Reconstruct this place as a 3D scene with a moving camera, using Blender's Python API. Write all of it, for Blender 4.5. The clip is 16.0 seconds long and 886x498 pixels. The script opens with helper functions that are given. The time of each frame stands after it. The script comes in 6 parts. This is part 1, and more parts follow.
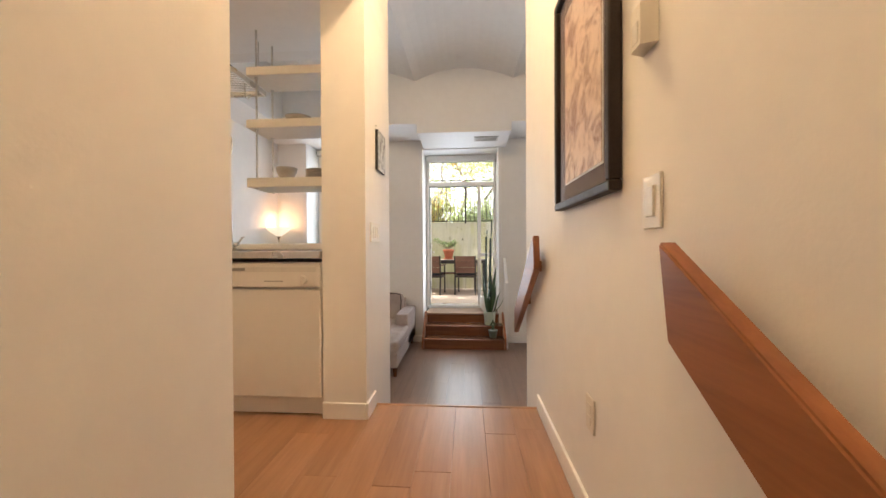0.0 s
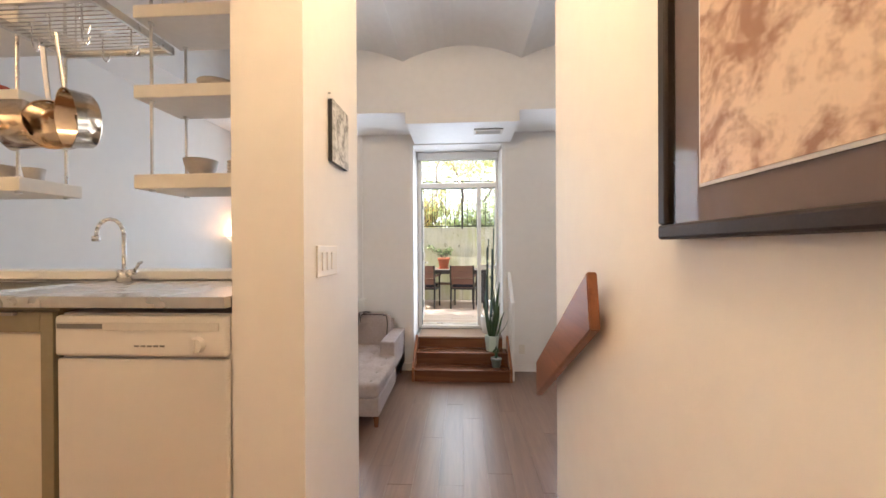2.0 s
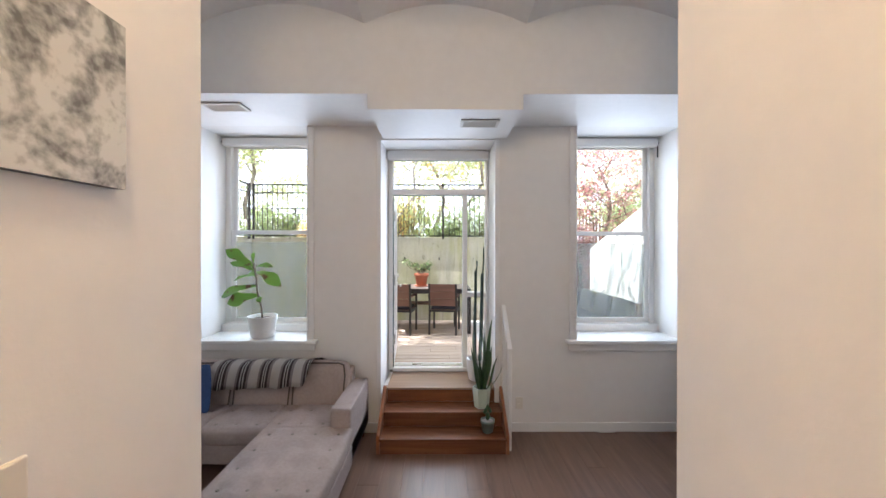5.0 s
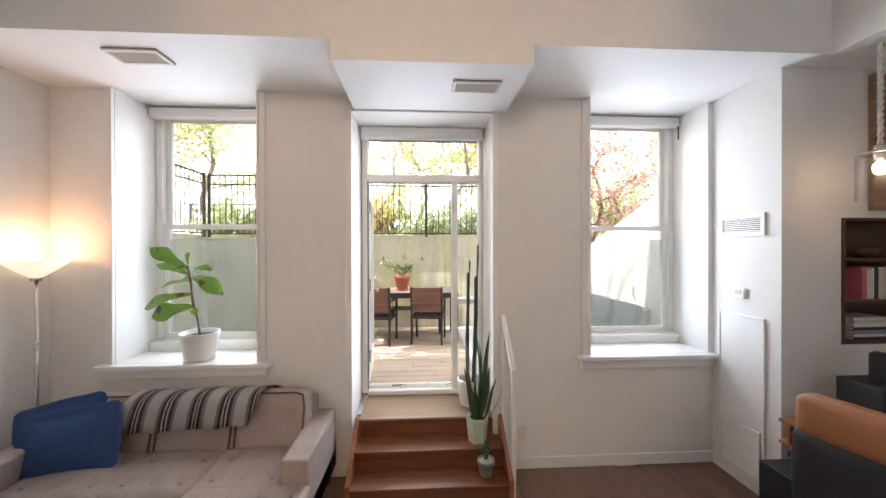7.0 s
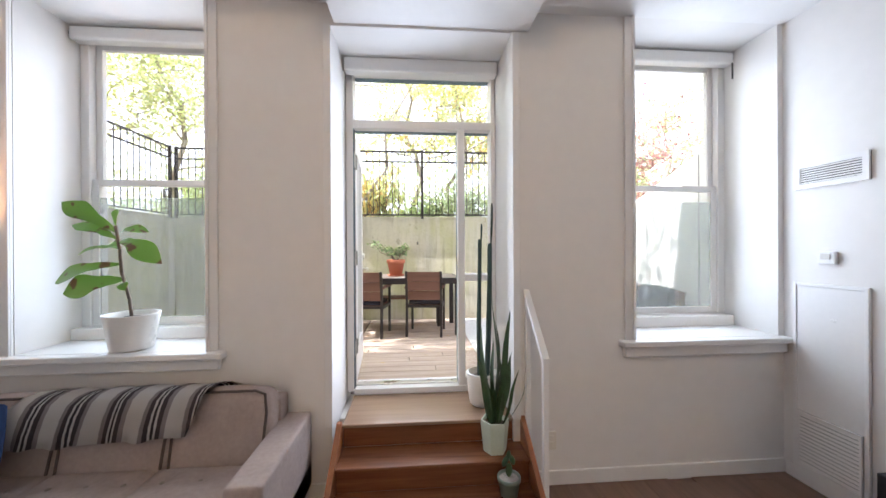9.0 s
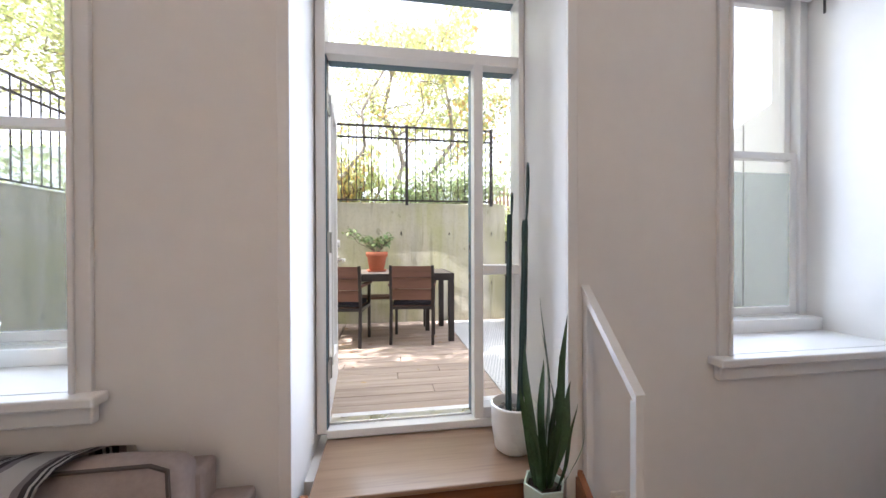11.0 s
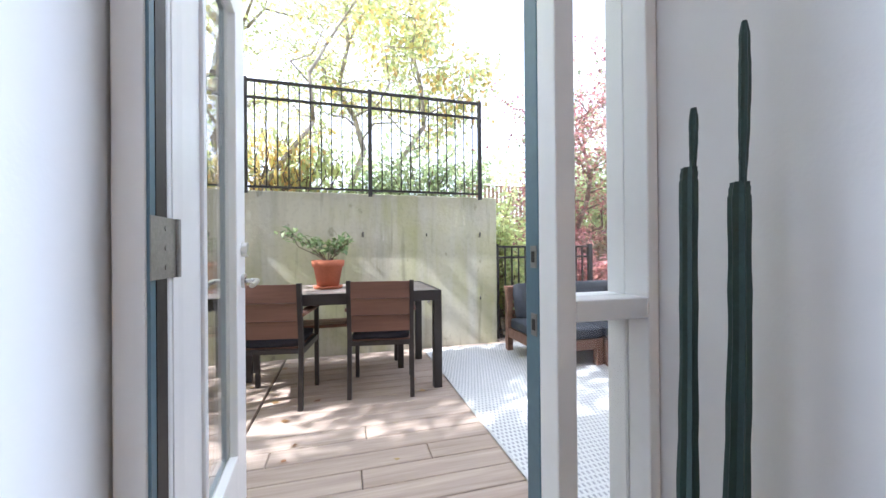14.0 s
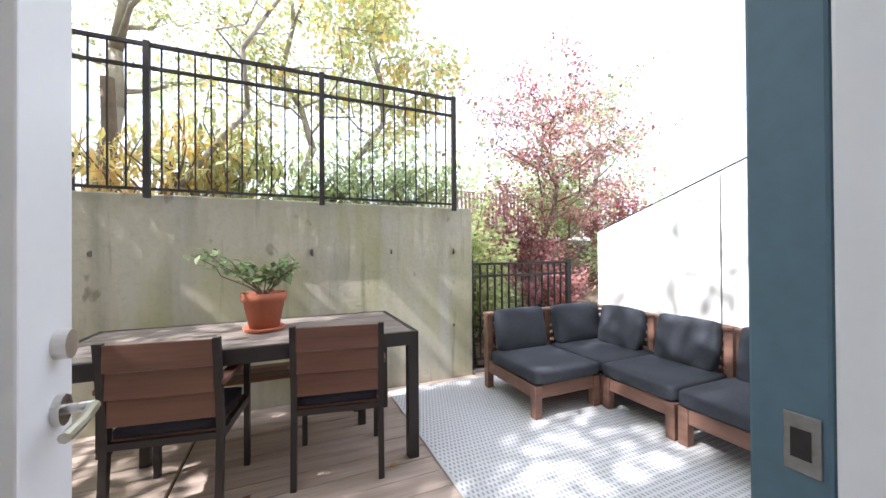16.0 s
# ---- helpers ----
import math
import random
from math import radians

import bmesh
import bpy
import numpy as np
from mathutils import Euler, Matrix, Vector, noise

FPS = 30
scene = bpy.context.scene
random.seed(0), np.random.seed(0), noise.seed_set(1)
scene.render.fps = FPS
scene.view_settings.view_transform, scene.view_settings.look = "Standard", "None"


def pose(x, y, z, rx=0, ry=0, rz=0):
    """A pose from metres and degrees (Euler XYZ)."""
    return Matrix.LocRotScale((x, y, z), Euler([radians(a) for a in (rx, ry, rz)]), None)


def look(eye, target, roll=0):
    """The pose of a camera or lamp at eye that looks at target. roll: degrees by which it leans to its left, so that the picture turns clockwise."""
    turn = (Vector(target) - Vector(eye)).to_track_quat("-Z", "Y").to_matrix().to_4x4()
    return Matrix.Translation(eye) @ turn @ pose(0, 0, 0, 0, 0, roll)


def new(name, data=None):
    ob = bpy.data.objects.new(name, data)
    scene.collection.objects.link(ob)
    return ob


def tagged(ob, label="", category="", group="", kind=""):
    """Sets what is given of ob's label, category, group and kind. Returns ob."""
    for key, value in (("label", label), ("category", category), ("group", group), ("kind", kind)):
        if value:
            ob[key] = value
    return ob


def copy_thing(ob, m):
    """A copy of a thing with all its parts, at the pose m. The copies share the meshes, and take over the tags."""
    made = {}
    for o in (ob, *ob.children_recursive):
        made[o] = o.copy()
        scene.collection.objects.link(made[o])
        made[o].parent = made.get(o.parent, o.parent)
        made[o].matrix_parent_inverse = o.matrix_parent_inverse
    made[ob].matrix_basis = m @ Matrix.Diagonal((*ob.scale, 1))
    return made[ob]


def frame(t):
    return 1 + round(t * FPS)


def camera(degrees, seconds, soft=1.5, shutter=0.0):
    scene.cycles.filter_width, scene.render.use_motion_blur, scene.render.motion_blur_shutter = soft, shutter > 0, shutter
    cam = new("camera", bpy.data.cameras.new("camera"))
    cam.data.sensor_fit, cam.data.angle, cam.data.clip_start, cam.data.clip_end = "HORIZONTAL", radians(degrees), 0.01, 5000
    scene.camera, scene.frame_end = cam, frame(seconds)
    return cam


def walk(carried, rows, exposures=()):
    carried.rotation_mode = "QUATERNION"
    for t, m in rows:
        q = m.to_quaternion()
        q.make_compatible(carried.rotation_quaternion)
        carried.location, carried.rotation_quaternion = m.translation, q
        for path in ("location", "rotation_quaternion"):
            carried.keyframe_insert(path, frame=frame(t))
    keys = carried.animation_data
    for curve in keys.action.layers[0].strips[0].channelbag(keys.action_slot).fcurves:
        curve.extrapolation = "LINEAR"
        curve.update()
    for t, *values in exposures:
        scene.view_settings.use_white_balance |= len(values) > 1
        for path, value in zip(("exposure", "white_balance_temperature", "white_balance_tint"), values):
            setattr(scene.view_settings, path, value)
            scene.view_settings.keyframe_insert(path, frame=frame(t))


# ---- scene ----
cam = camera(102.4, 16.0)
PATH = [
    (0, (0.0, 0.0, 0.949), (-0.135, 1.996, 0.934), -0.3),
    (0.5, (-0.01, 0.214, 0.962), (-0.14, 2.209, 0.951), -0.3),
    (1, (-0.023, 0.419, 0.98), (-0.15, 2.414, 0.97), -0.2),
    (1.5, (-0.035, 0.608, 1.023), (-0.158, 2.604, 1.013), -0.3),
    (2, (-0.036, 0.779, 1.08), (-0.145, 2.776, 1.074), -0.3),
    (2.5, (-0.027, 0.945, 1.147), (-0.13, 2.943, 1.142), -0.3),
    (3, (-0.02, 1.1, 1.208), (-0.119, 3.098, 1.203), -0.2),
    (3.5, (-0.021, 1.261, 1.251), (-0.105, 3.26, 1.247), -0.3),
    (4, (-0.031, 1.433, 1.299), (-0.088, 3.432, 1.294), -0.1),
    (6.5, (-0.097, 2.296, 1.343), (-0.003, 4.294, 1.334), -0.1),
    (7, (-0.102, 2.448, 1.31), (0.013, 4.444, 1.304), -0.1),
    (7.5, (-0.112, 2.599, 1.254), (0.021, 4.594, 1.254), -0.3),
    (8, (-0.118, 2.74, 1.191), (0.016, 4.735, 1.191), -0.2),
    (8.5, (-0.121, 2.892, 1.11), (0.013, 4.888, 1.111), -0.2),
    (9, (-0.154, 3.077, 1.032), (0.003, 5.071, 1.029), -0.3),
    (11.5, (-0.301, 4.072, 0.934), (0.037, 6.044, 0.921), -0.2),
    (12, (-0.299, 4.292, 0.93), (0.066, 6.258, 0.923), -0.3),
    (12.5, (-0.301, 4.495, 0.93), (0.093, 6.456, 0.93), -0.2),
    (13, (-0.302, 4.69, 0.929), (0.131, 6.643, 0.929), -0.3),
    (13.5, (-0.300, 4.875, 0.937), (0.192, 6.813, 0.94), -0.3),
    (14, (-0.286, 5.042, 0.954), (0.244, 6.97, 0.96), -0.5),
    (14.5, (-0.289, 5.226, 0.98), (0.306, 7.135, 0.986), -0.3),
    (15, (-0.274, 5.376, 1.028), (0.374, 7.268, 1.036), -0.5),
    (15.5, (-0.27, 5.53, 1.078), (0.442, 7.398, 1.087), -0.3),
    (16, (-0.278, 5.666, 1.121), (0.513, 7.503, 1.134), -0.4),
]
walk(cam, [(t, look(eye, target, roll)) for t, eye, target, roll in PATH],
     exposures=[(0, 1.98, 6350, 11), (1, 2.12, 6050, 12), (2, 2.2, 6000, 12), (3.2, 1.98, 5750, 11), (4, 1.8, 5250, 10), (6.3, 2.08, 6250, 14), (7, 2.05, 6200, 14), (9, 2.0, 5850, 14), (11.5, 1.74, 5750, 15), (13, 1.58, 5500, 14), (14.3, 1.62, 5350, 14), (16, 1.22, 5600, 16)])

# ---- light ----
world = bpy.data.worlds.new("sky")
scene.world = world
world.use_nodes = True
_n = world.node_tree.nodes
_sky = _n.new("ShaderNodeTexSky")
_sky.sky_type = "NISHITA"
_sky.sun_disc = False
_sky.dust_density, _sky.air_density = 4.0, 1.0
SUN_EL, SUN_AZ = 46.0, -99.0          # degrees up, and from +y towards +x
_sky.sun_elevation, _sky.sun_rotation = radians(SUN_EL), radians(SUN_AZ)
_haze = _n.new("ShaderNodeMix")          # thin bright cloud over the blue
_haze.data_type = "RGBA"
_haze.inputs[0].default_value, _haze.inputs[7].default_value = 0.88, (6.4, 6.5, 6.7, 1)
world.node_tree.links.new(_sky.outputs[0], _haze.inputs[6])
world.node_tree.links.new(_haze.outputs[2], _n["Background"].inputs[0])
_n["Background"].inputs[1].default_value = 0.15
_sun = new("sun", bpy.data.lights.new("sun", "SUN"))
_sun.data.energy, _sun.data.angle, _sun.data.color = 5.0, radians(0.6), (1.0, 0.93, 0.82)
_d = Vector((math.sin(radians(SUN_AZ)) * math.cos(radians(SUN_EL)), math.cos(radians(SUN_AZ)) * math.cos(radians(SUN_EL)), math.sin(radians(SUN_EL))))
_sun.matrix_world = look(_d * 30, (0, 0, 0))


def area(name, eye, target, sx, sy, watts, color, spread=180):
    ob = new(name, bpy.data.lights.new(name, "AREA"))
    ob.data.shape, ob.data.size, ob.data.size_y, ob.data.energy, ob.data.color = "RECTANGLE", sx, sy, watts, color
    ob.data.spread = radians(spread)
    ob.matrix_world = look(eye, target)
    return ob


DAY, WARM = (0.80, 0.89, 1.0), (1.0, 0.665, 0.345)
area("window_light_left", (-1.9, 5.655, 1.45), (-1.9, 0, 1.45), 0.8, 1.8, 4.3, DAY, 150)
area("window_light_right", (1.77, 5.655, 1.45), (1.77, 0, 1.45), 0.8, 1.8, 4.3, DAY, 150)
area("door_light", (-0.10, 5.63, 1.15), (-1.45, 0, 1.15), 0.72, 2.0, 4.4, DAY, 165)


def spot(name, eye, watts, color, size=0.06):
    ob = new(name, bpy.data.lights.new(name, "POINT"))
    ob.data.energy, ob.data.color, ob.data.shadow_soft_size = watts, color, size
    ob.location = eye
    return ob


# ---- materials ----
def mat(name, color, rough=0.5, metal=0.0, vary=0.08, scale=6.0, bump=0.0, bscale=60.0, spec=0.5, per_object=0.0):
    """Base colour with broad and fine variation, and fine relief."""
    m = bpy.data.materials.new(name)
    m.use_nodes = True
    nt, n, l = m.node_tree, m.node_tree.nodes, m.node_tree.links
    b = n["Principled BSDF"]
    b.inputs["Roughness"].default_value, b.inputs["Metallic"].default_value = rough, metal
    b.inputs["Specular IOR Level"].default_value = spec
    co = n.new("ShaderNodeTexCoord")
    a, f = n.new("ShaderNodeTexNoise"), n.new("ShaderNodeTexNoise")
    a.inputs["Scale"].default_value, f.inputs["Scale"].default_value = scale, scale * 9
    a.inputs["Detail"].default_value = f.inputs["Detail"].default_value = 4
    for t in (a, f):
        l.new(co.outputs["Object"], t.inputs["Vector"])
    s = n.new("ShaderNodeMath")
    s.operation = "ADD"
    l.new(a.outputs[0], s.inputs[0])
    l.new(f.outputs[0], s.inputs[1])
    last = s
    if per_object:
        oi, mu = n.new("ShaderNodeObjectInfo"), n.new("ShaderNodeMath")
        mu.operation = "MULTIPLY_ADD"
        mu.inputs[1].default_value = per_object
        l.new(oi.outputs["Random"], mu.inputs[0])
        l.new(s.outputs[0], mu.inputs[2])
        last = mu
    r = n.new("ShaderNodeMapRange")
    r.inputs["From Min"].default_value, r.inputs["From Max"].default_value = 0.6, 1.4 + per_object
    r.inputs["To Min"].default_value, r.inputs["To Max"].default_value = 1 - vary, 1 + vary
    l.new(last.outputs[0], r.inputs["Value"])
    mx = n.new("ShaderNodeVectorMath")
    mx.operation = "SCALE"
    mx.inputs[0].default_value = color
    l.new(r.outputs[0], mx.inputs["Scale"])
    l.new(mx.outputs[0], b.inputs["Base Color"])
    rr = n.new("ShaderNodeMapRange")
    rr.inputs["From Min"].default_value, rr.inputs["From Max"].default_value = 0.3, 0.7
    rr.inputs["To Min"].default_value, rr.inputs["To Max"].default_value = max(rough - 0.06, 0.02), min(rough + 0.06, 1)
    l.new(a.outputs[0], rr.inputs["Value"])
    l.new(rr.outputs[0], b.inputs["Roughness"])
    if bump:
        bn, bp = n.new("ShaderNodeTexNoise"), n.new("ShaderNodeBump")
        bn.inputs["Scale"].default_value, bn.inputs["Detail"].default_value = bscale, 5
        bp.inputs["Strength"].default_value, bp.inputs["Distance"].default_value = bump, 0.01
        l.new(co.outputs["Object"], bn.inputs["Vector"])
        l.new(bn.outputs[0], bp.inputs["Height"])
        l.new(bp.outputs[0], b.inputs["Normal"])
    return m


def wood(name, dark, light, axis="Y", rough=0.4, grain=1.0, spread=0.35, bump=0.08, across=14.0):
    """Streaked grain along one axis; each object takes its own tone and its own stretch of grain."""
    m = bpy.data.materials.new(name)
    m.use_nodes = True
    n, l = m.node_tree.nodes, m.node_tree.links
    b = n["Principled BSDF"]
    co, mp, oi = n.new("ShaderNodeTexCoord"), n.new("ShaderNodeMapping"), n.new("ShaderNodeObjectInfo")
    sc = {"X": (0.9, across, across), "Y": (across, 0.9, across), "Z": (across, across, 0.9)}[axis]
    mp.inputs["Scale"].default_value = [v * grain for v in sc]
    off = n.new("ShaderNodeVectorMath")
    off.operation = "MULTIPLY_ADD"
    off.inputs[1].default_value = (37, 23, 51)
    l.new(oi.outputs["Random"], off.inputs[0])
    l.new(co.outputs["Object"], off.inputs[2])
    l.new(off.outputs[0], mp.inputs["Vector"])
    t, f = n.new("ShaderNodeTexNoise"), n.new("ShaderNodeTexNoise")
    t.inputs["Scale"].default_value, t.inputs["Detail"].default_value, t.inputs["Distortion"].default_value = 1.2, 6, 0.6
    f.inputs["Scale"].default_value, f.inputs["Detail"].default_value = 7, 3
    l.new(mp.outputs[0], t.inputs["Vector"])
    l.new(mp.outputs[0], f.inputs["Vector"])
    ad = n.new("ShaderNodeMath")
    ad.operation = "MULTIPLY_ADD"
    ad.inputs[1].default_value = 0.35
    l.new(f.outputs[0], ad.inputs[0])
    l.new(t.outputs[0], ad.inputs[2])
    pr = n.new("ShaderNodeMath")
    pr.operation = "MULTIPLY_ADD"
    pr.inputs[1].default_value = spread
    l.new(oi.outputs["Random"], pr.inputs[0])
    l.new(ad.outputs[0], pr.inputs[2])
    r = n.new("ShaderNodeMapRange")
    r.inputs["From Min"].default_value, r.inputs["From Max"].default_value = 0.42, 0.95 + spread
    l.new(pr.outputs[0], r.inputs["Value"])
    mx = n.new("ShaderNodeMix")
    mx.data_type = "RGBA"
    mx.inputs[6].default_value, mx.inputs[7].default_value = (*dark, 1), (*light, 1)
    l.new(r.outputs[0], mx.inputs[0])
    l.new(mx.outputs[2], b.inputs["Base Color"])
    b.inputs["Roughness"].default_value = rough
    bp = n.new("ShaderNodeBump")
    bp.inputs["Strength"].default_value, bp.inputs["Distance"].default_value = bump, 0.004
    l.new(ad.outputs[0], bp.inputs["Height"])
    l.new(bp.outputs[0], b.inputs["Normal"])
    return m


def glass(name, tint=(1, 1, 1), rough=0.0, most=0.7):
    m = bpy.data.materials.new(name)
    m.use_nodes = True
    n, l = m.node_tree.nodes, m.node_tree.links
    out = n["Material Output"]
    n.remove(n["Principled BSDF"])
    tr, gl, mx, fr = n.new("ShaderNodeBsdfTransparent"), n.new("ShaderNodeBsdfGlossy"), n.new("ShaderNodeMixShader"), n.new("ShaderNodeMapRange")
    lw, pw = n.new("ShaderNodeLayerWeight"), n.new("ShaderNodeMath")
    pw.operation = "POWER"
    pw.inputs[1].default_value = 4.0
    lw.inputs[0].default_value = 0.5
    tr.inputs[0].default_value = (*tint, 1)
    gl.inputs["Roughness"].default_value = rough
    fr.inputs["To Min"].default_value, fr.inputs["To Max"].default_value = 0.05 * most, most
    l.new(lw.outputs["Facing"], pw.inputs[0])
    l.new(pw.outputs[0], fr.inputs["Value"])
    l.new(fr.outputs[0], mx.inputs[0])
    l.new(tr.outputs[0], mx.inputs[1])
    l.new(gl.outputs[0], mx.inputs[2])
    l.new(mx.outputs[0], out.inputs[0])
    return m


def glow(name, color, strength):
    m = bpy.data.materials.new(name)
    m.use_nodes = True
    b = m.node_tree.nodes["Principled BSDF"]
    b.inputs["Base Color"].default_value = (0.9, 0.88, 0.84, 1)
    b.inputs["Emission Color"].default_value, b.inputs["Emission Strength"].default_value = (*color, 1), strength
    return m


WALL = mat("wall_paint", (0.81, 0.79, 0.76), 0.6, vary=0.025, scale=1.3, bump=0.05, bscale=120, spec=0.3)
CEIL = mat("ceiling_paint", (0.84, 0.83, 0.81), 0.5, vary=0.03, scale=1.5, bump=0.08, bscale=30, spec=0.3)
TRIM = mat("white_trim_paint", (0.82, 0.81, 0.79), 0.35, vary=0.02, scale=4)
LAMINATE = wood("laminate_floor", (0.25, 0.128, 0.066), (0.42, 0.235, 0.135), "Y", rough=0.34, spread=0.14, bump=0.03)
# same planks as LAMINATE in darker tones, for the living room
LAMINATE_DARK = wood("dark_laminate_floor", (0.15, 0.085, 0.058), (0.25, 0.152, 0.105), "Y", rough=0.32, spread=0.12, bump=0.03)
CHERRY = wood("cherry_wood", (0.10, 0.034, 0.014), (0.24, 0.093, 0.038), "X", rough=0.27, spread=0.1)
TREAD = wood("landing_wood", (0.20, 0.12, 0.075), (0.36, 0.24, 0.16), "X", rough=0.3, spread=0.15)
RAILWOOD = wood("rail_wood", (0.17, 0.058, 0.022), (0.36, 0.14, 0.055), "Y", rough=0.38, spread=0.1)
DECK = wood("weathered_deck", (0.29, 0.215, 0.165), (0.53, 0.425, 0.345), "X", rough=0.75, spread=0.09, bump=0.25)


def streaked(name, base, stain, moss):
    """Concrete with runs of dirt down its face, blotches, and moss towards its foot."""
    m = bpy.data.materials.new(name)
    m.use_nodes = True
    n, l = m.node_tree.nodes, m.node_tree.links
    b = n["Principled BSDF"]
    b.inputs["Roughness"].default_value = 0.88
    co = n.new("ShaderNodeTexCoord")
    col = None
    for scl, s, lo, hi, c in (((3.2, 3.2, 0.35), 1.0, 0.46, 0.70, stain), ((1, 1, 1), 1.4, 0.44, 0.66, moss), ((9, 9, 0.8), 1.0, 0.58, 0.72, stain), ((5, 5, 0.4), 1.0, 0.50, 0.68, (0.56, 0.54, 0.47)), ((6, 6, 4), 1.0, 0.66, 0.72, stain), ((1, 1, 1), 26.0, 0.50, 1.5, stain)):
        mp, t, r, x = n.new("ShaderNodeMapping"), n.new("ShaderNodeTexNoise"), n.new("ShaderNodeMapRange"), n.new("ShaderNodeMix")
        mp.inputs["Scale"].default_value = scl
        t.inputs["Scale"].default_value, t.inputs["Detail"].default_value = s, 6
        r.inputs["From Min"].default_value, r.inputs["From Max"].default_value = lo, hi
        r.inputs["To Max"].default_value = 0.75
        x.data_type = "RGBA"
        x.inputs[7].default_value = (*c, 1)
        l.new(co.outputs["Object"], mp.inputs[0])
        l.new(mp.outputs[0], t.inputs["Vector"])
        l.new(t.outputs[0], r.inputs["Value"])
        l.new(r.outputs[0], x.inputs[0])
        if col is None:
            x.inputs[6].default_value = (*base, 1)
        else:
            l.new(col, x.inputs[6])
        col = x.outputs[2]
    l.new(col, b.inputs["Base Color"])
    f, bp = n.new("ShaderNodeTexNoise"), n.new("ShaderNodeBump")
    f.inputs["Scale"].default_value, f.inputs["Detail"].default_value = 30, 6
    bp.inputs["Strength"].default_value, bp.inputs["Distance"].default_value = 0.35, 0.01
    l.new(co.outputs["Object"], f.inputs["Vector"])
    l.new(f.outputs[0], bp.inputs["Height"])
    l.new(bp.outputs[0], b.inputs["Normal"])
    return m


CONCRETE = streaked("board_formed_concrete", (0.54, 0.51, 0.40), (0.22, 0.20, 0.14), (0.42, 0.405, 0.20))
IRON = mat("black_iron", (0.035, 0.03, 0.028), 0.5, metal=0.3, vary=0.25, scale=12)
CLEAR = glass("clear_glass")
PICTURE_GLASS = glass("coated_picture_glass", most=0.22)


def frosted(name):
    m = bpy.data.materials.new(name)
    m.use_nodes = True
    n, l = m.node_tree.nodes, m.node_tree.links
    n.remove(n["Principled BSDF"])
    tr, tl, mx = n.new("ShaderNodeBsdfTransparent"), n.new("ShaderNodeBsdfTranslucent"), n.new("ShaderNodeMixShader")
    tl.inputs[0].default_value = (0.55, 0.58, 0.58, 1)
    tr.inputs[0].default_value = (0.80, 0.82, 0.82, 1)
    mx.inputs[0].default_value = 0.25
    l.new(tr.outputs[0], mx.inputs[1])
    l.new(tl.outputs[0], mx.inputs[2])
    l.new(mx.outputs[0], n["Material Output"].inputs[0])
    return m


FROST = frosted("frosted_glass")


# ---- shapes ----
def box(bm, x0, x1, y0, y1, z0, z1, bevel=0.0, seg=2):
    r = bmesh.ops.create_cube(bm, size=1.0)
    bmesh.ops.scale(bm, vec=(x1 - x0, y1 - y0, z1 - z0), verts=r["verts"])
    bmesh.ops.translate(bm, vec=((x0 + x1) / 2, (y0 + y1) / 2, (z0 + z1) / 2), verts=r["verts"])
    if bevel:
        es = list({e for v in r["verts"] for e in v.link_edges})
        bmesh.ops.bevel(bm, geom=es, offset=bevel, segments=seg, affect="EDGES", profile=0.5)
    return bm


def rod(bm, p0, p1, r0, r1=None, n=10):
    p0, p1 = Vector(p0), Vector(p1)
    d = p1 - p0
    m = Matrix.Translation((p0 + p1) / 2) @ d.to_track_quat("Z", "Y").to_matrix().to_4x4()
    bmesh.ops.create_cone(bm, cap_ends=True, segments=n, radius1=r0, radius2=r0 if r1 is None else r1, depth=d.length, matrix=m)
    return bm


def lathe(bm, prof, n=28, c=(0, 0)):
    """A turned shape from (radius, height) pairs."""
    rings = []
    for r, z in prof:
        rings.append([bm.verts.new((c[0] + r * math.cos(6.28319 * k / n), c[1] + r * math.sin(6.28319 * k / n), z)) for k in range(n)])
    for a, b in zip(rings, rings[1:]):
        for k in range(n):
            bm.faces.new((a[k], a[(k + 1) % n], b[(k + 1) % n], b[k]))
    if prof[0][0] > 0.001:
        bm.faces.new(rings[0][::-1])
    if prof[-1][0] > 0.001:
        bm.faces.new(rings[-1])
    return bm


def prism(bm, pts, axis, a, b):
    """A flat outline (pairs) drawn out along an axis from a to b."""
    def at(p, v):
        return {"X": (v, p[0], p[1]), "Y": (p[0], v, p[1]), "Z": (p[0], p[1], v)}[axis]
    lo, hi = [bm.verts.new(at(p, a)) for p in pts], [bm.verts.new(at(p, b)) for p in pts]
    bm.faces.new(lo[::-1])
    bm.faces.new(hi)
    for k in range(len(pts)):
        j = (k + 1) % len(pts)
        bm.faces.new((lo[k], lo[j], hi[j], hi[k]))
    bmesh.ops.recalc_face_normals(bm, faces=bm.faces)
    return bm


def tube(bm, pts, r, n=8):
    """A bent round bar through points."""
    for a, b in zip(pts, pts[1:]):
        rod(bm, a, b, r, r, n)
    for p in pts[1:-1]:
        bmesh.ops.create_uvsphere(bm, u_segments=n, v_segments=5, radius=r, matrix=Matrix.Translation(p))
    return bm


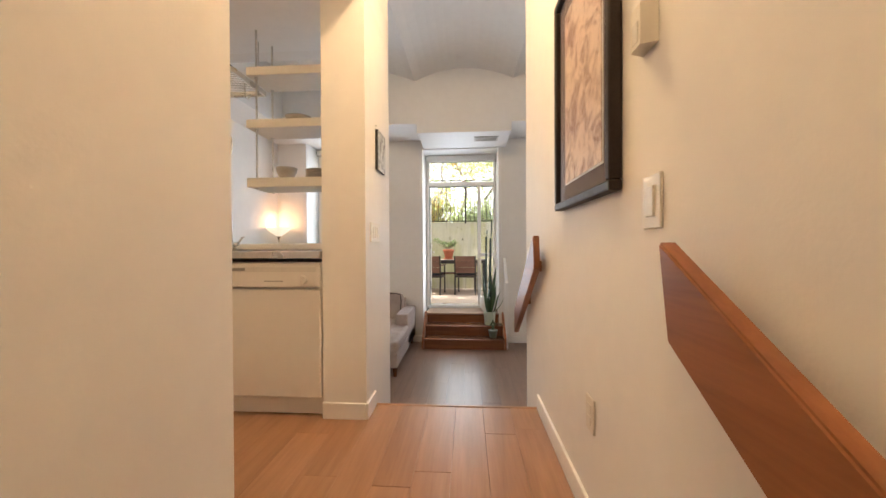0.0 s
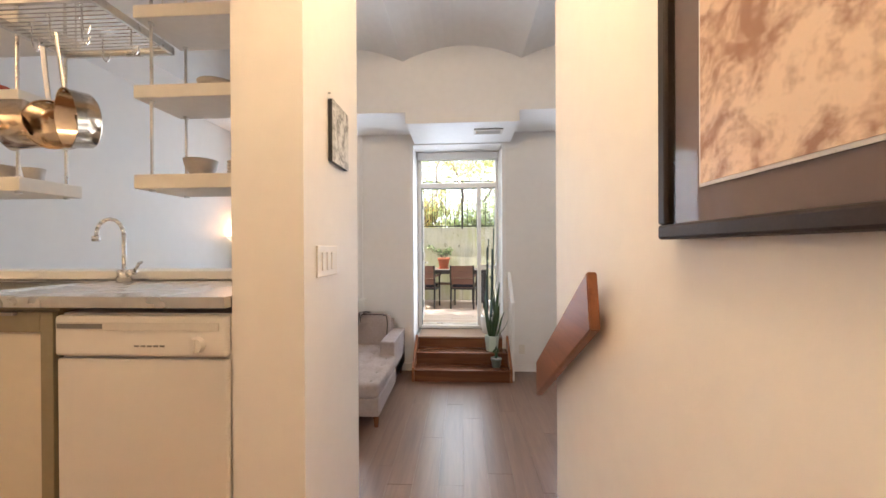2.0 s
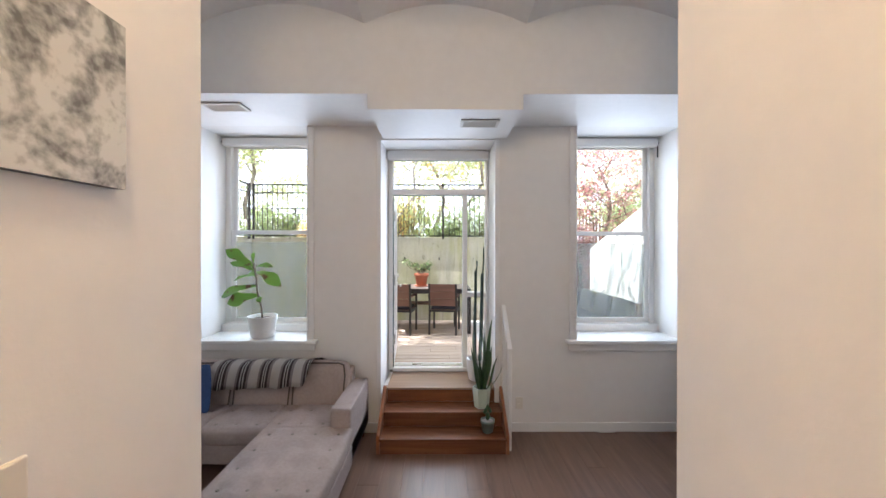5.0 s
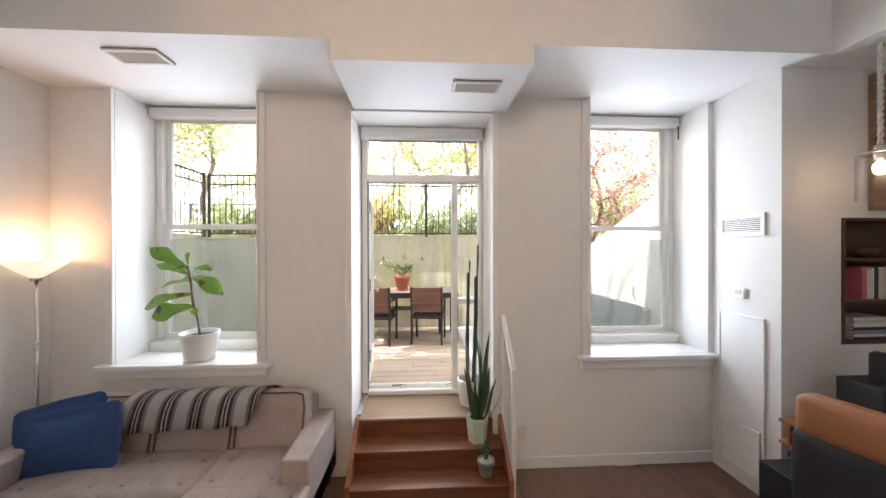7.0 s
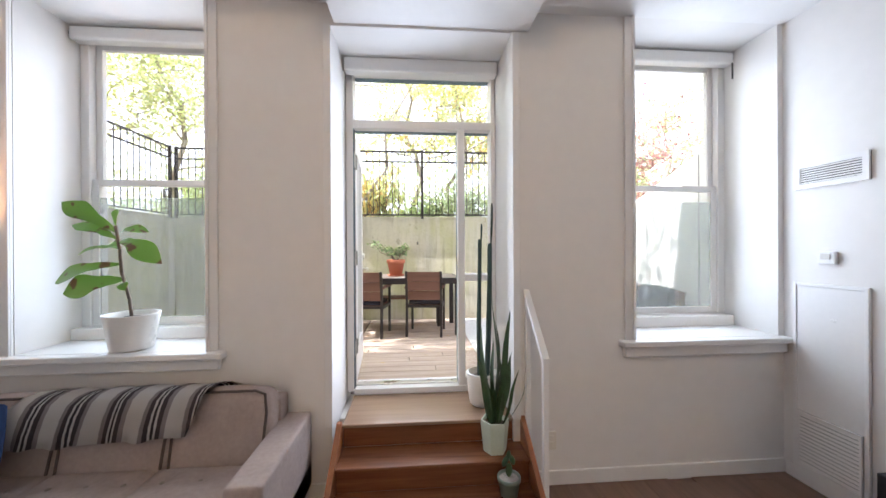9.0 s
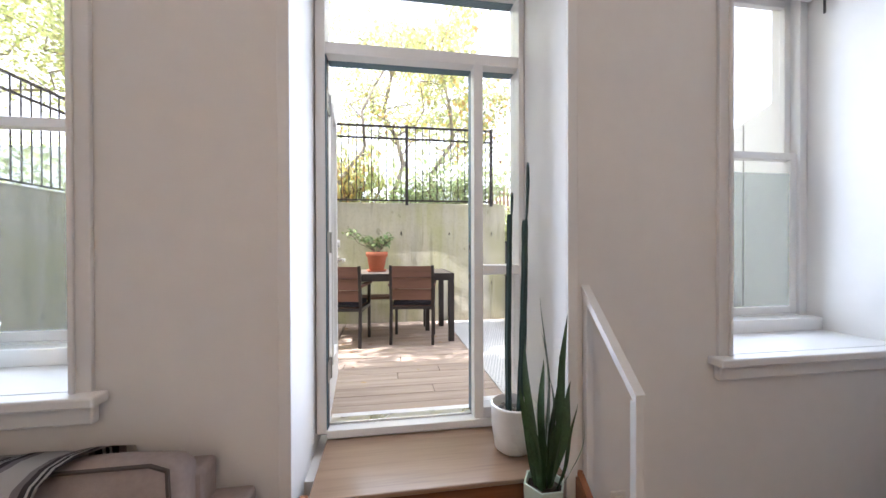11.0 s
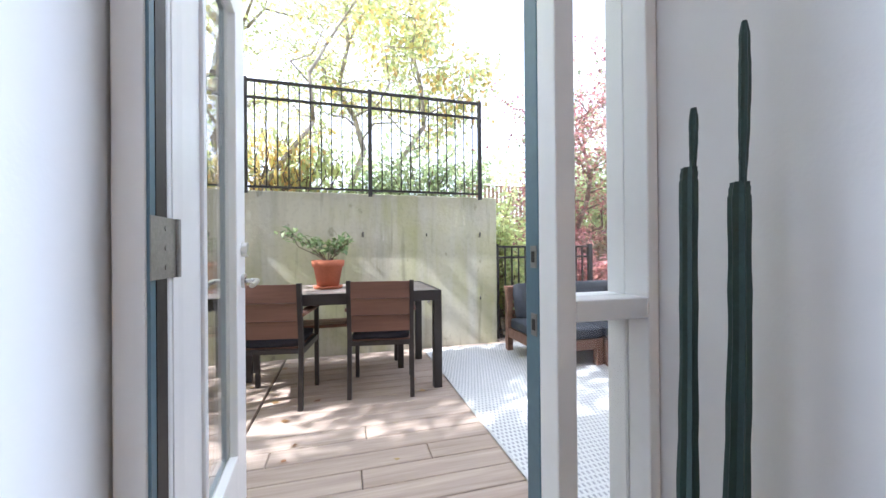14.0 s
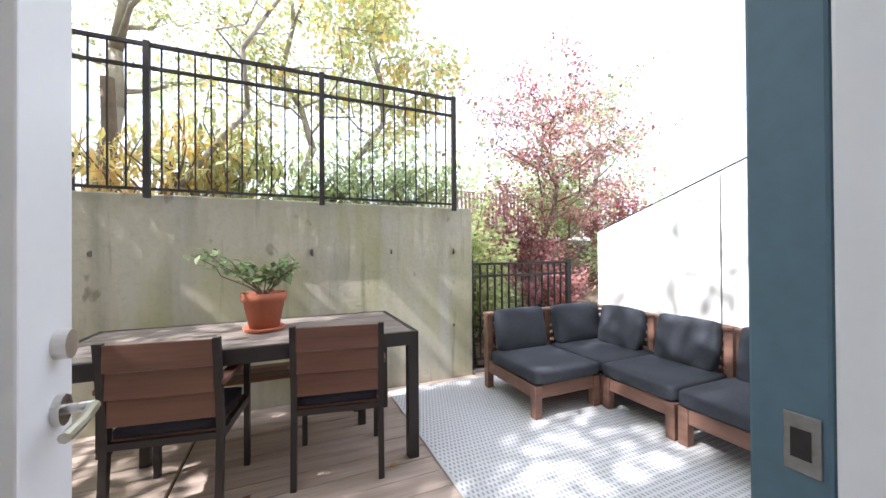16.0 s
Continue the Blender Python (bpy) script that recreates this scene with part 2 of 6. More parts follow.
def cushion(bm, x0, x1, y0, y1, z0, z1, puff=0.03, n=8, dents=(), depth=0.02):
    """A stuffed block: rounded edges, swelling faces, and tufted dents on its top."""
    r = bmesh.ops.create_cube(bm, size=2.0)
    bmesh.ops.subdivide_edges(bm, edges=list({e for v in r["verts"] for e in v.link_edges}), cuts=n, use_grid_fill=True)
    c, h = Vector(((x0 + x1) / 2, (y0 + y1) / 2, (z0 + z1) / 2)), Vector(((x1 - x0) / 2, (y1 - y0) / 2, (z1 - z0) / 2))
    rad = min(h) * 0.55
    for v in bm.verts:
        u = v.co.copy()
        p = Vector((u.x * h.x, u.y * h.y, u.z * h.z))
        q = Vector([max(-(h[k] - rad), min(h[k] - rad, p[k])) for k in range(3)])
        d = p - q
        if d.length > 1e-6:
            p = q + d.normalized() * min(rad, d.length)
        sw = [(1 - u[k] ** 2) for k in range(3)]
        for k in range(3):
            if abs(u[k]) > 0.99:
                p[k] += math.copysign(puff * sw[(k + 1) % 3] * sw[(k + 2) % 3], u[k])
        p += c
        if u.z > 0.9:
            for dx, dy in dents:
                g = math.hypot(p.x - dx, p.y - dy)
                p.z -= depth * math.exp(-(g / 0.05) ** 2)
        v.co = p
    return bm


def mesh_of(name, bm, material, smooth=False):
    me = bpy.data.meshes.new(name)
    bm.to_mesh(me)
    bm.free()
    me.materials.append(material)
    if smooth:
        for p in me.polygons:
            p.use_smooth = True
    return me


def thing(name, at=(0, 0, 0), label="", category="", group="", turn=0.0, kind=""):
    ob = new(name)
    ob.empty_display_size = 0.1
    ob.matrix_basis = pose(*at, 0, 0, turn)
    return tagged(ob, label, category, group, kind)


def part(name, bm, material, parent, label="", smooth=False):
    ob = new(name, mesh_of(name, bm, material, smooth))
    ob.parent = parent
    return tagged(ob, label)


def solo(name, bm, material, label, category, group="", kind="", at=(0, 0, 0), turn=0.0, smooth=False):
    ob = new(name, mesh_of(name, bm, material, smooth))
    ob.matrix_basis = pose(*at, 0, 0, turn)
    return tagged(ob, label, category, group, kind)


def setting(name, bm, material, label="", category=""):
    return solo(name, bm, material, label, category, kind="structure")


def B():
    return bmesh.new()


# ---- the plan ----
LIVE, DECKZ, LAND = -0.47, -0.09, -0.045    # living floor, deck, landing
XL, XR = -2.884, 3.7                        # living room's side walls
WY, WT = 5.28, 0.62                         # window wall's inner face and thickness

# floors under the planks
bm = B(); box(bm, -3.4, 0.55, 0.0, 2.10, -0.2, -0.014)
hall_floor = setting("floor_hall", bm, LAMINATE, "warm brown laminate plank floor of hall and kitchen", "floor")
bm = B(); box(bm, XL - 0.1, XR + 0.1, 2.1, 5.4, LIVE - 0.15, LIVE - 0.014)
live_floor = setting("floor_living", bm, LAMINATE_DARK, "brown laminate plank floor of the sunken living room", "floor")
bm = B(); box(bm, -0.54, 0.40, 0.0, 0.01, -0.9, -0.2); box(bm, -0.54, 0.40, -1.6, 0.0, -0.9, -0.72)
setting("floor_entry", bm, LAMINATE, "lower entry floor below the hall stairs", "floor")
for k, y in enumerate((0.0, -0.26, -0.52)):
    bm = B(); box(bm, -0.54, 0.40, y - 0.26, y, -0.72, -0.18 * (k + 1), 0.004)
    setting("entry_step_%d" % (k + 1), bm, LAMINATE, "wooden entry stair below the hall", "stair")
# steps from hall to living room
for k, z in enumerate((-0.157, -0.313)):
    bm = B(); box(bm, -0.555, 0.41, 2.10 + 0.26 * k, 2.36 + 0.26 * k, LIVE, z, 0.006)
    setting("hall_step_%d" % (k + 1), bm, LAMINATE, "laminate step down from hall to living room", "stair")
bm = B(); box(bm, -0.555, 0.41, 2.095, 2.125, -0.04, 0.004, 0.008)
setting("floor_nosing", bm, LAMINATE, "rounded laminate nosing at the hall's floor edge", "trim")

# walls
bm = B(); box(bm, 0.41, 0.55, -1.6, 2.5, -0.9, 3.4)
setting("wall_hall_right", bm, WALL, "cream painted hall wall with a framed print", "wall")
bm = B(); box(bm, -0.68, -0.54, -1.6, 0.785, -0.9, 3.4)
setting("wall_hall_left", bm, WALL, "cream painted wall beside the kitchen opening", "wall")
bm = B(); box(bm, -0.80, -0.555, 1.92, 2.52, LIVE, 3.4)
setting("wall_pier", bm, WALL, "cream painted pier between kitchen counter and steps", "wall")
bm = B(); box(bm, -3.5, -2.71, 2.50, 2.62, LIVE, 3.4); box(bm, -2.71, -0.80, 2.50, 2.62, LIVE, 0.93); box(bm, -2.71, -0.80, 2.50, 2.62, 2.36, 3.4)
setting("wall_passthrough", bm, WALL, "painted wall with the kitchen's pass-through opening", "wall")
bm = B(); box(bm, -2.71, -0.80, 2.47, 2.66, 0.93, 0.975, 0.006)
setting("passthrough_ledge", bm, TRIM, "white painted ledge of the kitchen pass-through", "ledge")
bm = B(); box(bm, -3.52, -3.4, -0.1, 2.5, -0.2, 2.5); box(bm, -3.4, -0.68, -0.1, 0.0, -0.2, 2.5)
setting("wall_kitchen", bm, WALL, "painted kitchen walls", "wall")
bm = B(); box(bm, -0.68, 0.55, -1.7, -1.6, -0.9, 3.4)
setting("wall_entry", bm, WALL, "painted wall behind the entry stair", "wall")
bm = B(); box(bm, XL - 0.15, XL, 2.62, WY + WT, LIVE, 3.6)
setting("wall_living_left", bm, WALL, "white wall of the living room by the floor lamp", "wall")
bm = B(); box(bm, XR, XR + 0.15, 2.4, WY + WT, LIVE, 3.6); box(bm, 0.55, XR, 2.38, 2.5, LIVE, 3.6)
setting("wall_living_right", bm, WALL, "painted walls of the living room's desk corner", "wall")
bm = B()
for x0, x1, z0, z1 in ((XL, -2.42, LIVE - 0.2, 3.6), (-2.42, -1.375, LIVE - 0.2, 0.40), (-2.42, -1.375, 2.52, 3.6), (-1.375, -0.66, LIVE - 0.2, 3.6), (-0.66, 0.46, 2.385, 3.6), (0.46, 1.258, LIVE - 0.2, 3.6), (1.258, 2.27, LIVE - 0.2, 0.40), (1.258, 2.27, 2.52, 3.6), (2.27, XR, LIVE - 0.2, 3.6)):
    box(bm, x0, x1, WY, WY + WT, z0, z1)
box(bm, -0.66, 0.46, 5.5, WY + WT, LIVE - 0.2, -0.1)
setting("wall_windows", bm, WALL, "thick white wall with two windows and the garden door", "wall")
# unseen facade, added tall and long to keep sun off the near deck
bm = B(); box(bm, XL, XR, WY, WY + WT, 3.6, 7.2); box(bm, -9.5, XL - 0.15, WY, WY + WT - 0.02, LIVE - 0.2, 7.2); box(bm, XL - 0.15, XL, WY, WY + WT, 3.6, 7.2)
setting("wall_shading_facade", bm, WALL, "unseen upper and side facade, added to shade the deck", "wall")
bm = B(); box(bm, 2.31, 2.74, 4.71, WY, LIVE, 2.52); box(bm, 2.74, 3.66, 4.71, WY, LIVE, 0.648); box(bm, 2.74, 3.66, 4.71, WY, 1.512, 2.52); box(bm, 3.66, XR, 4.71, WY, LIVE, 2.52); box(bm, 2.74, 3.66, 4.93, WY, 0.648, 1.512)
setting("wall_closet", bm, WALL, "projecting wall of the mechanical closet", "wall")
for nm, a in (("left", (XL, -0.635, 4.54, WY, 2.52)), ("door", (-0.635, 0.567, 4.54, WY, 2.40)), ("right", (0.567, XR, 4.54, WY, 2.52)), ("sofa", (XL, -2.41, 2.62, 4.54, 2.52)), ("desk", (2.46, XR, 2.5, 4.54, 2.52))):
    bm = B(); box(bm, *a, 3.5)
    setting("ceiling_bulkhead_" + nm, bm, CEIL, "dropped plaster bulkhead around the vaulted ceiling", "ceiling")
# vaulted ceiling: shallow arches running towards the windows
bm = B()
W, V0 = 1.25, -0.66
lo = []
for k in range(int((XR - XL) / W * 14) + 16):
    x = V0 - 3 * W + k * W / 14
    u = ((x - V0) / W) % 1.0
    z = 3.06 + 0.15 * (1 - (2 * u - 1) ** 2)
    if XL - 0.1 <= x <= XR + 0.1:
        lo.append((x, z))
prism(bm, lo + [(lo[-1][0], 3.6), (lo[0][0], 3.6)], "Y", 2.3, 4.6)
setting("ceiling_vault", bm, CEIL, "white plaster ceiling of shallow vaults", "ceiling")
bm = B(); box(bm, -0.68, 0.55, -1.7, 2.52, 2.95, 3.1)
setting("ceiling_hall", bm, CEIL, "white hall ceiling", "ceiling")
bm = B(); box(bm, -3.5, -0.555, -0.1, 2.5, 2.36, 2.5)
setting("ceiling_kitchen", bm, CEIL, "low white kitchen ceiling", "ceiling")
bm = B(); box(bm, -0.66, -0.555, 0.785, 1.92, 2.5, 3.1)
setting("wall_header", bm, WALL, "painted header above the kitchen opening", "wall")

# baseboards
def base(name, x0, x1, y0, y1, z):
    bm = B(); box(bm, x0, x1, y0, y1, z, z + 0.09, 0.004)
    return setting(name, bm, TRIM, "white painted baseboard", "baseboard")
base("baseboard_1", 0.398, 0.412, 0.0, 2.09, 0.0)
base("baseboard_2", -0.80, -0.557, 1.906, 1.922, 0.0)
base("baseboard_3", -0.557, -0.543, 1.91, 2.09, 0.0)
base("baseboard_4", 0.60, 2.31, WY - 0.014, WY + 0.002, LIVE)
base("baseboard_5", -1.3, -0.66, WY - 0.014, WY + 0.002, LIVE)
base("baseboard_6", 2.296, 2.312, 4.70, WY - 0.02, LIVE)
base("baseboard_7", 2.30, 3.69, 4.696, 4.712, LIVE)
base("baseboard_8", XL - 0.002, XL + 0.012, 2.63, WY - 0.02, LIVE)

# ---- garden steps ----
steps = [(4.89, -0.328), (5.10, -0.187), (5.31, LAND)]
for k, (y, z) in enumerate(steps):
    st = thing("garden_step", (0, 0, 0), "cherry-stained wooden step up to the garden door", "step", "steps to the garden door")
    bm = B(); box(bm, -0.60, 0.50, y, y + (0.21 if k < 2 else 0.02), z - 0.1417, z - 0.022)
    part("riser", bm, CHERRY, st)
    bm = B(); box(bm, -0.605, 0.505, y - 0.018, (y + 0.213 if k < 2 else 5.745), z - 0.022, z, 0.006)
    part("tread", bm, TREAD if k == 2 else CHERRY, st)
for x0, x1, nm in ((-0.632, -0.602, "l"), (0.502, 0.530, "r")):
    bm = B(); prism(bm, [(4.885, LIVE), (5.30, LIVE), (5.30, LAND + 0.02), (5.27, LAND + 0.02), (4.885, -0.31)], "X", x0, x1)
    solo("stair_stringer", bm, RAILWOOD, "cherry-stained stringer beside the garden steps", "stringer")

# ---- windows ----
def window(name, x0, x1, y, z0, z1, zm, label):
    w = thing(name, (0, 0, 0), label, "window", kind="structure")
    def bar(nm, a, b, ya, yb, c, d):
        bm = B(); box(bm, a, b, ya, yb, c, d, 0.004)
        part(nm, bm, TRIM, w)
    f = 0.055
    bar("window_frame", x0, x0 + f, y - 0.03, y + 0.08, z0, z1); bar("window_frame", x1 - f, x1, y - 0.03, y + 0.08, z0, z1)
    bar("window_frame", x0 + f, x1 - f, y - 0.03, y + 0.08, z0, z0 + 0.07); bar("window_frame", x0 + f, x1 - f, y - 0.03, y + 0.08, z1 - 0.05, z1)
    g = x0 + f, x1 - f
    for nm, ya, c, d in (("lower_sash", y - 0.012, z0 + 0.07, zm + 0.02), ("upper_sash", y + 0.024, zm - 0.02, z1 - 0.05)):
        bm = B()
        box(bm, g[0], g[0] + 0.042, ya, ya + 0.034, c, d, 0.003); box(bm, g[1] - 0.042, g[1], ya, ya + 0.034, c, d, 0.003)
        box(bm, g[0] + 0.042, g[1] - 0.042, ya, ya + 0.034, c, c + 0.045, 0.003); box(bm, g[0] + 0.042, g[1] - 0.042, ya, ya + 0.034, d - 0.042, d, 0.003)
        s = part(nm, bm, TRIM, w)
        bm = B(); box(bm, g[0] + 0.04, g[1] - 0.04, ya + 0.014, ya + 0.020, c + 0.04, d - 0.04)
        p = part("pane", bm, CLEAR, s)
        p.visible_shadow = False
        if nm == "lower_sash":
            bm = B(); box(bm, g[0] + 0.041, g[1] - 0.041, ya + 0.0105, ya + 0.0125, c + 0.042, d - 0.125)
            p = part("privacy_film", bm, FROST, s, "milky translucent privacy film")
            p.visible_shadow = False
    bar("bottom_board", x0 + 0.002, x1 - 0.002, y - 0.115, y - 0.03, z0 - 0.012, z0 + 0.062)
    # blind cassette at the head
    bl = thing("roller_blind", (0, 0, 0), "white rolled-up roller blind in its cassette", "blind")
    bm = B(); box(bm, x0 + 0.01, x1 - 0.01, y - 0.13, y - 0.04, z1 - 0.10, z1 - 0.012, 0.015)
    part("cassette", bm, TRIM, bl)
    bm = B(); rod(bm, (x0 + 0.002, y - 0.085, z1 - 0.055), (x0 + 0.012, y - 0.085, z1 - 0.055), 0.03, n=16)
    part("end_cap", bm, IRON, bl)
    bm = B(); rod(bm, (x1 - 0.012, y - 0.085, z1 - 0.055), (x1 - 0.002, y - 0.085, z1 - 0.055), 0.03, n=16); part("end_cap", bm, IRON, bl)
    bm = B(); rod(bm, (x1 - 0.03, y - 0.135, z1 - 0.10), (x1 - 0.03, y - 0.135, z1 - 0.22), 0.006, n=8); part("pull", bm, IRON, bl, "short dark pull")
    # casing and stool
    bm = B()
    for a, b in ((x0 - 0.066, x0 - 0.002), (x1 + 0.002, x1 + 0.066)):
        if b < 2.3:
            box(bm, a, b, WY - 0.018, WY - 0.001, z0 - 0.02, 2.515, 0.003)
            box(bm, a + (0.046 if a < x0 - 0.01 else 0), b - (0 if a < x0 - 0.01 else 0.046), WY - 0.03, WY - 0.018, z0 - 0.02, 2.515, 0.003)
    c = part("casing", bm, TRIM, w)
    bm = B()
    box(bm, x0 - 0.11, min(x1 + 0.11, 2.308), WY - 0.075, WY - 0.001, z0 - 0.05, z0 - 0.012, 0.008)
    box(bm, x0, x1, WY - 0.001, y - 0.03, z0 - 0.05, z0 - 0.012)
    box(bm, x0 - 0.08, min(x1 + 0.08, 2.306), WY - 0.035, WY - 0.001, z0 - 0.12, z0 - 0.05, 0.008)
    part("window_sill", bm, TRIM, w)
    return w
window("window_1", -2.42, -1.375, 5.72, 0.45, 2.52, 1.50, "white double-hung window with frosted lower sash")
window("window_2", 1.258, 2.27, 5.72, 0.45, 2.52, 1.49, "white double-hung window beside the closet wall")

# ---- garden door set ----
TEAL = mat("teal_exterior_paint", (0.10, 0.17, 0.21), 0.45, vary=0.12, scale=5)
STEEL = mat("brushed_steel", (0.62, 0.60, 0.56), 0.3, metal=1.0, vary=0.12, scale=9)
GREYM = mat("weathered_metal", (0.30, 0.29, 0.27), 0.45, metal=0.8, vary=0.2, scale=15)
fr = thing("door_frame", (0, 0, 0), "white garden door frame with transom and sidelight", "door frame", kind="structure")
def fbar(nm, a, b, ya, yb, c, d, m=None, lab=""):
    bm = B(); box(bm, a, b, ya, yb, c, d, 0.004)
    return part(nm, bm, m or TRIM, fr, lab)
for m_, ya, yb in ((TRIM, 5.745, 5.822), (TEAL, 5.822, 5.888)):
    fbar("jamb", -0.655, -0.605, ya, yb, -0.02, 2.38); fbar("jamb", 0.425, 0.457, ya, yb, -0.02, 2.38)
    fbar("mullion", 0.171, 0.222, ya, yb, 0.0, 1.925, m_)
    fbar("transom_bar", -0.605, 0.425, ya, yb, 1.925, 1.985, m_); fbar("head", -0.605, 0.425, ya, yb, 2.325, 2.38, m_)
    fbar("sidelight_rail", 0.222, 0.425, ya, yb, 0.785, 0.835); fbar("sidelight_rail", 0.222, 0.425, ya, yb, 0.0, 0.06)
fbar("threshold", -0.605, 0.425, 5.735, 5.93, -0.04, 0.0)
fbar("threshold_plate", -0.60, 0.168, 5.80, 5.86, 0.0, 0.012, STEEL)
for a, b, c, d in ((-0.605, 0.425, 1.985, 2.325), (0.222, 0.425, 0.835, 1.925), (0.222, 0.425, 0.06, 0.785)):
    bm = B(); box(bm, a, b, 5.81, 5.816, c, d)
    p = part("pane", bm, CLEAR, fr); p.visible_shadow = False
bm = B(); box(bm, -0.605, -0.600, 5.7455, 5.763, 0.0, 1.92); part("stop_edge", bm, TEAL, fr, "teal painted edge of the stop")
bm = B(); box(bm, -0.605, -0.599, 5.764, 5.802, 0.0, 1.92); part("weatherstrip", bm, IRON, fr, "black rubber weatherstrip")
for z in (0.292, 0.962, 1.692):
    bm = B(); box(bm, -0.5985, -0.596, 5.74, 5.835, z - 0.055, z + 0.055, 0.0008)
    for zz in (-0.035, 0, 0.035): rod(bm, (-0.5962, 5.79, z + zz), (-0.5945, 5.79, z + zz), 0.005, n=8)
    part("hinge_leaf", bm, GREYM, fr, "weathered metal hinge leaf")
for z in (0.765, 0.935):
    bm = B(); box(bm, 0.1685, 0.1712, 5.830, 5.858, z - 0.028, z + 0.028, 0.001); part("strike_plate", bm, GREYM, fr)
    bm = B(); box(bm, 0.1675, 0.1686, 5.837, 5.852, z - 0.014, z + 0.014); part("strike_hole", bm, IRON, fr)
bm = B(); box(bm, -0.645, 0.445, 5.615, 5.70, 2.285, 2.383, 0.012)
solo("roller_blind", bm, TRIM, "white roller blind cassette above the garden door", "blind")
bm = B()
for a, b in ((-0.70, -0.655), (0.46, 0.505)):
    box(bm, a, b, WY - 0.014, WY, LAND, 2.385, 0.003)
setting("door_trim", bm, TRIM, "white painted casing of the door recess", "trim")

dr = thing("door_1", (-0.60, 5.805, 0.012), "white glazed garden door standing open outwards", "door", kind="structure")
dr.matrix_basis = pose(-0.603, 5.835, 0.012, 0, 0, 94.3)
DW, DH, T, SW = 0.735, 1.90, 0.045, 0.175
for nm, a, b, c, d in (("stile", 0, SW, 0, DH), ("stile", DW - SW, DW, 0, DH), ("rail", SW, DW - SW, 0, 0.24), ("rail", SW, DW - SW, DH - 0.14, DH)):
    for m_, ya, yb in ((TRIM, 0, 0.03), (TEAL, 0.03, T)):
        bm = B(); box(bm, a, b, ya, yb, c, d, 0.002); part(nm, bm, m_, dr)
for a, b, c, d in ((SW - 0.004, SW + 0.022, 0.236, DH - 0.136), (DW - SW - 0.022, DW - SW + 0.004, 0.236, DH - 0.136), (SW + 0.022, DW - SW - 0.022, 0.236, 0.262), (SW + 0.022, DW - SW - 0.022, DH - 0.162, DH - 0.136)):
    bm = B(); box(bm, a, b, -0.009, 0.018, c, d, 0.004); part("glazing_bead", bm, TRIM, dr)
bm = B(); box(bm, SW, DW - SW, 0.02, 0.026, 0.24, DH - 0.14); p = part("pane", bm, CLEAR, dr); p.visible_shadow = False
for z in (0.28, 0.95, 1.68):
    bm = B(); box(bm, -0.03, 0.035, -0.003, -0.0005, z - 0.055, z + 0.055, 0.0008); rod(bm, (0.0, -0.006, z - 0.055), (0.0, -0.006, z + 0.055), 0.007)
    part("hinge", bm, GREYM, dr, "weathered metal hinge")
for ys in (-1, 1):
    yb = 0.0 if ys < 0 else T
    bm = B(); rod(bm, (DW - 0.06, yb, 0.835), (DW - 0.06, yb + ys * 0.012, 0.835), 0.027, n=18); rod(bm, (DW - 0.06, yb, 0.835), (DW - 0.06, yb + ys * 0.05, 0.835), 0.009)
    tube(bm, [(DW - 0.06, yb + ys * 0.05, 0.835), (DW - 0.12, yb + ys * 0.053, 0.83), (DW - 0.17, yb + ys * 0.048, 0.825)], 0.009)
    part("door_handle", bm, STEEL, dr, "satin lever handle")
    bm = B(); rod(bm, (DW - 0.06, yb, 0.95), (DW - 0.06, yb + ys * 0.02, 0.95), 0.026, n=18); part("deadbolt", bm, STEEL, dr, "round satin deadbolt")

# ---- garden ----
bm = B(); box(bm, -4.0, 4.0, 5.9, 9.2, DECKZ - 0.2, DECKZ - 0.03)
deck = setting("deck", bm, mat("deck_underside", (0.06, 0.05, 0.045), 0.9), "weathered grey wooden deck", "deck")
bm = B(); box(bm, -3.95, 1.375, 8.78, 9.03, DECKZ - 0.3, 1.54, 0.012)
cw = setting("garden_wall", bm, CONCRETE, "stained board-formed concrete retaining wall", "wall")

def grid(bm, x0, x1, y0, y1, nx, ny, fz):
    vs = [[bm.verts.new((x0 + (x1 - x0) * i / nx, y0 + (y1 - y0) * j / ny, fz(x0 + (x1 - x0) * i / nx, y0 + (y1 - y0) * j / ny))) for i in range(nx + 1)] for j in range(ny + 1)]
    for j in range(ny):
        for i in range(nx):
            bm.faces.new((vs[j][i], vs[j][i + 1], vs[j + 1][i + 1], vs[j + 1][i]))
    return bm

EARTH = mat("earth_and_leaf_litter", (0.16, 0.12, 0.075), 0.95, vary=0.5, scale=3, bump=0.6, bscale=18)
bm = B(); box(bm, -400, 400, -400, 400, -0.9, -0.75)
setting("ground", bm, EARTH, "bare brown ground around the house", "ground")
def slope(x, y):
    up = 1.46 if x < 1.3 else max(0.0, min(1.46, (y - 9.3) * 0.42)) if x > 1.5 else 1.46 * (1.5 - x) / 0.2 + max(0.0, min(1.46, (y - 9.3) * 0.42)) * (x - 1.3) / 0.2
    return up - 0.06 + 0.05 * noise.noise(Vector((x * 0.8, y * 0.8, 0))) + max(0, y - 14) * 0.02
bm = B(); grid(bm, -12, 12, 8.9, 26, 96, 60, slope)
setting("garden_bank", bm, EARTH, "raised garden bed covered in brown leaf litter", "ground")

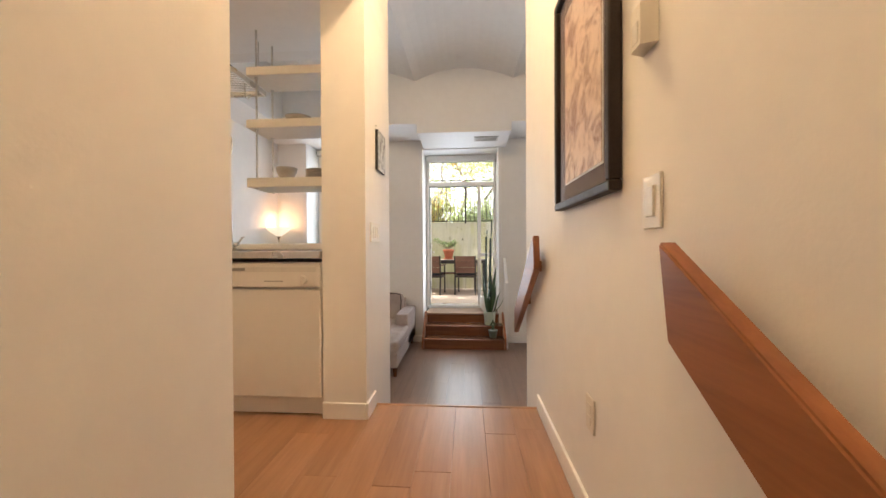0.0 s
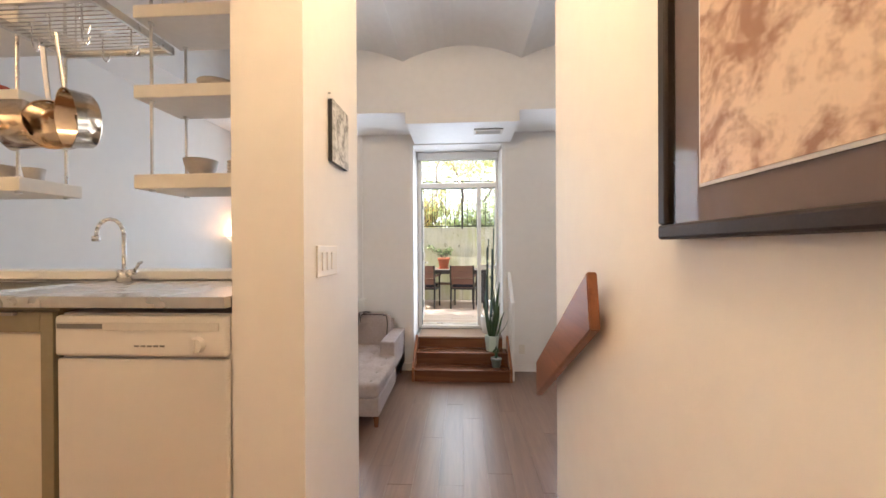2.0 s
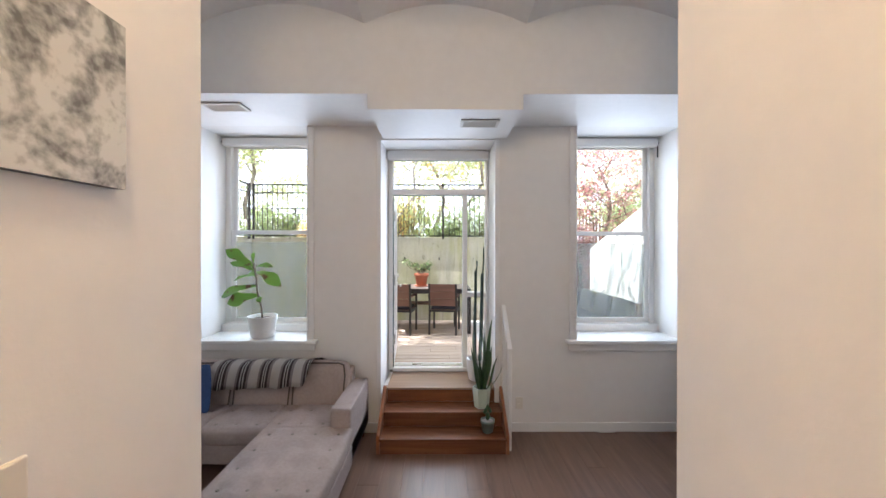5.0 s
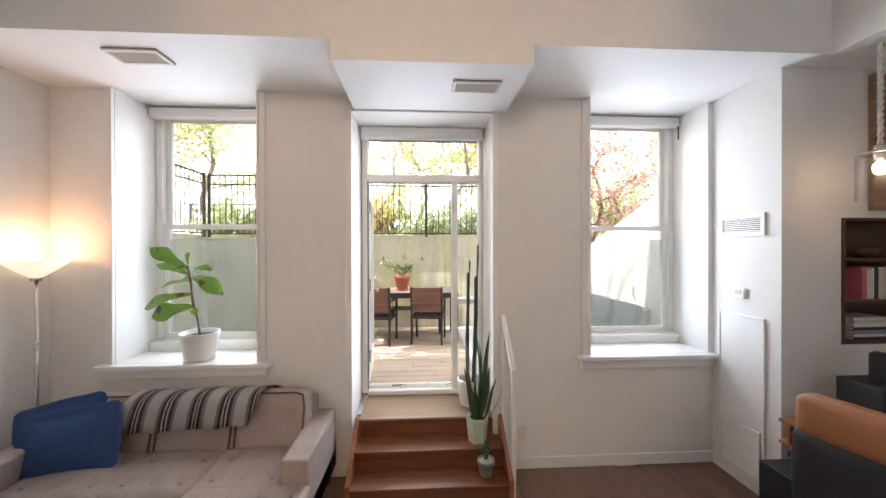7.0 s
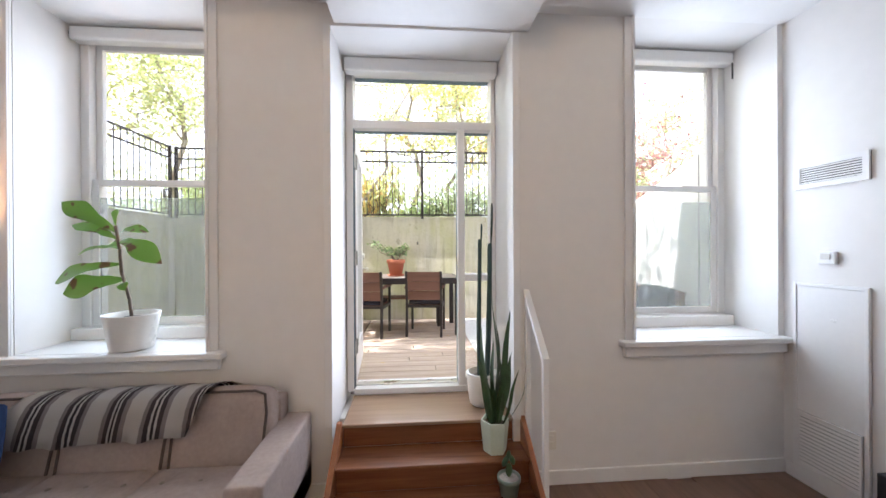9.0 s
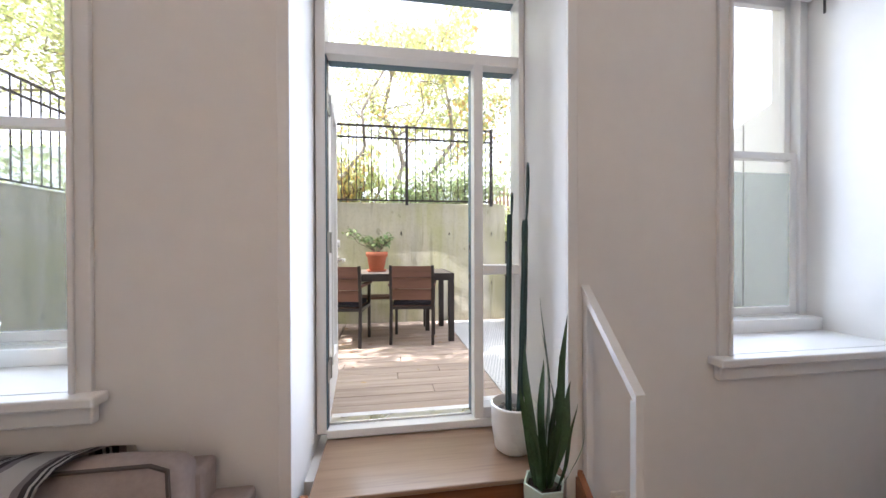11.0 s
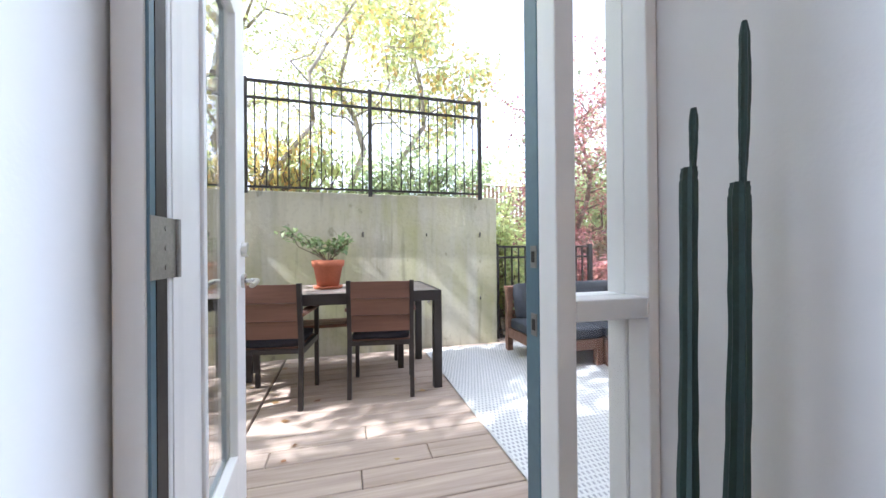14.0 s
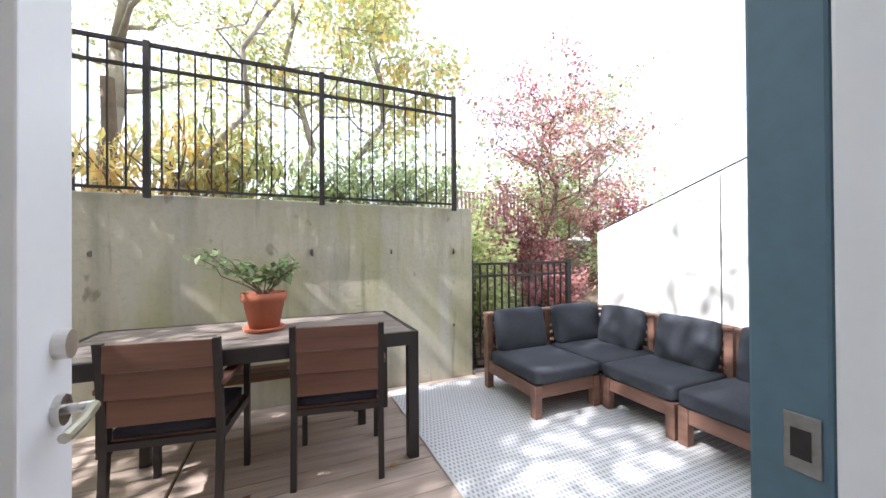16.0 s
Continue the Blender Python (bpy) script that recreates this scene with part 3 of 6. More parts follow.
def fence(name, x0, x1, y, z0, z1, posts, gap, label, y1=None, material=None, pick=0.0052):
    f = thing(name, (0, 0, 0), label, "fence")
    y1 = y if y1 is None else y1
    L = x1 - x0
    material = material or IRON
    def Y(x): return y + (y1 - y) * (x - x0) / L
    for x in posts:
        bm = B(); box(bm, x - 0.019, x + 0.019, Y(x) - 0.019, Y(x) + 0.019, z0, z1 + 0.012, 0.002); part("post", bm, material, f)
    for z, h in ((z1 - 0.012, 0.012), (z1 - 0.17, 0.010), (z0 + 0.06, 0.009)):
        bm = B(); prism(bm, [(x0, y - 0.013), (x1, y1 - 0.013), (x1, y1 + 0.013), (x0, y + 0.013)], "Z", z - h, z + h); part("rail", bm, material, f)
    me = None
    n = int(L / gap)
    for k in range(1, n):
        x = x0 + L * k / n
        if min(abs(x - p) for p in posts) < 0.04:
            continue
        if me is None:
            bm = B(); box(bm, -pick, pick, -0.0052, 0.0052, z0 + 0.06, z1 - 0.012); me = mesh_of("picket", bm, material)
        o = new("picket", me); o.parent = f; o.location = (x, Y(x), 0)
    return f
bm = B(); box(bm, -3.95, -3.78, 5.92, 8.779, DECKZ - 0.3, 1.54, 0.012)
setting("garden_side_wall", bm, CONCRETE, "stained concrete retaining wall along the garden's side", "wall")
bm = B(); grid(bm, -12, -3.94, 5.0, 9.0, 30, 16, lambda x, y: 1.42 + 0.04 * noise.noise(Vector((x * 0.8, y * 0.8, 2))))
setting("garden_side_bank", bm, EARTH, "raised bed of brown leaf litter beside the garden", "ground")
sf = fence("iron_fence", 0.0, 2.6, 0.0, 1.50, 2.56, (0.02, 1.3, 2.58), 0.097, "black iron picket fence along the garden's side wall")
sf.matrix_basis = pose(-3.745, 8.64, 0, 0, 0, -90)
fence("iron_fence", -3.72, 1.155, 8.69, 1.50, 2.56, (-3.70, -2.3, -1.17, -0.036, 1.14), 0.097, "black iron picket fence bracketed to the concrete wall")

# ---- more materials ----
LINEN = mat("taupe_linen", (0.42, 0.345, 0.31), 0.95, vary=0.12, scale=5, bump=0.5, bscale=420, spec=0.2)
PIPING = mat("dark_piping", (0.10, 0.08, 0.07), 0.9)
BLUE = mat("blue_cotton", (0.040, 0.075, 0.185), 0.95, vary=0.15, scale=7, bump=0.4, bscale=350, spec=0.2)
WHITEPOT = mat("white_glazed_ceramic", (0.80, 0.78, 0.74), 0.3, vary=0.03)
MINT = mat("pale_mint_ceramic", (0.52, 0.60, 0.50), 0.35, vary=0.06)
SAGE = mat("sage_ceramic", (0.16, 0.20, 0.16), 0.4, vary=0.15)
SOIL = mat("potting_soil", (0.05, 0.035, 0.025), 0.95, vary=0.5, scale=40, bump=0.8, bscale=90)
SNAKE = mat("snake_plant_leaf", (0.042, 0.085, 0.032), 0.42, vary=0.5, scale=14)
CACTUS = mat("cactus_skin", (0.022, 0.05, 0.042), 0.55, vary=0.3, scale=20)
BARK = mat("bark", (0.20, 0.15, 0.11), 0.9, vary=0.35, scale=12, bump=0.6, bscale=40)
BLACK = mat("black_plastic", (0.02, 0.02, 0.022), 0.45, vary=0.2, scale=10)
LEATHER = mat("tan_leather", (0.36, 0.145, 0.06), 0.42, vary=0.15, scale=6, bump=0.2, bscale=160)
WALNUT = wood("walnut", (0.045, 0.022, 0.013), (0.13, 0.062, 0.035), "X", rough=0.4, spread=0.1)
CREAM = mat("cream_laminate", (0.72, 0.66, 0.54), 0.4, vary=0.03, scale=3)
OLIVE = mat("olive_beige_paint", (0.30, 0.255, 0.16), 0.45, vary=0.06, scale=5)
ENAMEL = mat("white_enamel", (0.76, 0.73, 0.68), 0.42, vary=0.015, scale=3, spec=0.35)
COUNTER = mat("stainless_counter", (0.66, 0.64, 0.60), 0.26, metal=1.0, vary=0.1, scale=5, bump=0.05, bscale=200)
CHROME = mat("polished_chrome", (0.75, 0.74, 0.72), 0.12, metal=1.0, vary=0.04)
SHELF = mat("white_shelf", (0.78, 0.74, 0.66), 0.45, vary=0.04, scale=4)
PLATE = mat("cream_switch_plastic", (0.74, 0.70, 0.62), 0.35, vary=0.02)
STONE = mat("stoneware", (0.50, 0.46, 0.42), 0.5, vary=0.1, scale=12)
REDG = mat("red_glaze", (0.42, 0.085, 0.05), 0.18, vary=0.2)
PEBBLE = mat("grey_pebbles", (0.35, 0.32, 0.29), 0.8, vary=0.5, scale=40)
VENT = mat("painted_vent", (0.66, 0.63, 0.58), 0.45, vary=0.05)
DARK = mat("vent_shadow_box", (0.05, 0.048, 0.045), 0.9)


def ground_at(th, at):
    """Moves a thing's origin to its base and leaves its parts where they are."""
    th.location = at
    for c in th.children:
        c.location = c.location - Vector(at)
    return th


# ---- sofa with chaise ----
so = thing("sectional_sofa", label="taupe linen sectional sofa with tufted seats and a chaise", category="sofa")
F = LIVE
for nm, a in (("base_frame", (-2.68, -0.77, 4.56, 5.24, F + 0.11, F + 0.265)), ("chaise_frame", (-1.46, -0.755, 3.77, 4.56, F + 0.11, F + 0.27))):
    bm = B(); box(bm, *a, 0.012); part(nm, bm, LINEN, so)
bm = B(); box(bm, -2.55, -0.9, 5.13, 5.25, F + 0.24, 0.20, 0.02); part("back_frame", bm, LINEN, so)
def tufts(x0, x1, y0, y1, nx, ny):
    return [(x0 + (x1 - x0) * (i + 0.5) / nx, y0 + (y1 - y0) * (j + 0.5) / ny) for i in range(nx) for j in range(ny)]
BTN = mat("linen_button", (0.30, 0.26, 0.225), 0.9)
for x0, x1, y0, y1, nx, ny in ((-2.52, -1.955, 4.53, 5.0, 3, 2), (-1.955, -1.46, 4.53, 5.0, 3, 2), (-1.46, -0.757, 3.765, 4.60, 4, 4), (-1.46, -0.93, 4.55, 5.0, 3, 2)):
    d = tufts(x0, x1, y0, y1, nx, ny)
    bm = B(); cushion(bm, x0, x1, y0, y1, F + 0.262, F + 0.402, 0.012, 22, d, 0.028)
    c = part("seat_cushion", bm, LINEN, so, smooth=True)
    for x, y in d:
        bm = B(); bmesh.ops.create_uvsphere(bm, u_segments=8, v_segments=6, radius=0.012, matrix=Matrix.Translation((x, y, F + 0.383)) @ Matrix.Diagonal((1, 1, 0.5, 1)))
        part("button", bm, BTN, c, smooth=True)
for x0, x1 in ((-2.52, -1.95), (-1.95, -1.42), (-1.42, -0.93)):
    bm = B(); cushion(bm, x0, x1, -0.07, 0.07, 0, 0.40, 0.02, 12)
    for v in bm.verts:
        if v.co.y < -0.03:
            for dx in (0.25, 0.75):
                g = math.hypot(v.co.x - (x0 + (x1 - x0) * dx), v.co.z - 0.24)
                v.co.y += 0.022 * math.exp(-(g / 0.05) ** 2)
    bmesh.ops.transform(bm, matrix=Matrix.Translation((0, 5.03, -0.125)) @ Matrix.Rotation(radians(-14), 4, "X"), verts=bm.verts)
    c = part("back_cushion", bm, LINEN, so, smooth=True)
    bm = B()
    P = [(x0 + 0.02, 0.0, 0.05), (x0 + 0.014, 0, 0.3), (x0 + 0.03, 0, 0.39), (x0 + 0.08, 0, 0.408), (x1 - 0.08, 0, 0.408), (x1 - 0.03, 0, 0.39), (x1 - 0.014, 0, 0.3), (x1 - 0.02, 0, 0.05)]
    M_ = Matrix.Translation((0, 4.962, -0.122)) @ Matrix.Rotation(radians(-14), 4, "X")
    tube(bm, [M_ @ Vector(p) for p in P], 0.007, 6); part("piping", bm, PIPING, c)
for x0, x1 in ((-0.93, -0.77), (-2.68, -2.52)):
    bm = B(); box(bm, x0, x1, 4.56, 5.25, F + 0.11, 0.075, 0.018, 3); part("arm", bm, LINEN, so)
for x, y in ((-0.79, 3.83), (-1.40, 3.83), (-0.82, 5.18), (-2.62, 5.18), (-2.62, 4.62), (-1.7, 4.62)):
    bm = B(); rod(bm, (x, y, F), (x, y, F + 0.112), 0.017, 0.028, 10); part("leg", bm, CHERRY, so, "dark wooden tapered leg")
ground_at(so, (-1.72, 4.6, F))

# striped throw over the sofa's back
def striped(name):
    m = bpy.data.materials.new(name); m.use_nodes = True
    n, l = m.node_tree.nodes, m.node_tree.links
    b = n["Principled BSDF"]; b.inputs["Roughness"].default_value = 0.95
    co, sx, mt, rp = n.new("ShaderNodeTexCoord"), n.new("ShaderNodeSeparateXYZ"), n.new("ShaderNodeMath"), n.new("ShaderNodeValToRGB")
    wv = n.new("ShaderNodeTexNoise"); wv.inputs["Scale"].default_value = 60
    mt.operation = "MULTIPLY_ADD"; mt.inputs[1].default_value = 5.2
    sc = n.new("ShaderNodeMath"); sc.operation = "MULTIPLY"; sc.inputs[1].default_value = 0.03
    fr_ = n.new("ShaderNodeMath"); fr_.operation = "FRACT"
    l.new(co.outputs["Object"], sx.inputs[0]); l.new(co.outputs["Object"], wv.inputs["Vector"]); l.new(wv.outputs[0], sc.inputs[0])
    l.new(sx.outputs["X"], mt.inputs[0]); l.new(sc.outputs[0], mt.inputs[2]); l.new(mt.outputs[0], fr_.inputs[0]); l.new(fr_.outputs[0], rp.inputs[0])
    rp.color_ramp.interpolation = "CONSTANT"
    e = rp.color_ramp.elements
    e[0].position, e[0].color = 0.0, (0.62, 0.58, 0.54, 1)
    e[1].position, e[1].color = 0.22, (0.28, 0.24, 0.23, 1)
    for p, c in ((0.32, (0.07, 0.055, 0.06)), (0.42, (0.60, 0.57, 0.53)), (0.47, (0.04, 0.035, 0.04)), (0.53, (0.60, 0.57, 0.53)), (0.58, (0.07, 0.055, 0.06)), (0.70, (0.30, 0.26, 0.25)), (0.82, (0.62, 0.58, 0.54))):
        k = e.new(p); k.color = (*c, 1)
    l.new(rp.outputs[0], b.inputs["Base Color"])
    bp = n.new("ShaderNodeBump"); bp.inputs["Strength"].default_value = 0.5; bp.inputs["Distance"].default_value = 0.004
    nz = n.new("ShaderNodeTexNoise"); nz.inputs["Scale"].default_value = 300
    l.new(co.outputs["Object"], nz.inputs["Vector"]); l.new(nz.outputs[0], bp.inputs["Height"]); l.new(bp.outputs[0], b.inputs["Normal"])
    return m
th = thing("throw_blanket", label="grey and white striped woven throw over the sofa back", category="blanket")
prof = [(4.935, 0.10), (4.95, 0.16), (4.975, 0.22), (5.01, 0.268), (5.06, 0.288), (5.12, 0.288), (5.20, 0.27), (5.262, 0.235), (5.268, 0.15)]
bm = B(); vs = []
NX = 60
for i in range(NX + 1):
    u = i / NX
    row = []
    for j, (y, z) in enumerate(prof):
        w = 0.008 * math.sin(u * 31 + j * 0.5) + 0.006 * math.sin(u * 13 + 1)
        drop = 1.0 - j / (len(prof) - 1)
        row.append(bm.verts.new((-2.185 + 0.90 * u + 0.13 * (1 - drop) + 0.01 * math.sin(j), y - 0.012 - abs(w) * (0.5 + drop), z + 0.012 + w * 0.5 - 0.035 * drop * (1 - u))))
    vs.append(row)
for i in range(NX):
    for j in range(len(prof) - 1):
        bm.faces.new((vs[i][j], vs[i + 1][j], vs[i + 1][j + 1], vs[i][j + 1]))
bmesh.ops.solidify(bm, geom=bm.faces[:], thickness=0.008)
part("cloth", bm, striped("woven_stripes"), th, smooth=True)
FRINGE = mat("cream_fringe", (0.55, 0.51, 0.46), 0.95)
for k in range(16):
    y, z = prof[k * 5 // 16]; y2, z2 = prof[k * 5 // 16 + 1]; f_ = (k * 5 / 16) % 1
    y, z = y + (y2 - y) * f_, z + (z2 - z) * f_
    bm = B(); tube(bm, [(-2.18 + 0.004 * k, y - 0.02, z - 0.02), (-2.205 + 0.004 * k, y - 0.026, z - 0.035), (-2.22 + 0.004 * k - 0.006 * (k % 3), y - 0.028, z - 0.06)], 0.003, 5); part("fringe", bm, FRINGE, th)
ground_at(th, (-1.67, 5.05, 0.25))

def pillow(name, at, turn, tilt, w, h, label):
    bm = B(); cushion(bm, -w / 2, w / 2, -0.05, 0.05, 0, h, 0.045, 12)
    for v in bm.verts:
        u, s = abs(v.co.x) / (w / 2), abs(v.co.z - h / 2) / (h / 2)
        v.co.y *= max(0.12, (1 - u ** 3) * (1 - s ** 3)) + 0.1
        v.co.x *= 1 - 0.05 * (1 - s ** 2) + 0.05 * s ** 4 * u; v.co.z += (0.03 * u ** 4 * s - 0.012 * (1 - u ** 2)) * math.copysign(1, v.co.z - h / 2)
    ob = solo(name, bm, BLUE, label, "pillow", "blue pillows on the sofa", smooth=True)
    ob.matrix_basis = pose(*at, tilt, -9, turn)
    return ob
pillow("throw_pillow", (-2.30, 4.76, F + 0.385), 10, -24, 0.52, 0.36, "plump dark blue pillow leaning on the sofa back")
pillow("throw_pillow", (-2.42, 4.90, F + 0.385), 24, -16, 0.42, 0.37, "second blue pillow tucked behind the first")

# ---- floor lamp ----
fl = thing("floor_lamp", label="slim torchiere floor lamp with a glowing glass bowl", category="lamp")
LX, LY = -2.76, 5.06
bm = B(); lathe(bm, [(0.12, F), (0.12, F + 0.012), (0.03, F + 0.03), (0.012, F + 0.05)], c=(LX, LY)); part("base", bm, STEEL, fl, smooth=True)
bm = B(); rod(bm, (LX, LY, F + 0.04), (LX, LY, 1.09), 0.011, n=12); part("pole", bm, STEEL, fl, smooth=True)
for z in (0.1, 0.62):
    bm = B(); rod(bm, (LX, LY, z - 0.015), (LX, LY, z + 0.015), 0.014, n=12); part("collar", bm, STEEL, fl)
bm = B(); lathe(bm, [(0.026, 1.085), (0.034, 1.10), (0.03, 1.112)], c=(LX, LY)); part("socket", bm, STEEL, fl, smooth=True)
bm = B(); lathe(bm, [(0.03, 1.112), (0.10, 1.16), (0.175, 1.225), (0.18, 1.232), (0.17, 1.228), (0.096, 1.168), (0.02, 1.122)], c=(LX, LY)); part("shade", bm, glow("lit_opal_glass", (1.0, 0.78, 0.52), 0.22), fl, "lit frosted glass bowl", smooth=True)
ground_at(fl, (LX, LY, F))
spot("floor_lamp_light", (LX, LY, 1.30), 1.0, (1.0, 0.52, 0.26), 0.05)

# ---- plants ----
def leafy(name, color, trans=0.5, vary=0.45, gloss=0.45):
    m = bpy.data.materials.new(name); m.use_nodes = True
    nn, l = m.node_tree.nodes, m.node_tree.links
    b = nn["Principled BSDF"]
    b.inputs["Roughness"].default_value = gloss
    g, hv = nn.new("ShaderNodeNewGeometry"), nn.new("ShaderNodeHueSaturation")
    hv.inputs["Color"].default_value = (*color, 1)
    for key, lo, hi, mul in (("Hue", 0.47, 0.53, 1.0), ("Value", 1 - vary, 1 + vary, 7.3)):
        mt, fr_, mr = nn.new("ShaderNodeMath"), nn.new("ShaderNodeMath"), nn.new("ShaderNodeMapRange")
        mt.operation, fr_.operation = "MULTIPLY", "FRACT"
        mt.inputs[1].default_value = mul
        l.new(g.outputs["Random Per Island"], mt.inputs[0]); l.new(mt.outputs[0], fr_.inputs[0]); l.new(fr_.outputs[0], mr.inputs["Value"])
        mr.inputs["To Min"].default_value, mr.inputs["To Max"].default_value = lo, hi
        l.new(mr.outputs[0], hv.inputs[key])
    l.new(hv.outputs[0], b.inputs["Base Color"])
    tl, mx = nn.new("ShaderNodeBsdfTranslucent"), nn.new("ShaderNodeMixShader")
    l.new(hv.outputs[0], tl.inputs["Color"])
    mx.inputs[0].default_value = trans
    l.new(b.outputs[0], mx.inputs[1]); l.new(tl.outputs[0], mx.inputs[2]); l.new(mx.outputs[0], nn["Material Output"].inputs[0])
    return m
def blade(bm, base, tip, width, bend=0.0, n=7, shape=None, fold=0.12, normal=(0, 0, 1)):
    """A leaf: a folded, bending strip with an outline."""
    base, tip = Vector(base), Vector(tip)
    d = tip - base
    side = d.cross(Vector(normal))
    side = side.normalized() if side.length > 1e-5 else Vector((1, 0, 0))
    up = side.cross(d).normalized()
    rows = []
    for k in range(n + 1):
        u = k / n
        w = width * (shape(u) if shape else math.sin(math.pi * min(1, u * 0.96 + 0.04)) ** 0.7)
        p = base + d * u + up * bend * math.sin(math.pi * u)
        rows.append((bm.verts.new(p - side * w + up * w * fold), bm.verts.new(p), bm.verts.new(p + side * w + up * w * fold)))
    for a, b in zip(rows, rows[1:]):
        for i in (0, 1):
            bm.faces.new((a[i], a[i + 1], b[i + 1], b[i]))
    return bm

def fiddle(u):
    return 0.03 if u > 0.999 else max(0.03, (0.10 + 0.42 * math.sin(min(1, u * 2.2) * 1.57) - 0.10 * math.exp(-((u - 0.42) / 0.1) ** 2) + 0.50 * math.exp(-((u - 0.72) / 0.24) ** 2)) * (1 - u ** 9))
def fig_leaf_mat():
    """Glossy green with pale veins' mottling and a few scorched brown patches."""
    m = leafy("fig_leaf", (0.09, 0.19, 0.025), 0.25, 0.3, 0.32)
    nn, l = m.node_tree.nodes, m.node_tree.links
    hv = [q for q in nn if q.bl_idname == "ShaderNodeHueSaturation"][0]
    co, t, r, x = nn.new("ShaderNodeTexCoord"), nn.new("ShaderNodeTexNoise"), nn.new("ShaderNodeMapRange"), nn.new("ShaderNodeMix")
    t.inputs["Scale"].default_value, t.inputs["Detail"].default_value = 13, 3
    r.inputs["From Min"].default_value, r.inputs["From Max"].default_value = 0.60, 0.63
    x.data_type = "RGBA"; x.inputs[7].default_value = (0.07, 0.028, 0.012, 1)
    l.new(co.outputs["Object"], t.inputs["Vector"]); l.new(t.outputs[0], r.inputs["Value"]); l.new(r.outputs[0], x.inputs[0]); l.new(hv.outputs[0], x.inputs[6])
    for q in nn:
        if q.bl_idname == "ShaderNodeBsdfPrincipled": l.new(x.outputs[2], q.inputs["Base Color"])
        if q.bl_idname == "ShaderNodeBsdfTranslucent": l.new(x.outputs[2], q.inputs["Color"])
    return m
LEAF = fig_leaf_mat()
fg = thing("fig_plant", label="young fiddle-leaf fig in a white pot on the window sill", category="potted plant")
PX, PY, PZ = -1.86, 5.37, 0.438
bm = B(); lathe(bm, [(0.10, PZ), (0.108, PZ + 0.01), (0.138, PZ + 0.205), (0.140, PZ + 0.213), (0.132, PZ + 0.213), (0.125, PZ + 0.17), (0.0, PZ + 0.17)], 32, (PX, PY)); part("pot", bm, WHITEPOT, fg, "white matte pot", smooth=True)
bm = B(); lathe(bm, [(0.127, PZ + 0.18), (0.06, PZ + 0.19), (0.0, PZ + 0.19)], 20, (PX, PY)); part("soil", bm, SOIL, fg)
bm = B(); tube(bm, [(PX, PY, PZ + 0.17), (PX - 0.015, PY, PZ + 0.30), (PX - 0.05, PY - 0.01, PZ + 0.46), (PX - 0.06, PY - 0.01, PZ + 0.60), (PX - 0.09, PY, PZ + 0.74)], 0.009, 8); part("stem", bm, BARK, fg, smooth=True)
for (bx, bz), (tx, ty, tz), w, bd, nr in (
        ((-0.08, 0.70), (-0.335, -0.06, 0.875), 0.062, 0.025, (0.2, -0.8, 0.5)), ((-0.07, 0.69), (0.115, -0.02, 0.70), 0.036, 0.035, (0, -0.7, 0.7)),
        ((-0.065, 0.65), (0.225, -0.08, 0.51), 0.066, 0.07, (0, -0.75, 0.65)), ((-0.065, 0.65), (-0.315, -0.02, 0.745), 0.046, 0.03, (0, -0.65, 0.75)),
        ((-0.062, 0.61), (-0.255, -0.06, 0.565), 0.030, 0.025, (0, -0.5, 0.85)), ((-0.06, 0.60), (-0.17, 0.09, 0.65), 0.045, 0.02, (0, -0.9, 0.3)),
        ((-0.05, 0.51), (-0.385, -0.05, 0.40), 0.062, 0.045, (0, -0.75, 0.65)), ((-0.035, 0.42), (-0.295, -0.10, 0.345), 0.080, 0.03, (0, -0.9, 0.45)),
        ((-0.09, 0.74), (-0.105, 0.03, 0.85), 0.022, 0.01, (0, -1, 0.2)), ((-0.03, 0.40), (0.02, -0.08, 0.36), 0.03, 0.02, (0, -0.8, 0.5))):
    bm = B(); blade(bm, (PX + bx, PY, PZ + bz), (PX + tx, PY + ty, PZ + tz), w, bd, 22, fiddle, 0.2, nr)
    for v in bm.verts: v.co += Vector((0, 0.3, 1)) * 0.006 * noise.noise(v.co * 22)
    part("leaf", bm, LEAF, fg, smooth=True)
ground_at(fg, (PX, PY, PZ))

cc = thing("column_cactus", label="two tall column cacti in a round white pot", category="potted plant")
QX, QY, QZ = 0.31, 5.52, LAND
bm = B(); lathe(bm, [(0.075, QZ), (0.09, QZ + 0.012), (0.106, QZ + 0.12), (0.108, QZ + 0.215), (0.110, QZ + 0.222), (0.100, QZ + 0.224), (0.097, QZ + 0.17), (0.0, QZ + 0.17)], 32, (QX, QY)); part("pot", bm, WHITEPOT, cc, "white glazed round pot", smooth=True)
bm = B()
rnd = random.Random(4)
for k in range(60):
    a, r = rnd.random() * 6.28, 0.09 * rnd.random() ** 0.5
    bmesh.ops.create_icosphere(bm, subdivisions=1, radius=0.008 + 0.006 * rnd.random(), matrix=Matrix.Translation((QX + r * math.cos(a), QY + r * math.sin(a), QZ + 0.176)))
part("pebbles", bm, PEBBLE, cc)
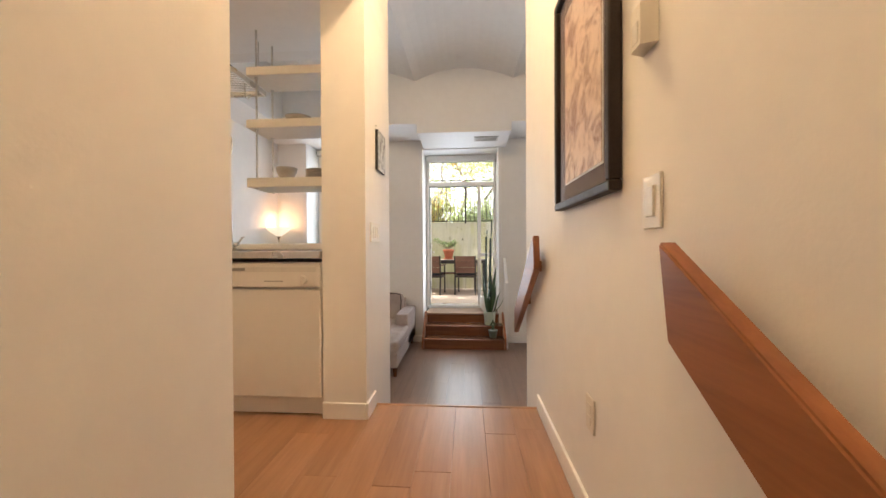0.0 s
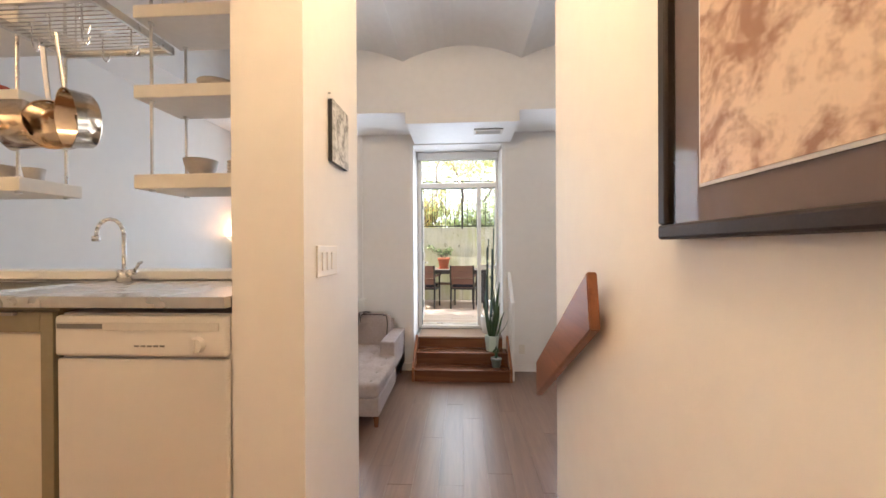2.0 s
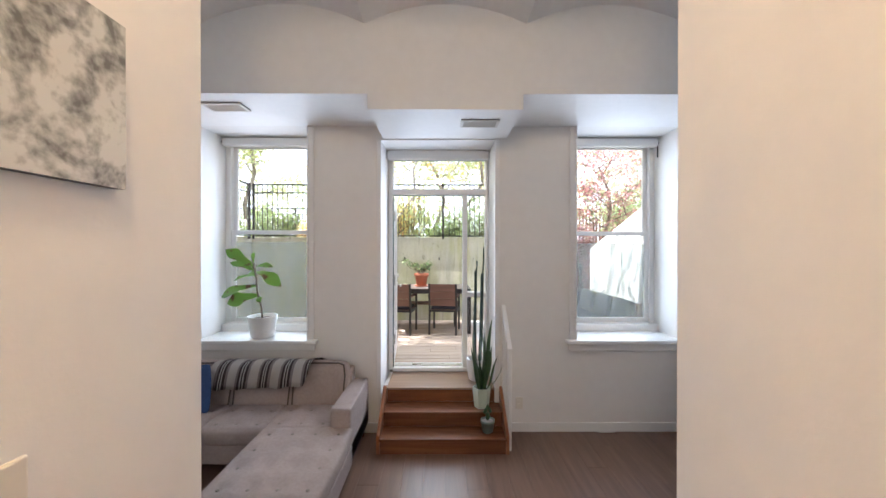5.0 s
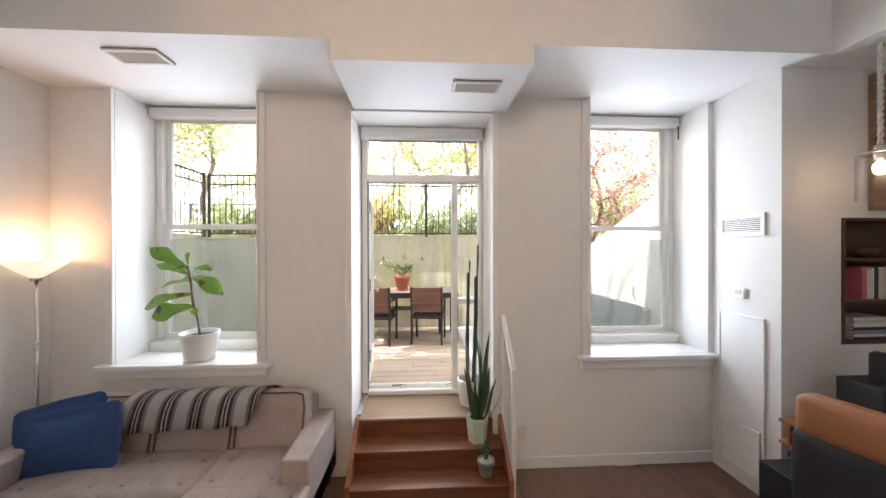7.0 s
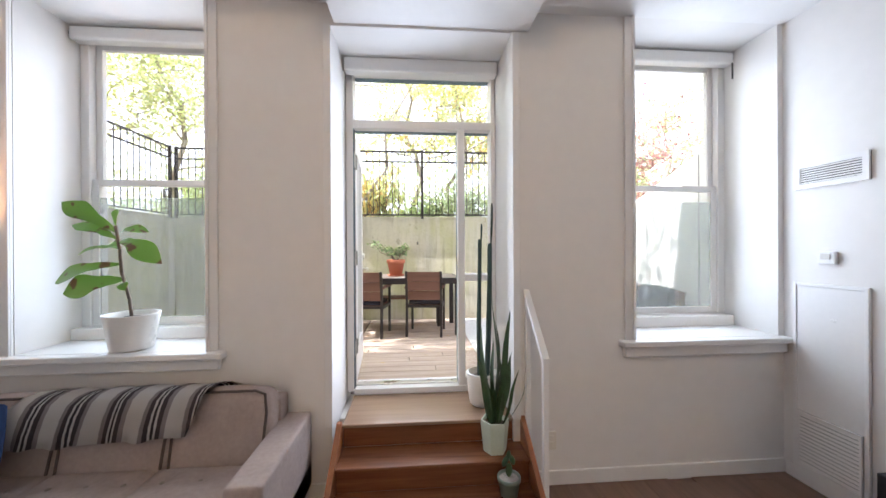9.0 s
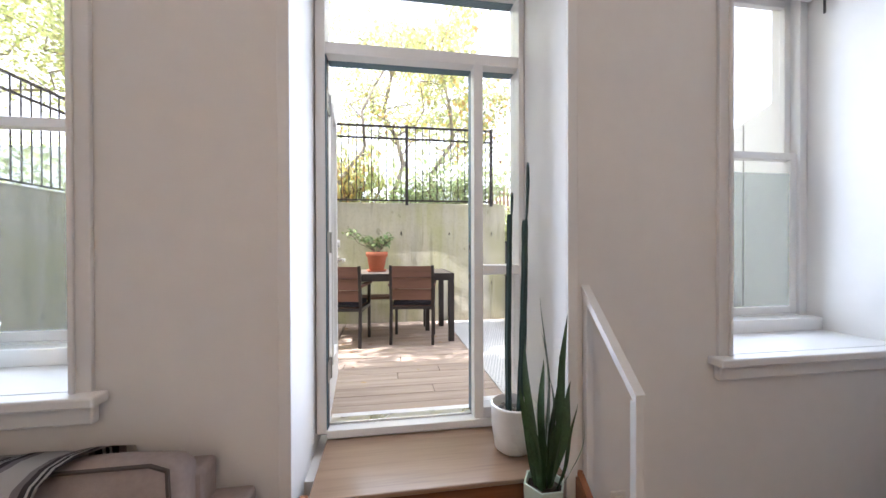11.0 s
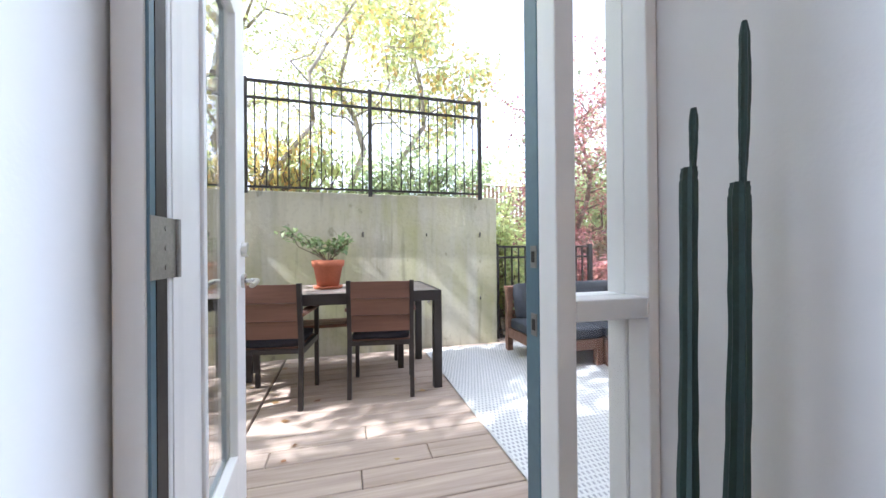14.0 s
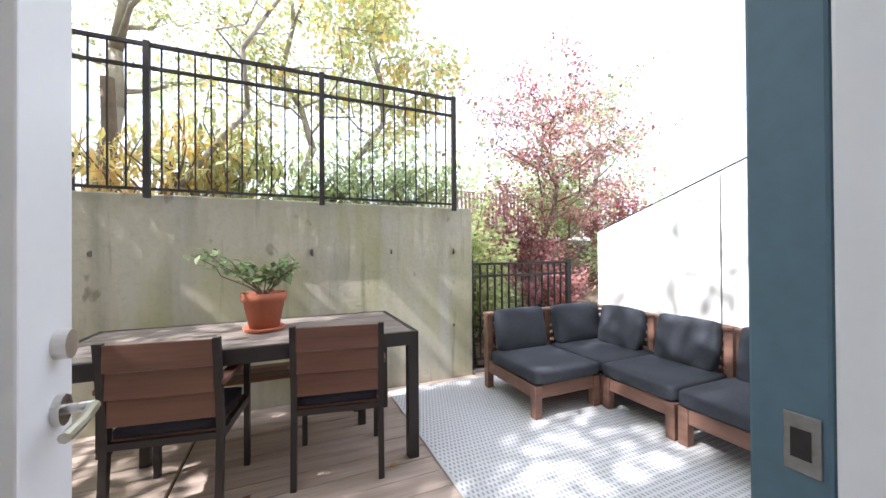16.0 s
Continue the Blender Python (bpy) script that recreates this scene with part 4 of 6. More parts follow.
def column(pts, name):
    """A ribbed column through (x, y, z, radius)."""
    bm = B(); rings = []
    for i in range(len(pts) - 1):
        for s in range(6):
            u = s / 6
            p = [pts[i][q] + (pts[i + 1][q] - pts[i][q]) * u for q in range(4)]
            rr = 0.82 * p[3] * (1 + 0.05 * math.sin(i * 5 + s * 2.1))
            rings.append([bm.verts.new((p[0] + rr * (1.0 if k % 2 == 0 else 0.68) * math.cos(k * math.pi / 6), p[1] + rr * (1.0 if k % 2 == 0 else 0.68) * math.sin(k * math.pi / 6), p[2])) for k in range(12)])
    for a, b in zip(rings, rings[1:]):
        for k in range(12):
            bm.faces.new((a[k], a[(k + 1) % 12], b[(k + 1) % 12], b[k]))
    bm.faces.new(rings[-1])
    return part(name, bm, CACTUS, cc)
column([(0.29, 5.53, QZ + 0.17, 0.019), (0.286, 5.53, 0.5, 0.021), (0.292, 5.53, 0.75, 0.017), (0.296, 5.53, 1.07, 0.017), (0.298, 5.53, 1.10, 0.015)], "stem")
column([(0.306, 5.53, 1.09, 0.006), (0.308, 5.53, 1.13, 0.008), (0.309, 5.53, 1.18, 0.009), (0.309, 5.53, 1.205, 0.005)], "new_growth")
column([(0.335, 5.50, QZ + 0.17, 0.021), (0.348, 5.495, 0.45, 0.023), (0.356, 5.49, 0.80, 0.020), (0.358, 5.49, 1.04, 0.019), (0.360, 5.49, 1.07, 0.016)], "stem")
column([(0.366, 5.49, 1.06, 0.006), (0.370, 5.49, 1.13, 0.009), (0.374, 5.49, 1.24, 0.011), (0.374, 5.49, 1.32, 0.009), (0.374, 5.49, 1.345, 0.004)], "new_growth")
ground_at(cc, (QX, QY, QZ))

sn = thing("snake_plant", label="snake plant in a hexagonal pale mint pot on a step", category="potted plant")
SX, SY, SZ = 0.322, 5.20, -0.187
bm = B(); lathe(bm, [(0.070, SZ), (0.086, SZ + 0.16), (0.086, SZ + 0.187), (0.078, SZ + 0.187), (0.074, SZ + 0.15), (0.0, SZ + 0.15)], 6, (SX, SY)); part("pot", bm, MINT, sn, "hexagonal mint pot")
bm = B(); lathe(bm, [(0.076, SZ + 0.16), (0.0, SZ + 0.165)], 6, (SX, SY)); part("soil", bm, SOIL, sn)
rnd = random.Random(11)
for k, (dx, top_, w, bend) in enumerate(((0.0, 0.745, 0.020, 0.015), (0.085, 0.665, 0.023, 0.03), (0.062, 0.51, 0.018, -0.01), (0.112, 0.41, 0.018, 0.02), (0.150, 0.29, 0.015, 0.02), (0.195, 0.205, 0.012, 0.025), (-0.088, 0.385, 0.022, 0.015), (-0.074, 0.565, 0.024, 0.01),
        (-0.03, 0.50, 0.021, -0.01), (0.03, 0.42, 0.020, 0.0), (-0.05, 0.30, 0.019, 0.01), (0.075, 0.31, 0.018, 0.015), (0.02, 0.58, 0.020, 0.01), (-0.01, 0.27, 0.018, 0.0), (0.05, 0.22, 0.016, 0.01), (-0.06, 0.20, 0.015, 0.015))):
    b0 = (SX + dx * 0.28, SY + 0.04 * (rnd.random() - 0.5), SZ + 0.155)
    t0 = (SX + dx, SY + 0.10 * (rnd.random() - 0.5), top_)
    a = -1.57 + 2.4 * (rnd.random() - 0.5)
    bm = B(); blade(bm, b0, t0, w * 0.92, bend, 14, lambda u: (0.55 + 0.45 * math.sin(u * 2.6)) * (1 - u ** 5), 0.22, (math.cos(a), math.sin(a), 0.1))
    for v in bm.verts:
        u = max(0.0, (v.co.z - SZ - 0.155)) / (top_ - SZ - 0.155)
        v.co.x += 0.016 * u * math.sin(5.5 * u + k * 1.9); v.co.y += 0.012 * u * math.sin(7 * u + k * 2.7)
    part("leaf", bm, SNAKE, sn, smooth=True)
ground_at(sn, (SX, SY, SZ))

sp = thing("small_succulent", label="little prickly succulent in a sage pot on the lowest step", category="potted plant")
TX, TY, TZ = 0.355, 5.0, -0.328
bm = B(); lathe(bm, [(0.040, TZ), (0.046, TZ + 0.006), (0.060, TZ + 0.085), (0.064, TZ + 0.088), (0.064, TZ + 0.108), (0.056, TZ + 0.108), (0.052, TZ + 0.09), (0, TZ + 0.09)], 24, (TX, TY)); part("pot", bm, SAGE, sp, "sage ceramic pot", smooth=True)
bm = B(); lathe(bm, [(0.054, TZ + 0.095), (0, TZ + 0.1)], 16, (TX, TY)); part("gravel", bm, PEBBLE, sp)
for dx, dz, rr, tl in ((0.0, 0.14, 0.026, 0), (-0.02, 0.19, 0.022, 25), (0.018, 0.195, 0.02, -20), (-0.002, 0.225, 0.016, 8)):
    bm = B(); bmesh.ops.create_uvsphere(bm, u_segments=12, v_segments=8, radius=rr, matrix=Matrix.Translation((TX + dx, TY, TZ + dz)) @ Matrix.Rotation(radians(tl), 4, "Y") @ Matrix.Diagonal((0.75, 0.35, 1.5, 1)))
    part("pad", bm, SNAKE, sp, smooth=True)
ground_at(sp, (TX, TY, TZ))

# ---- rail beside the garden steps ----
rl = thing("stair_railing", label="white painted wooden railing beside the garden steps", category="railing")
bm = B(); box(bm, 0.530, 0.560, 4.94, 4.97, F, 0.41, 0.003); part("post", bm, TRIM, rl)
bm = B(); box(bm, 0.530, 0.560, 5.24, 5.27, F, 0.73, 0.003); part("post", bm, TRIM, rl)
bm = B(); prism(bm, [(4.935, 0.40), (5.275, 0.735), (5.275, 0.772), (4.935, 0.437)], "X", 0.526, 0.562); part("top_rail", bm, TRIM, rl)
ground_at(rl, (0.557, 5.1, F))

# ---- ceiling vents, grille, thermostat, access panel, outlet ----
def slat_panel(name, label, category, at, w, h, n, turn, frame_w=0.02, m=None, back=None):
    """A louvred panel in its own xz-plane, facing -y."""
    t = thing(name, label=label, category=category)
    m = m or VENT
    # near-black sheet stands in for the shade behind the slats
    bm = B(); box(bm, -w / 2, w / 2, 0.0, 0.004, -h / 2, h / 2); part("shadow_backing", bm, back or DARK, t)
    bm = B()
    for a in ((-w / 2, w / 2, -0.012, 0, h / 2 - frame_w, h / 2), (-w / 2, w / 2, -0.012, 0, -h / 2, -h / 2 + frame_w), (-w / 2, -w / 2 + frame_w, -0.012, 0, -h / 2 + frame_w, h / 2 - frame_w), (w / 2 - frame_w, w / 2, -0.012, 0, -h / 2 + frame_w, h / 2 - frame_w)):
        box(bm, *a)
    part("frame", bm, m, t)
    for k in range(n):
        z = -h / 2 + frame_w + (h - 2 * frame_w) * (k + 0.5) / n
        s = (h - 2 * frame_w) / n * 0.36
        bm = B(); prism(bm, [(-0.009, z - s), (-0.007, z - s), (-0.001, z + s), (-0.003, z + s)], "X", -w / 2 + frame_w, w / 2 - frame_w); part("slat", bm, m, t)
    t.matrix_basis = at
    return t
slat_panel("ceiling_vent", "painted metal register in the bulkhead above the door", "vent", pose(0.26, 4.83, 2.396, 90, 0, 0), 0.32, 0.16, 9, 0)
slat_panel("ceiling_vent", "painted metal register in the bulkhead above the sofa", "vent", pose(-1.87, 4.79, 2.516, 90, 0, 0), 0.32, 0.17, 9, 0)
slat_panel("wall_grille", "white louvred return grille high on the closet wall", "vent", pose(2.306, 5.005, 1.475, 0, 0, -90), 0.38, 0.16, 7, 0, 0.03, TRIM)
ap = thing("access_panel", label="white access panel in the closet wall", category="access panel")
bm = B(); box(bm, 2.296, 2.308, 4.835, 5.185, -0.36, 0.785, 0.003); part("door", bm, TRIM, ap)
bm = B()
for a in ((2.29, 2.308, 4.815, 4.835, -0.38, 0.805), (2.29, 2.308, 5.185, 5.205, -0.38, 0.805), (2.29, 2.308, 4.835, 5.185, 0.785, 0.805), (2.29, 2.308, 4.835, 5.185, -0.38, -0.36)):
    box(bm, *a, 0.003)
part("casing", bm, TRIM, ap)
bm = B(); box(bm, 2.292, 2.297, 4.97, 5.0, 0.585, 0.60, 0.002); part("catch", bm, TRIM, ap)
ground_at(ap, (2.30, 4.98, -0.385))
slat_panel("louvre_panel", "white louvred panel low in the closet wall", "vent", pose(2.293, 5.01, -0.185, 0, 0, -90), 0.335, 0.345, 14, 0, 0.012, TRIM, DARK)
tm = thing("thermostat", label="small white wall thermostat on the closet wall", category="thermostat")
bm = B(); box(bm, 2.285, 2.309, 4.965, 5.06, 0.925, 1.005, 0.008); part("body", bm, TRIM, tm)
bm = B(); box(bm, 2.281, 2.286, 4.99, 5.04, 0.955, 0.99, 0.002); part("display", bm, VENT, tm)
ground_at(tm, (2.30, 4.95, 0.97))
def plate(name, at, turn, w, h, toggles, label, kind="switch"):
    p = thing(name, at, label, "outlet" if kind == "outlet" else "light switch", turn=turn)
    bm = B(); box(bm, -w / 2, w / 2, -0.007, 0, -h / 2, h / 2, 0.003); part("plate", bm, PLATE, p)
    for k in range(toggles):
        x = (k - (toggles - 1) / 2) * 0.046
        bm = B()
        if kind == "outlet":
            for z in (-0.02, 0.02): box(bm, -0.017, 0.017, -0.010, -0.006, z - 0.014, z + 0.014, 0.003)
        elif kind == "rocker":
            box(bm, x - 0.017, x + 0.017, -0.012, -0.006, -0.034, 0.034, 0.003)
        else:
            prism(bm, [(-0.006, -0.009), (-0.006, 0.009), (-0.016, 0.012), (-0.018, 0.004)], "X", x - 0.0035, x + 0.0035)
        part("socket" if kind == "outlet" else "rocker", bm, PLATE, p)
    return p
plate("wall_outlet", (0.70, WY - 0.0005, -0.19), 0, 0.07, 0.115, 1, "white outlet low on the window wall", "outlet")
plate("wall_outlet", (0.4095, 1.21, 0.39), 270, 0.07, 0.115, 1, "white outlet low on the hall wall", "outlet")
plate("light_switch", (0.4095, 0.81, 1.045), 270, 0.075, 0.12, 1, "cream rocker switch on the hall wall", "rocker")
plate("light_switch", (-0.5545, 2.112, 1.033), 90, 0.195, 0.115, 3, "triple rocker switch plate on the pier", "rocker")
ms = thing("door_chime", label="cream wedge-shaped chime sensor high on the hall wall", category="sensor")
bm = B(); prism(bm, [(0.409, 0.79), (0.409, 0.86), (0.375, 0.845), (0.375, 0.80)], "Z", 1.385, 1.475); part("body", bm, PLATE, ms)
bm = B(); box(bm, 0.373, 0.376, 0.81, 0.835, 1.395, 1.44, 0.001); part("lens", bm, VENT, ms)
ground_at(ms, (0.40, 0.82, 1.385))

# ---- handrails in the hall ----
def handrail(y0, z0, y1, z1, label):
    h = thing("handrail", label=label, category="handrail", group="hall handrails")
    bm = B(); prism(bm, [(y0, z0), (y1, z1), (y1, z1 - 0.175), (y0 - 0.03, z0 - 0.175)], "X", 0.345, 0.378)
    bmesh.ops.bevel(bm, geom=bm.edges[:], offset=0.004, segments=2, affect="EDGES"); part("board", bm, RAILWOOD, h)
    for u in (0.15, 0.6):
        y, z = y0 + (y1 - y0) * u, z0 + (z1 - z0) * u - 0.09
        bm = B(); box(bm, 0.377, 0.411, y - 0.02, y + 0.02, z - 0.03, z + 0.03, 0.003); part("bracket", bm, RAILWOOD, h)
    return ground_at(h, (0.36, (y0 + y1) / 2, min(z0, z1) - 0.175))
handrail(0.672, 0.956, -1.2, -0.19, "cherry-stained board handrail falling towards the entry")
handrail(1.90, 1.005, 2.66, 0.484, "cherry-stained board handrail beside the living room steps")

# ---- pictures ----
def print_mat(name, dark, light, scale):
    m = bpy.data.materials.new(name); m.use_nodes = True
    n, l = m.node_tree.nodes, m.node_tree.links
    b = n["Principled BSDF"]; b.inputs["Roughness"].default_value = 0.5
    co, t, t2, rp = n.new("ShaderNodeTexCoord"), n.new("ShaderNodeTexNoise"), n.new("ShaderNodeTexNoise"), n.new("ShaderNodeValToRGB")
    t.inputs["Scale"].default_value, t.inputs["Detail"].default_value, t.inputs["Distortion"].default_value = scale, 7, 1.8
    t2.inputs["Scale"].default_value, t2.inputs["Detail"].default_value = scale * 9, 3
    mx = n.new("ShaderNodeMath"); mx.operation = "MULTIPLY_ADD"; mx.inputs[1].default_value = 0.4
    l.new(co.outputs["Object"], t.inputs["Vector"]); l.new(co.outputs["Object"], t2.inputs["Vector"]); l.new(t2.outputs[0], mx.inputs[0]); l.new(t.outputs[0], mx.inputs[2]); l.new(mx.outputs[0], rp.inputs[0])
    e = rp.color_ramp.elements
    e[0].position, e[0].color, e[1].position, e[1].color = 0.55, (*dark, 1), 0.80, (*light, 1)
    l.new(rp.outputs[0], b.inputs["Base Color"])
    return m
ar = thing("framed_print", label="sepia print with grey mat in a dark frame", category="picture")
Y0, Y1, Z0, Z1 = 0.965, 1.55, 1.095, 1.95
FRAME = mat("dark_bronze_frame", (0.035, 0.025, 0.02), 0.5, vary=0.2, scale=20, spec=0.25)
for a, b, c, d in ((Y0, Y1, Z0, Z0 + 0.030), (Y0, Y1, Z1 - 0.030, Z1), (Y0, Y0 + 0.030, Z0 + 0.030, Z1 - 0.030), (Y1 - 0.030, Y1, Z0 + 0.030, Z1 - 0.030)):
    bm = B(); box(bm, 0.372, 0.409, a, b, c, d, 0.006); part("frame", bm, FRAME, ar)
bm = B(); box(bm, 0.393, 0.405, Y0 + 0.026, Y1 - 0.026, Z0 + 0.026, Z1 - 0.026); part("mat_board", bm, mat("mauve_grey_mat_board", (0.15, 0.115, 0.11), 0.9, vary=0.05), ar, "mauve-grey mat board")
bm = B(); box(bm, 0.3905, 0.393, Y0 + 0.090, Y1 - 0.105, Z0 + 0.092, Z1 - 0.10); part("mat_bevel", bm, TRIM, ar)
bm = B(); box(bm, 0.3885, 0.3905, Y0 + 0.096, Y1 - 0.111, Z0 + 0.098, Z1 - 0.106); part("print", bm, print_mat("sepia_etching", (0.34, 0.19, 0.12), (0.74, 0.58, 0.45), 9), ar, "sepia brown print")
bm = B(); box(bm, 0.382, 0.384, Y0 + 0.026, Y1 - 0.026, Z0 + 0.026, Z1 - 0.026); p = part("glazing", bm, PICTURE_GLASS, ar); p.visible_shadow = False
ground_at(ar, (0.40, 1.257, Z0))
cv = thing("small_canvas", label="small grey flower photograph mounted on a block", category="picture")
bm = B(); box(bm, -0.554, -0.537, 2.135, 2.325, 1.42, 1.662, 0.002); part("block", bm, BLACK, cv)
bm = B(); box(bm, -0.5375, -0.5355, 2.135, 2.325, 1.42, 1.662); part("print", bm, print_mat("grey_photo", (0.16, 0.165, 0.155), (0.62, 0.625, 0.60), 9), cv)
bm = B(); rod(bm, (-0.556, 2.142, 1.685), (-0.545, 2.142, 1.685), 0.003); part("nail", bm, STEEL, cv)
ground_at(cv, (-0.54, 2.26, 1.42))

# ---- desk corner ----
bs = thing("wall_bookshelf", label="dark walnut bookshelf built into the wall", category="bookshelf")
bx0, bx1, by0, by1 = 2.742, 3.658, 4.70, 4.928
bm = B(); box(bm, bx0, bx1, by1 - 0.012, by1, 0.65, 1.51); part("back_panel", bm, WALNUT, bs)
for x in (bx0, bx1 - 0.02): bm = B(); box(bm, x, x + 0.02, by0, by1 - 0.012, 0.65, 1.51, 0.002); part("side_panel", bm, WALNUT, bs)
for z in (0.65, 0.93, 1.215, 1.49): bm = B(); box(bm, bx0 + 0.02, bx1 - 0.02, by0 + 0.002, by1 - 0.012, z, z + 0.02, 0.002); part("shelf", bm, WALNUT, bs)
ground_at(bs, (3.2, 4.81, 0.65))
rnd = random.Random(6)
COVERS = [mat("book_cover_" + n_, c, 0.5, vary=0.08) for n_, c in (("white", (0.7, 0.68, 0.64)), ("black", (0.03, 0.03, 0.035)), ("pink", (0.6, 0.16, 0.2)), ("cream", (0.6, 0.52, 0.4)), ("grey", (0.25, 0.25, 0.26)))]
PAPER = mat("book_pages", (0.72, 0.68, 0.6), 0.9, vary=0.1, scale=40)
def book(w, d, h, cover, m, label):
    b = thing("book", label=label, category="book", group="books on the wall shelf")
    bm = B(); box(bm, 0, 0.003, 0, d, 0, h); box(bm, w - 0.003, w, 0, d, 0, h); box(bm, 0.003, w - 0.003, 0, 0.003, 0, h); part("cover", bm, cover, b)
    bm = B(); box(bm, 0.003, w - 0.003, 0.004, d - 0.004, 0.003, h - 0.004); part("pages", bm, PAPER, b)
    b.matrix_basis = m
    return b
x = 2.92
for k in range(13):
    w = 0.02 + 0.02 * rnd.random()
    book(w, 0.16, 0.19 + 0.04 * rnd.random(), COVERS[(2, 0, 0, 1, 0, 3, 1, 0, 4, 0, 1, 3, 0)[k]], pose(x, 4.73, 0.951), "upright book with a plain spine")
    x += w + 0.002
z = 0.671
for k in range(7):
    w = 0.014 + 0.012 * rnd.random()
    book(w, 0.20, 0.28, COVERS[(1, 0, 4, 1, 0, 3, 0)[k]], pose(2.83 + 0.02 * rnd.random(), 4.715, z + w, 0, 90, 3 * rnd.random()), "magazine lying in a stack")
    z += w + 0.001
bm = B(); lathe(bm, [(0.03, 1.236), (0.07, 1.26), (0.09, 1.30), (0.084, 1.30), (0.06, 1.268), (0, 1.262)], 24, (3.02, 4.81)); solo("wooden_bowl", bm, WALNUT, "dark turned wooden bowl on the bookshelf", "bowl", smooth=True)
bm = B(); box(bm, 2.93, 3.62, 4.67, 4.708, 1.56, 2.48, 0.006)
RUSTIC = wood("rustic_panel_wood", (0.20, 0.11, 0.06), (0.42, 0.26, 0.16), "X", rough=0.6, spread=0.1)
solo("wooden_wall_panel", bm, RUSTIC, "rustic brown wooden panel hung on the wall", "wall art")
dk = thing("desk", label="brown wooden desk along the closet wall", category="desk")
bm = B(); box(bm, 2.235, 3.65, 4.16, 4.66, 0.168, 0.19, 0.004); part("tabletop", bm, RAILWOOD, dk)
bm = B(); box(bm, 2.235, 2.75, 4.16, 4.66, 0.032, 0.052, 0.004); part("shelf", bm, RAILWOOD, dk)
bm = B(); box(bm, 2.235, 2.75, 4.585, 4.605, 0.052, 0.168); part("back_panel", bm, RAILWOOD, dk)
bm = B(); box(bm, 2.72, 2.74, 4.18, 4.585, 0.052, 0.168); part("side_panel", bm, RAILWOOD, dk)
for x, y in ((2.48, 4.19), (3.60, 4.19), (2.48, 4.63), (3.60, 4.63)):
    bm = B(); box(bm, x - 0.025, x + 0.025, y - 0.025, y + 0.025, F, 0.032 if x < 3 else 0.168, 0.003); part("leg", bm, CHERRY, dk)
ground_at(dk, (3.05, 4.4, F))
def speaker(name, x, y, z, w, d, h, turn, label):
    s = thing(name, (x, y, z), label, "loudspeaker", turn=turn)
    bm = B(); box(bm, -w / 2, w / 2, -d / 2, d / 2, 0, h, 0.006); part("body", bm, BLACK, s)
    bm = B(); box(bm, -w / 2 + 0.012, w / 2 - 0.012, -d / 2 - 0.006, -d / 2, 0.012, h - 0.012, 0.002); part("grille", bm, DARK, s)
    return s
speaker("loudspeaker", 2.62, 4.42, 0.19, 0.26, 0.24, 0.315, 0, "black box loudspeaker on the desk")
speaker("small_loudspeaker", 2.64, 4.42, 0.505, 0.10, 0.09, 0.17, 25, "small tilted black loudspeaker on a bigger one")
speaker("subwoofer", 2.24, 4.47, F, 0.32, 0.34, 0.40, 0, "black subwoofer on the floor by the desk")
ch = thing("office_chair", (1.98, 4.02, F), "tan leather desk chair with a black shell", "chair", turn=13)
bm = B(); cushion(bm, -0.10, 0.02, -0.21, 0.21, 0.82, 1.02, 0.01, 10); part("headrest", bm, LEATHER, ch, "rolled tan leather headrest", smooth=True)
bm = B(); cushion(bm, -0.09, 0.01, -0.23, 0.23, 0.42, 0.84, 0.01, 8); part("backrest", bm, BLACK, ch, smooth=True)
bm = B(); cushion(bm, -0.02, 0.48, -0.25, 0.25, 0.38, 0.49, 0.015, 8); part("seat", bm, LEATHER, ch, smooth=True)
for s in (-1, 1): bm = B(); box(bm, 0.0, 0.36, s * 0.27 - 0.03, s * 0.27 + 0.03, 0.62, 0.66, 0.012); part("armrest", bm, BLACK, ch); bm = B(); rod(bm, (0.16, s * 0.27, 0.40), (0.16, s * 0.27, 0.63), 0.014); part("arm_post", bm, BLACK, ch)
bm = B(); rod(bm, (0.2, 0, 0.06), (0.2, 0, 0.39), 0.025); part("column", bm, BLACK, ch)
for k in range(5):
    a = k * 6.283 / 5
    bm = B(); rod(bm, (0.2, 0, 0.075), (0.2 + 0.28 * math.cos(a), 0.28 * math.sin(a), 0.055), 0.018, 0.013); part("foot", bm, BLACK, ch)
    bm = B(); bmesh.ops.create_uvsphere(bm, u_segments=10, v_segments=8, radius=0.025, matrix=Matrix.Translation((0.2 + 0.28 * math.cos(a), 0.28 * math.sin(a), 0.025))); part("caster", bm, BLACK, ch)
pd = thing("pendant_lamp", label="clear glass jar pendant with a glowing bulb on a cord", category="lamp")
px, py = 2.57, 4.38
bm = B()
for a0 in (0.0, math.pi):
    tube(bm, [(px + 0.007 * math.cos(a0 + k * 0.9), py + 0.007 * math.sin(a0 + k * 0.9), 1.90 + 0.618 * k / 56) for k in range(57)], 0.0075, 6)
part("cord", bm, PLATE, pd, "twisted pale rope cord", smooth=True)
bm = B(); lathe(bm, [(0.0, 1.872), (0.07, 1.870), (0.094, 1.860), (0.090, 1.857), (0.0, 1.866)], 24, (px, py)); part("lid", bm, STEEL, pd, smooth=True)
bm = B(); rod(bm, (px, py, 2.50), (px, py, 2.52), 0.05, n=18); part("canopy", bm, PLATE, pd)
bm = B(); lathe(bm, [(0.02, 1.91), (0.03, 1.89), (0.03, 1.85), (0.024, 1.82)], 16, (px, py)); part("socket", bm, STEEL, pd, smooth=True)
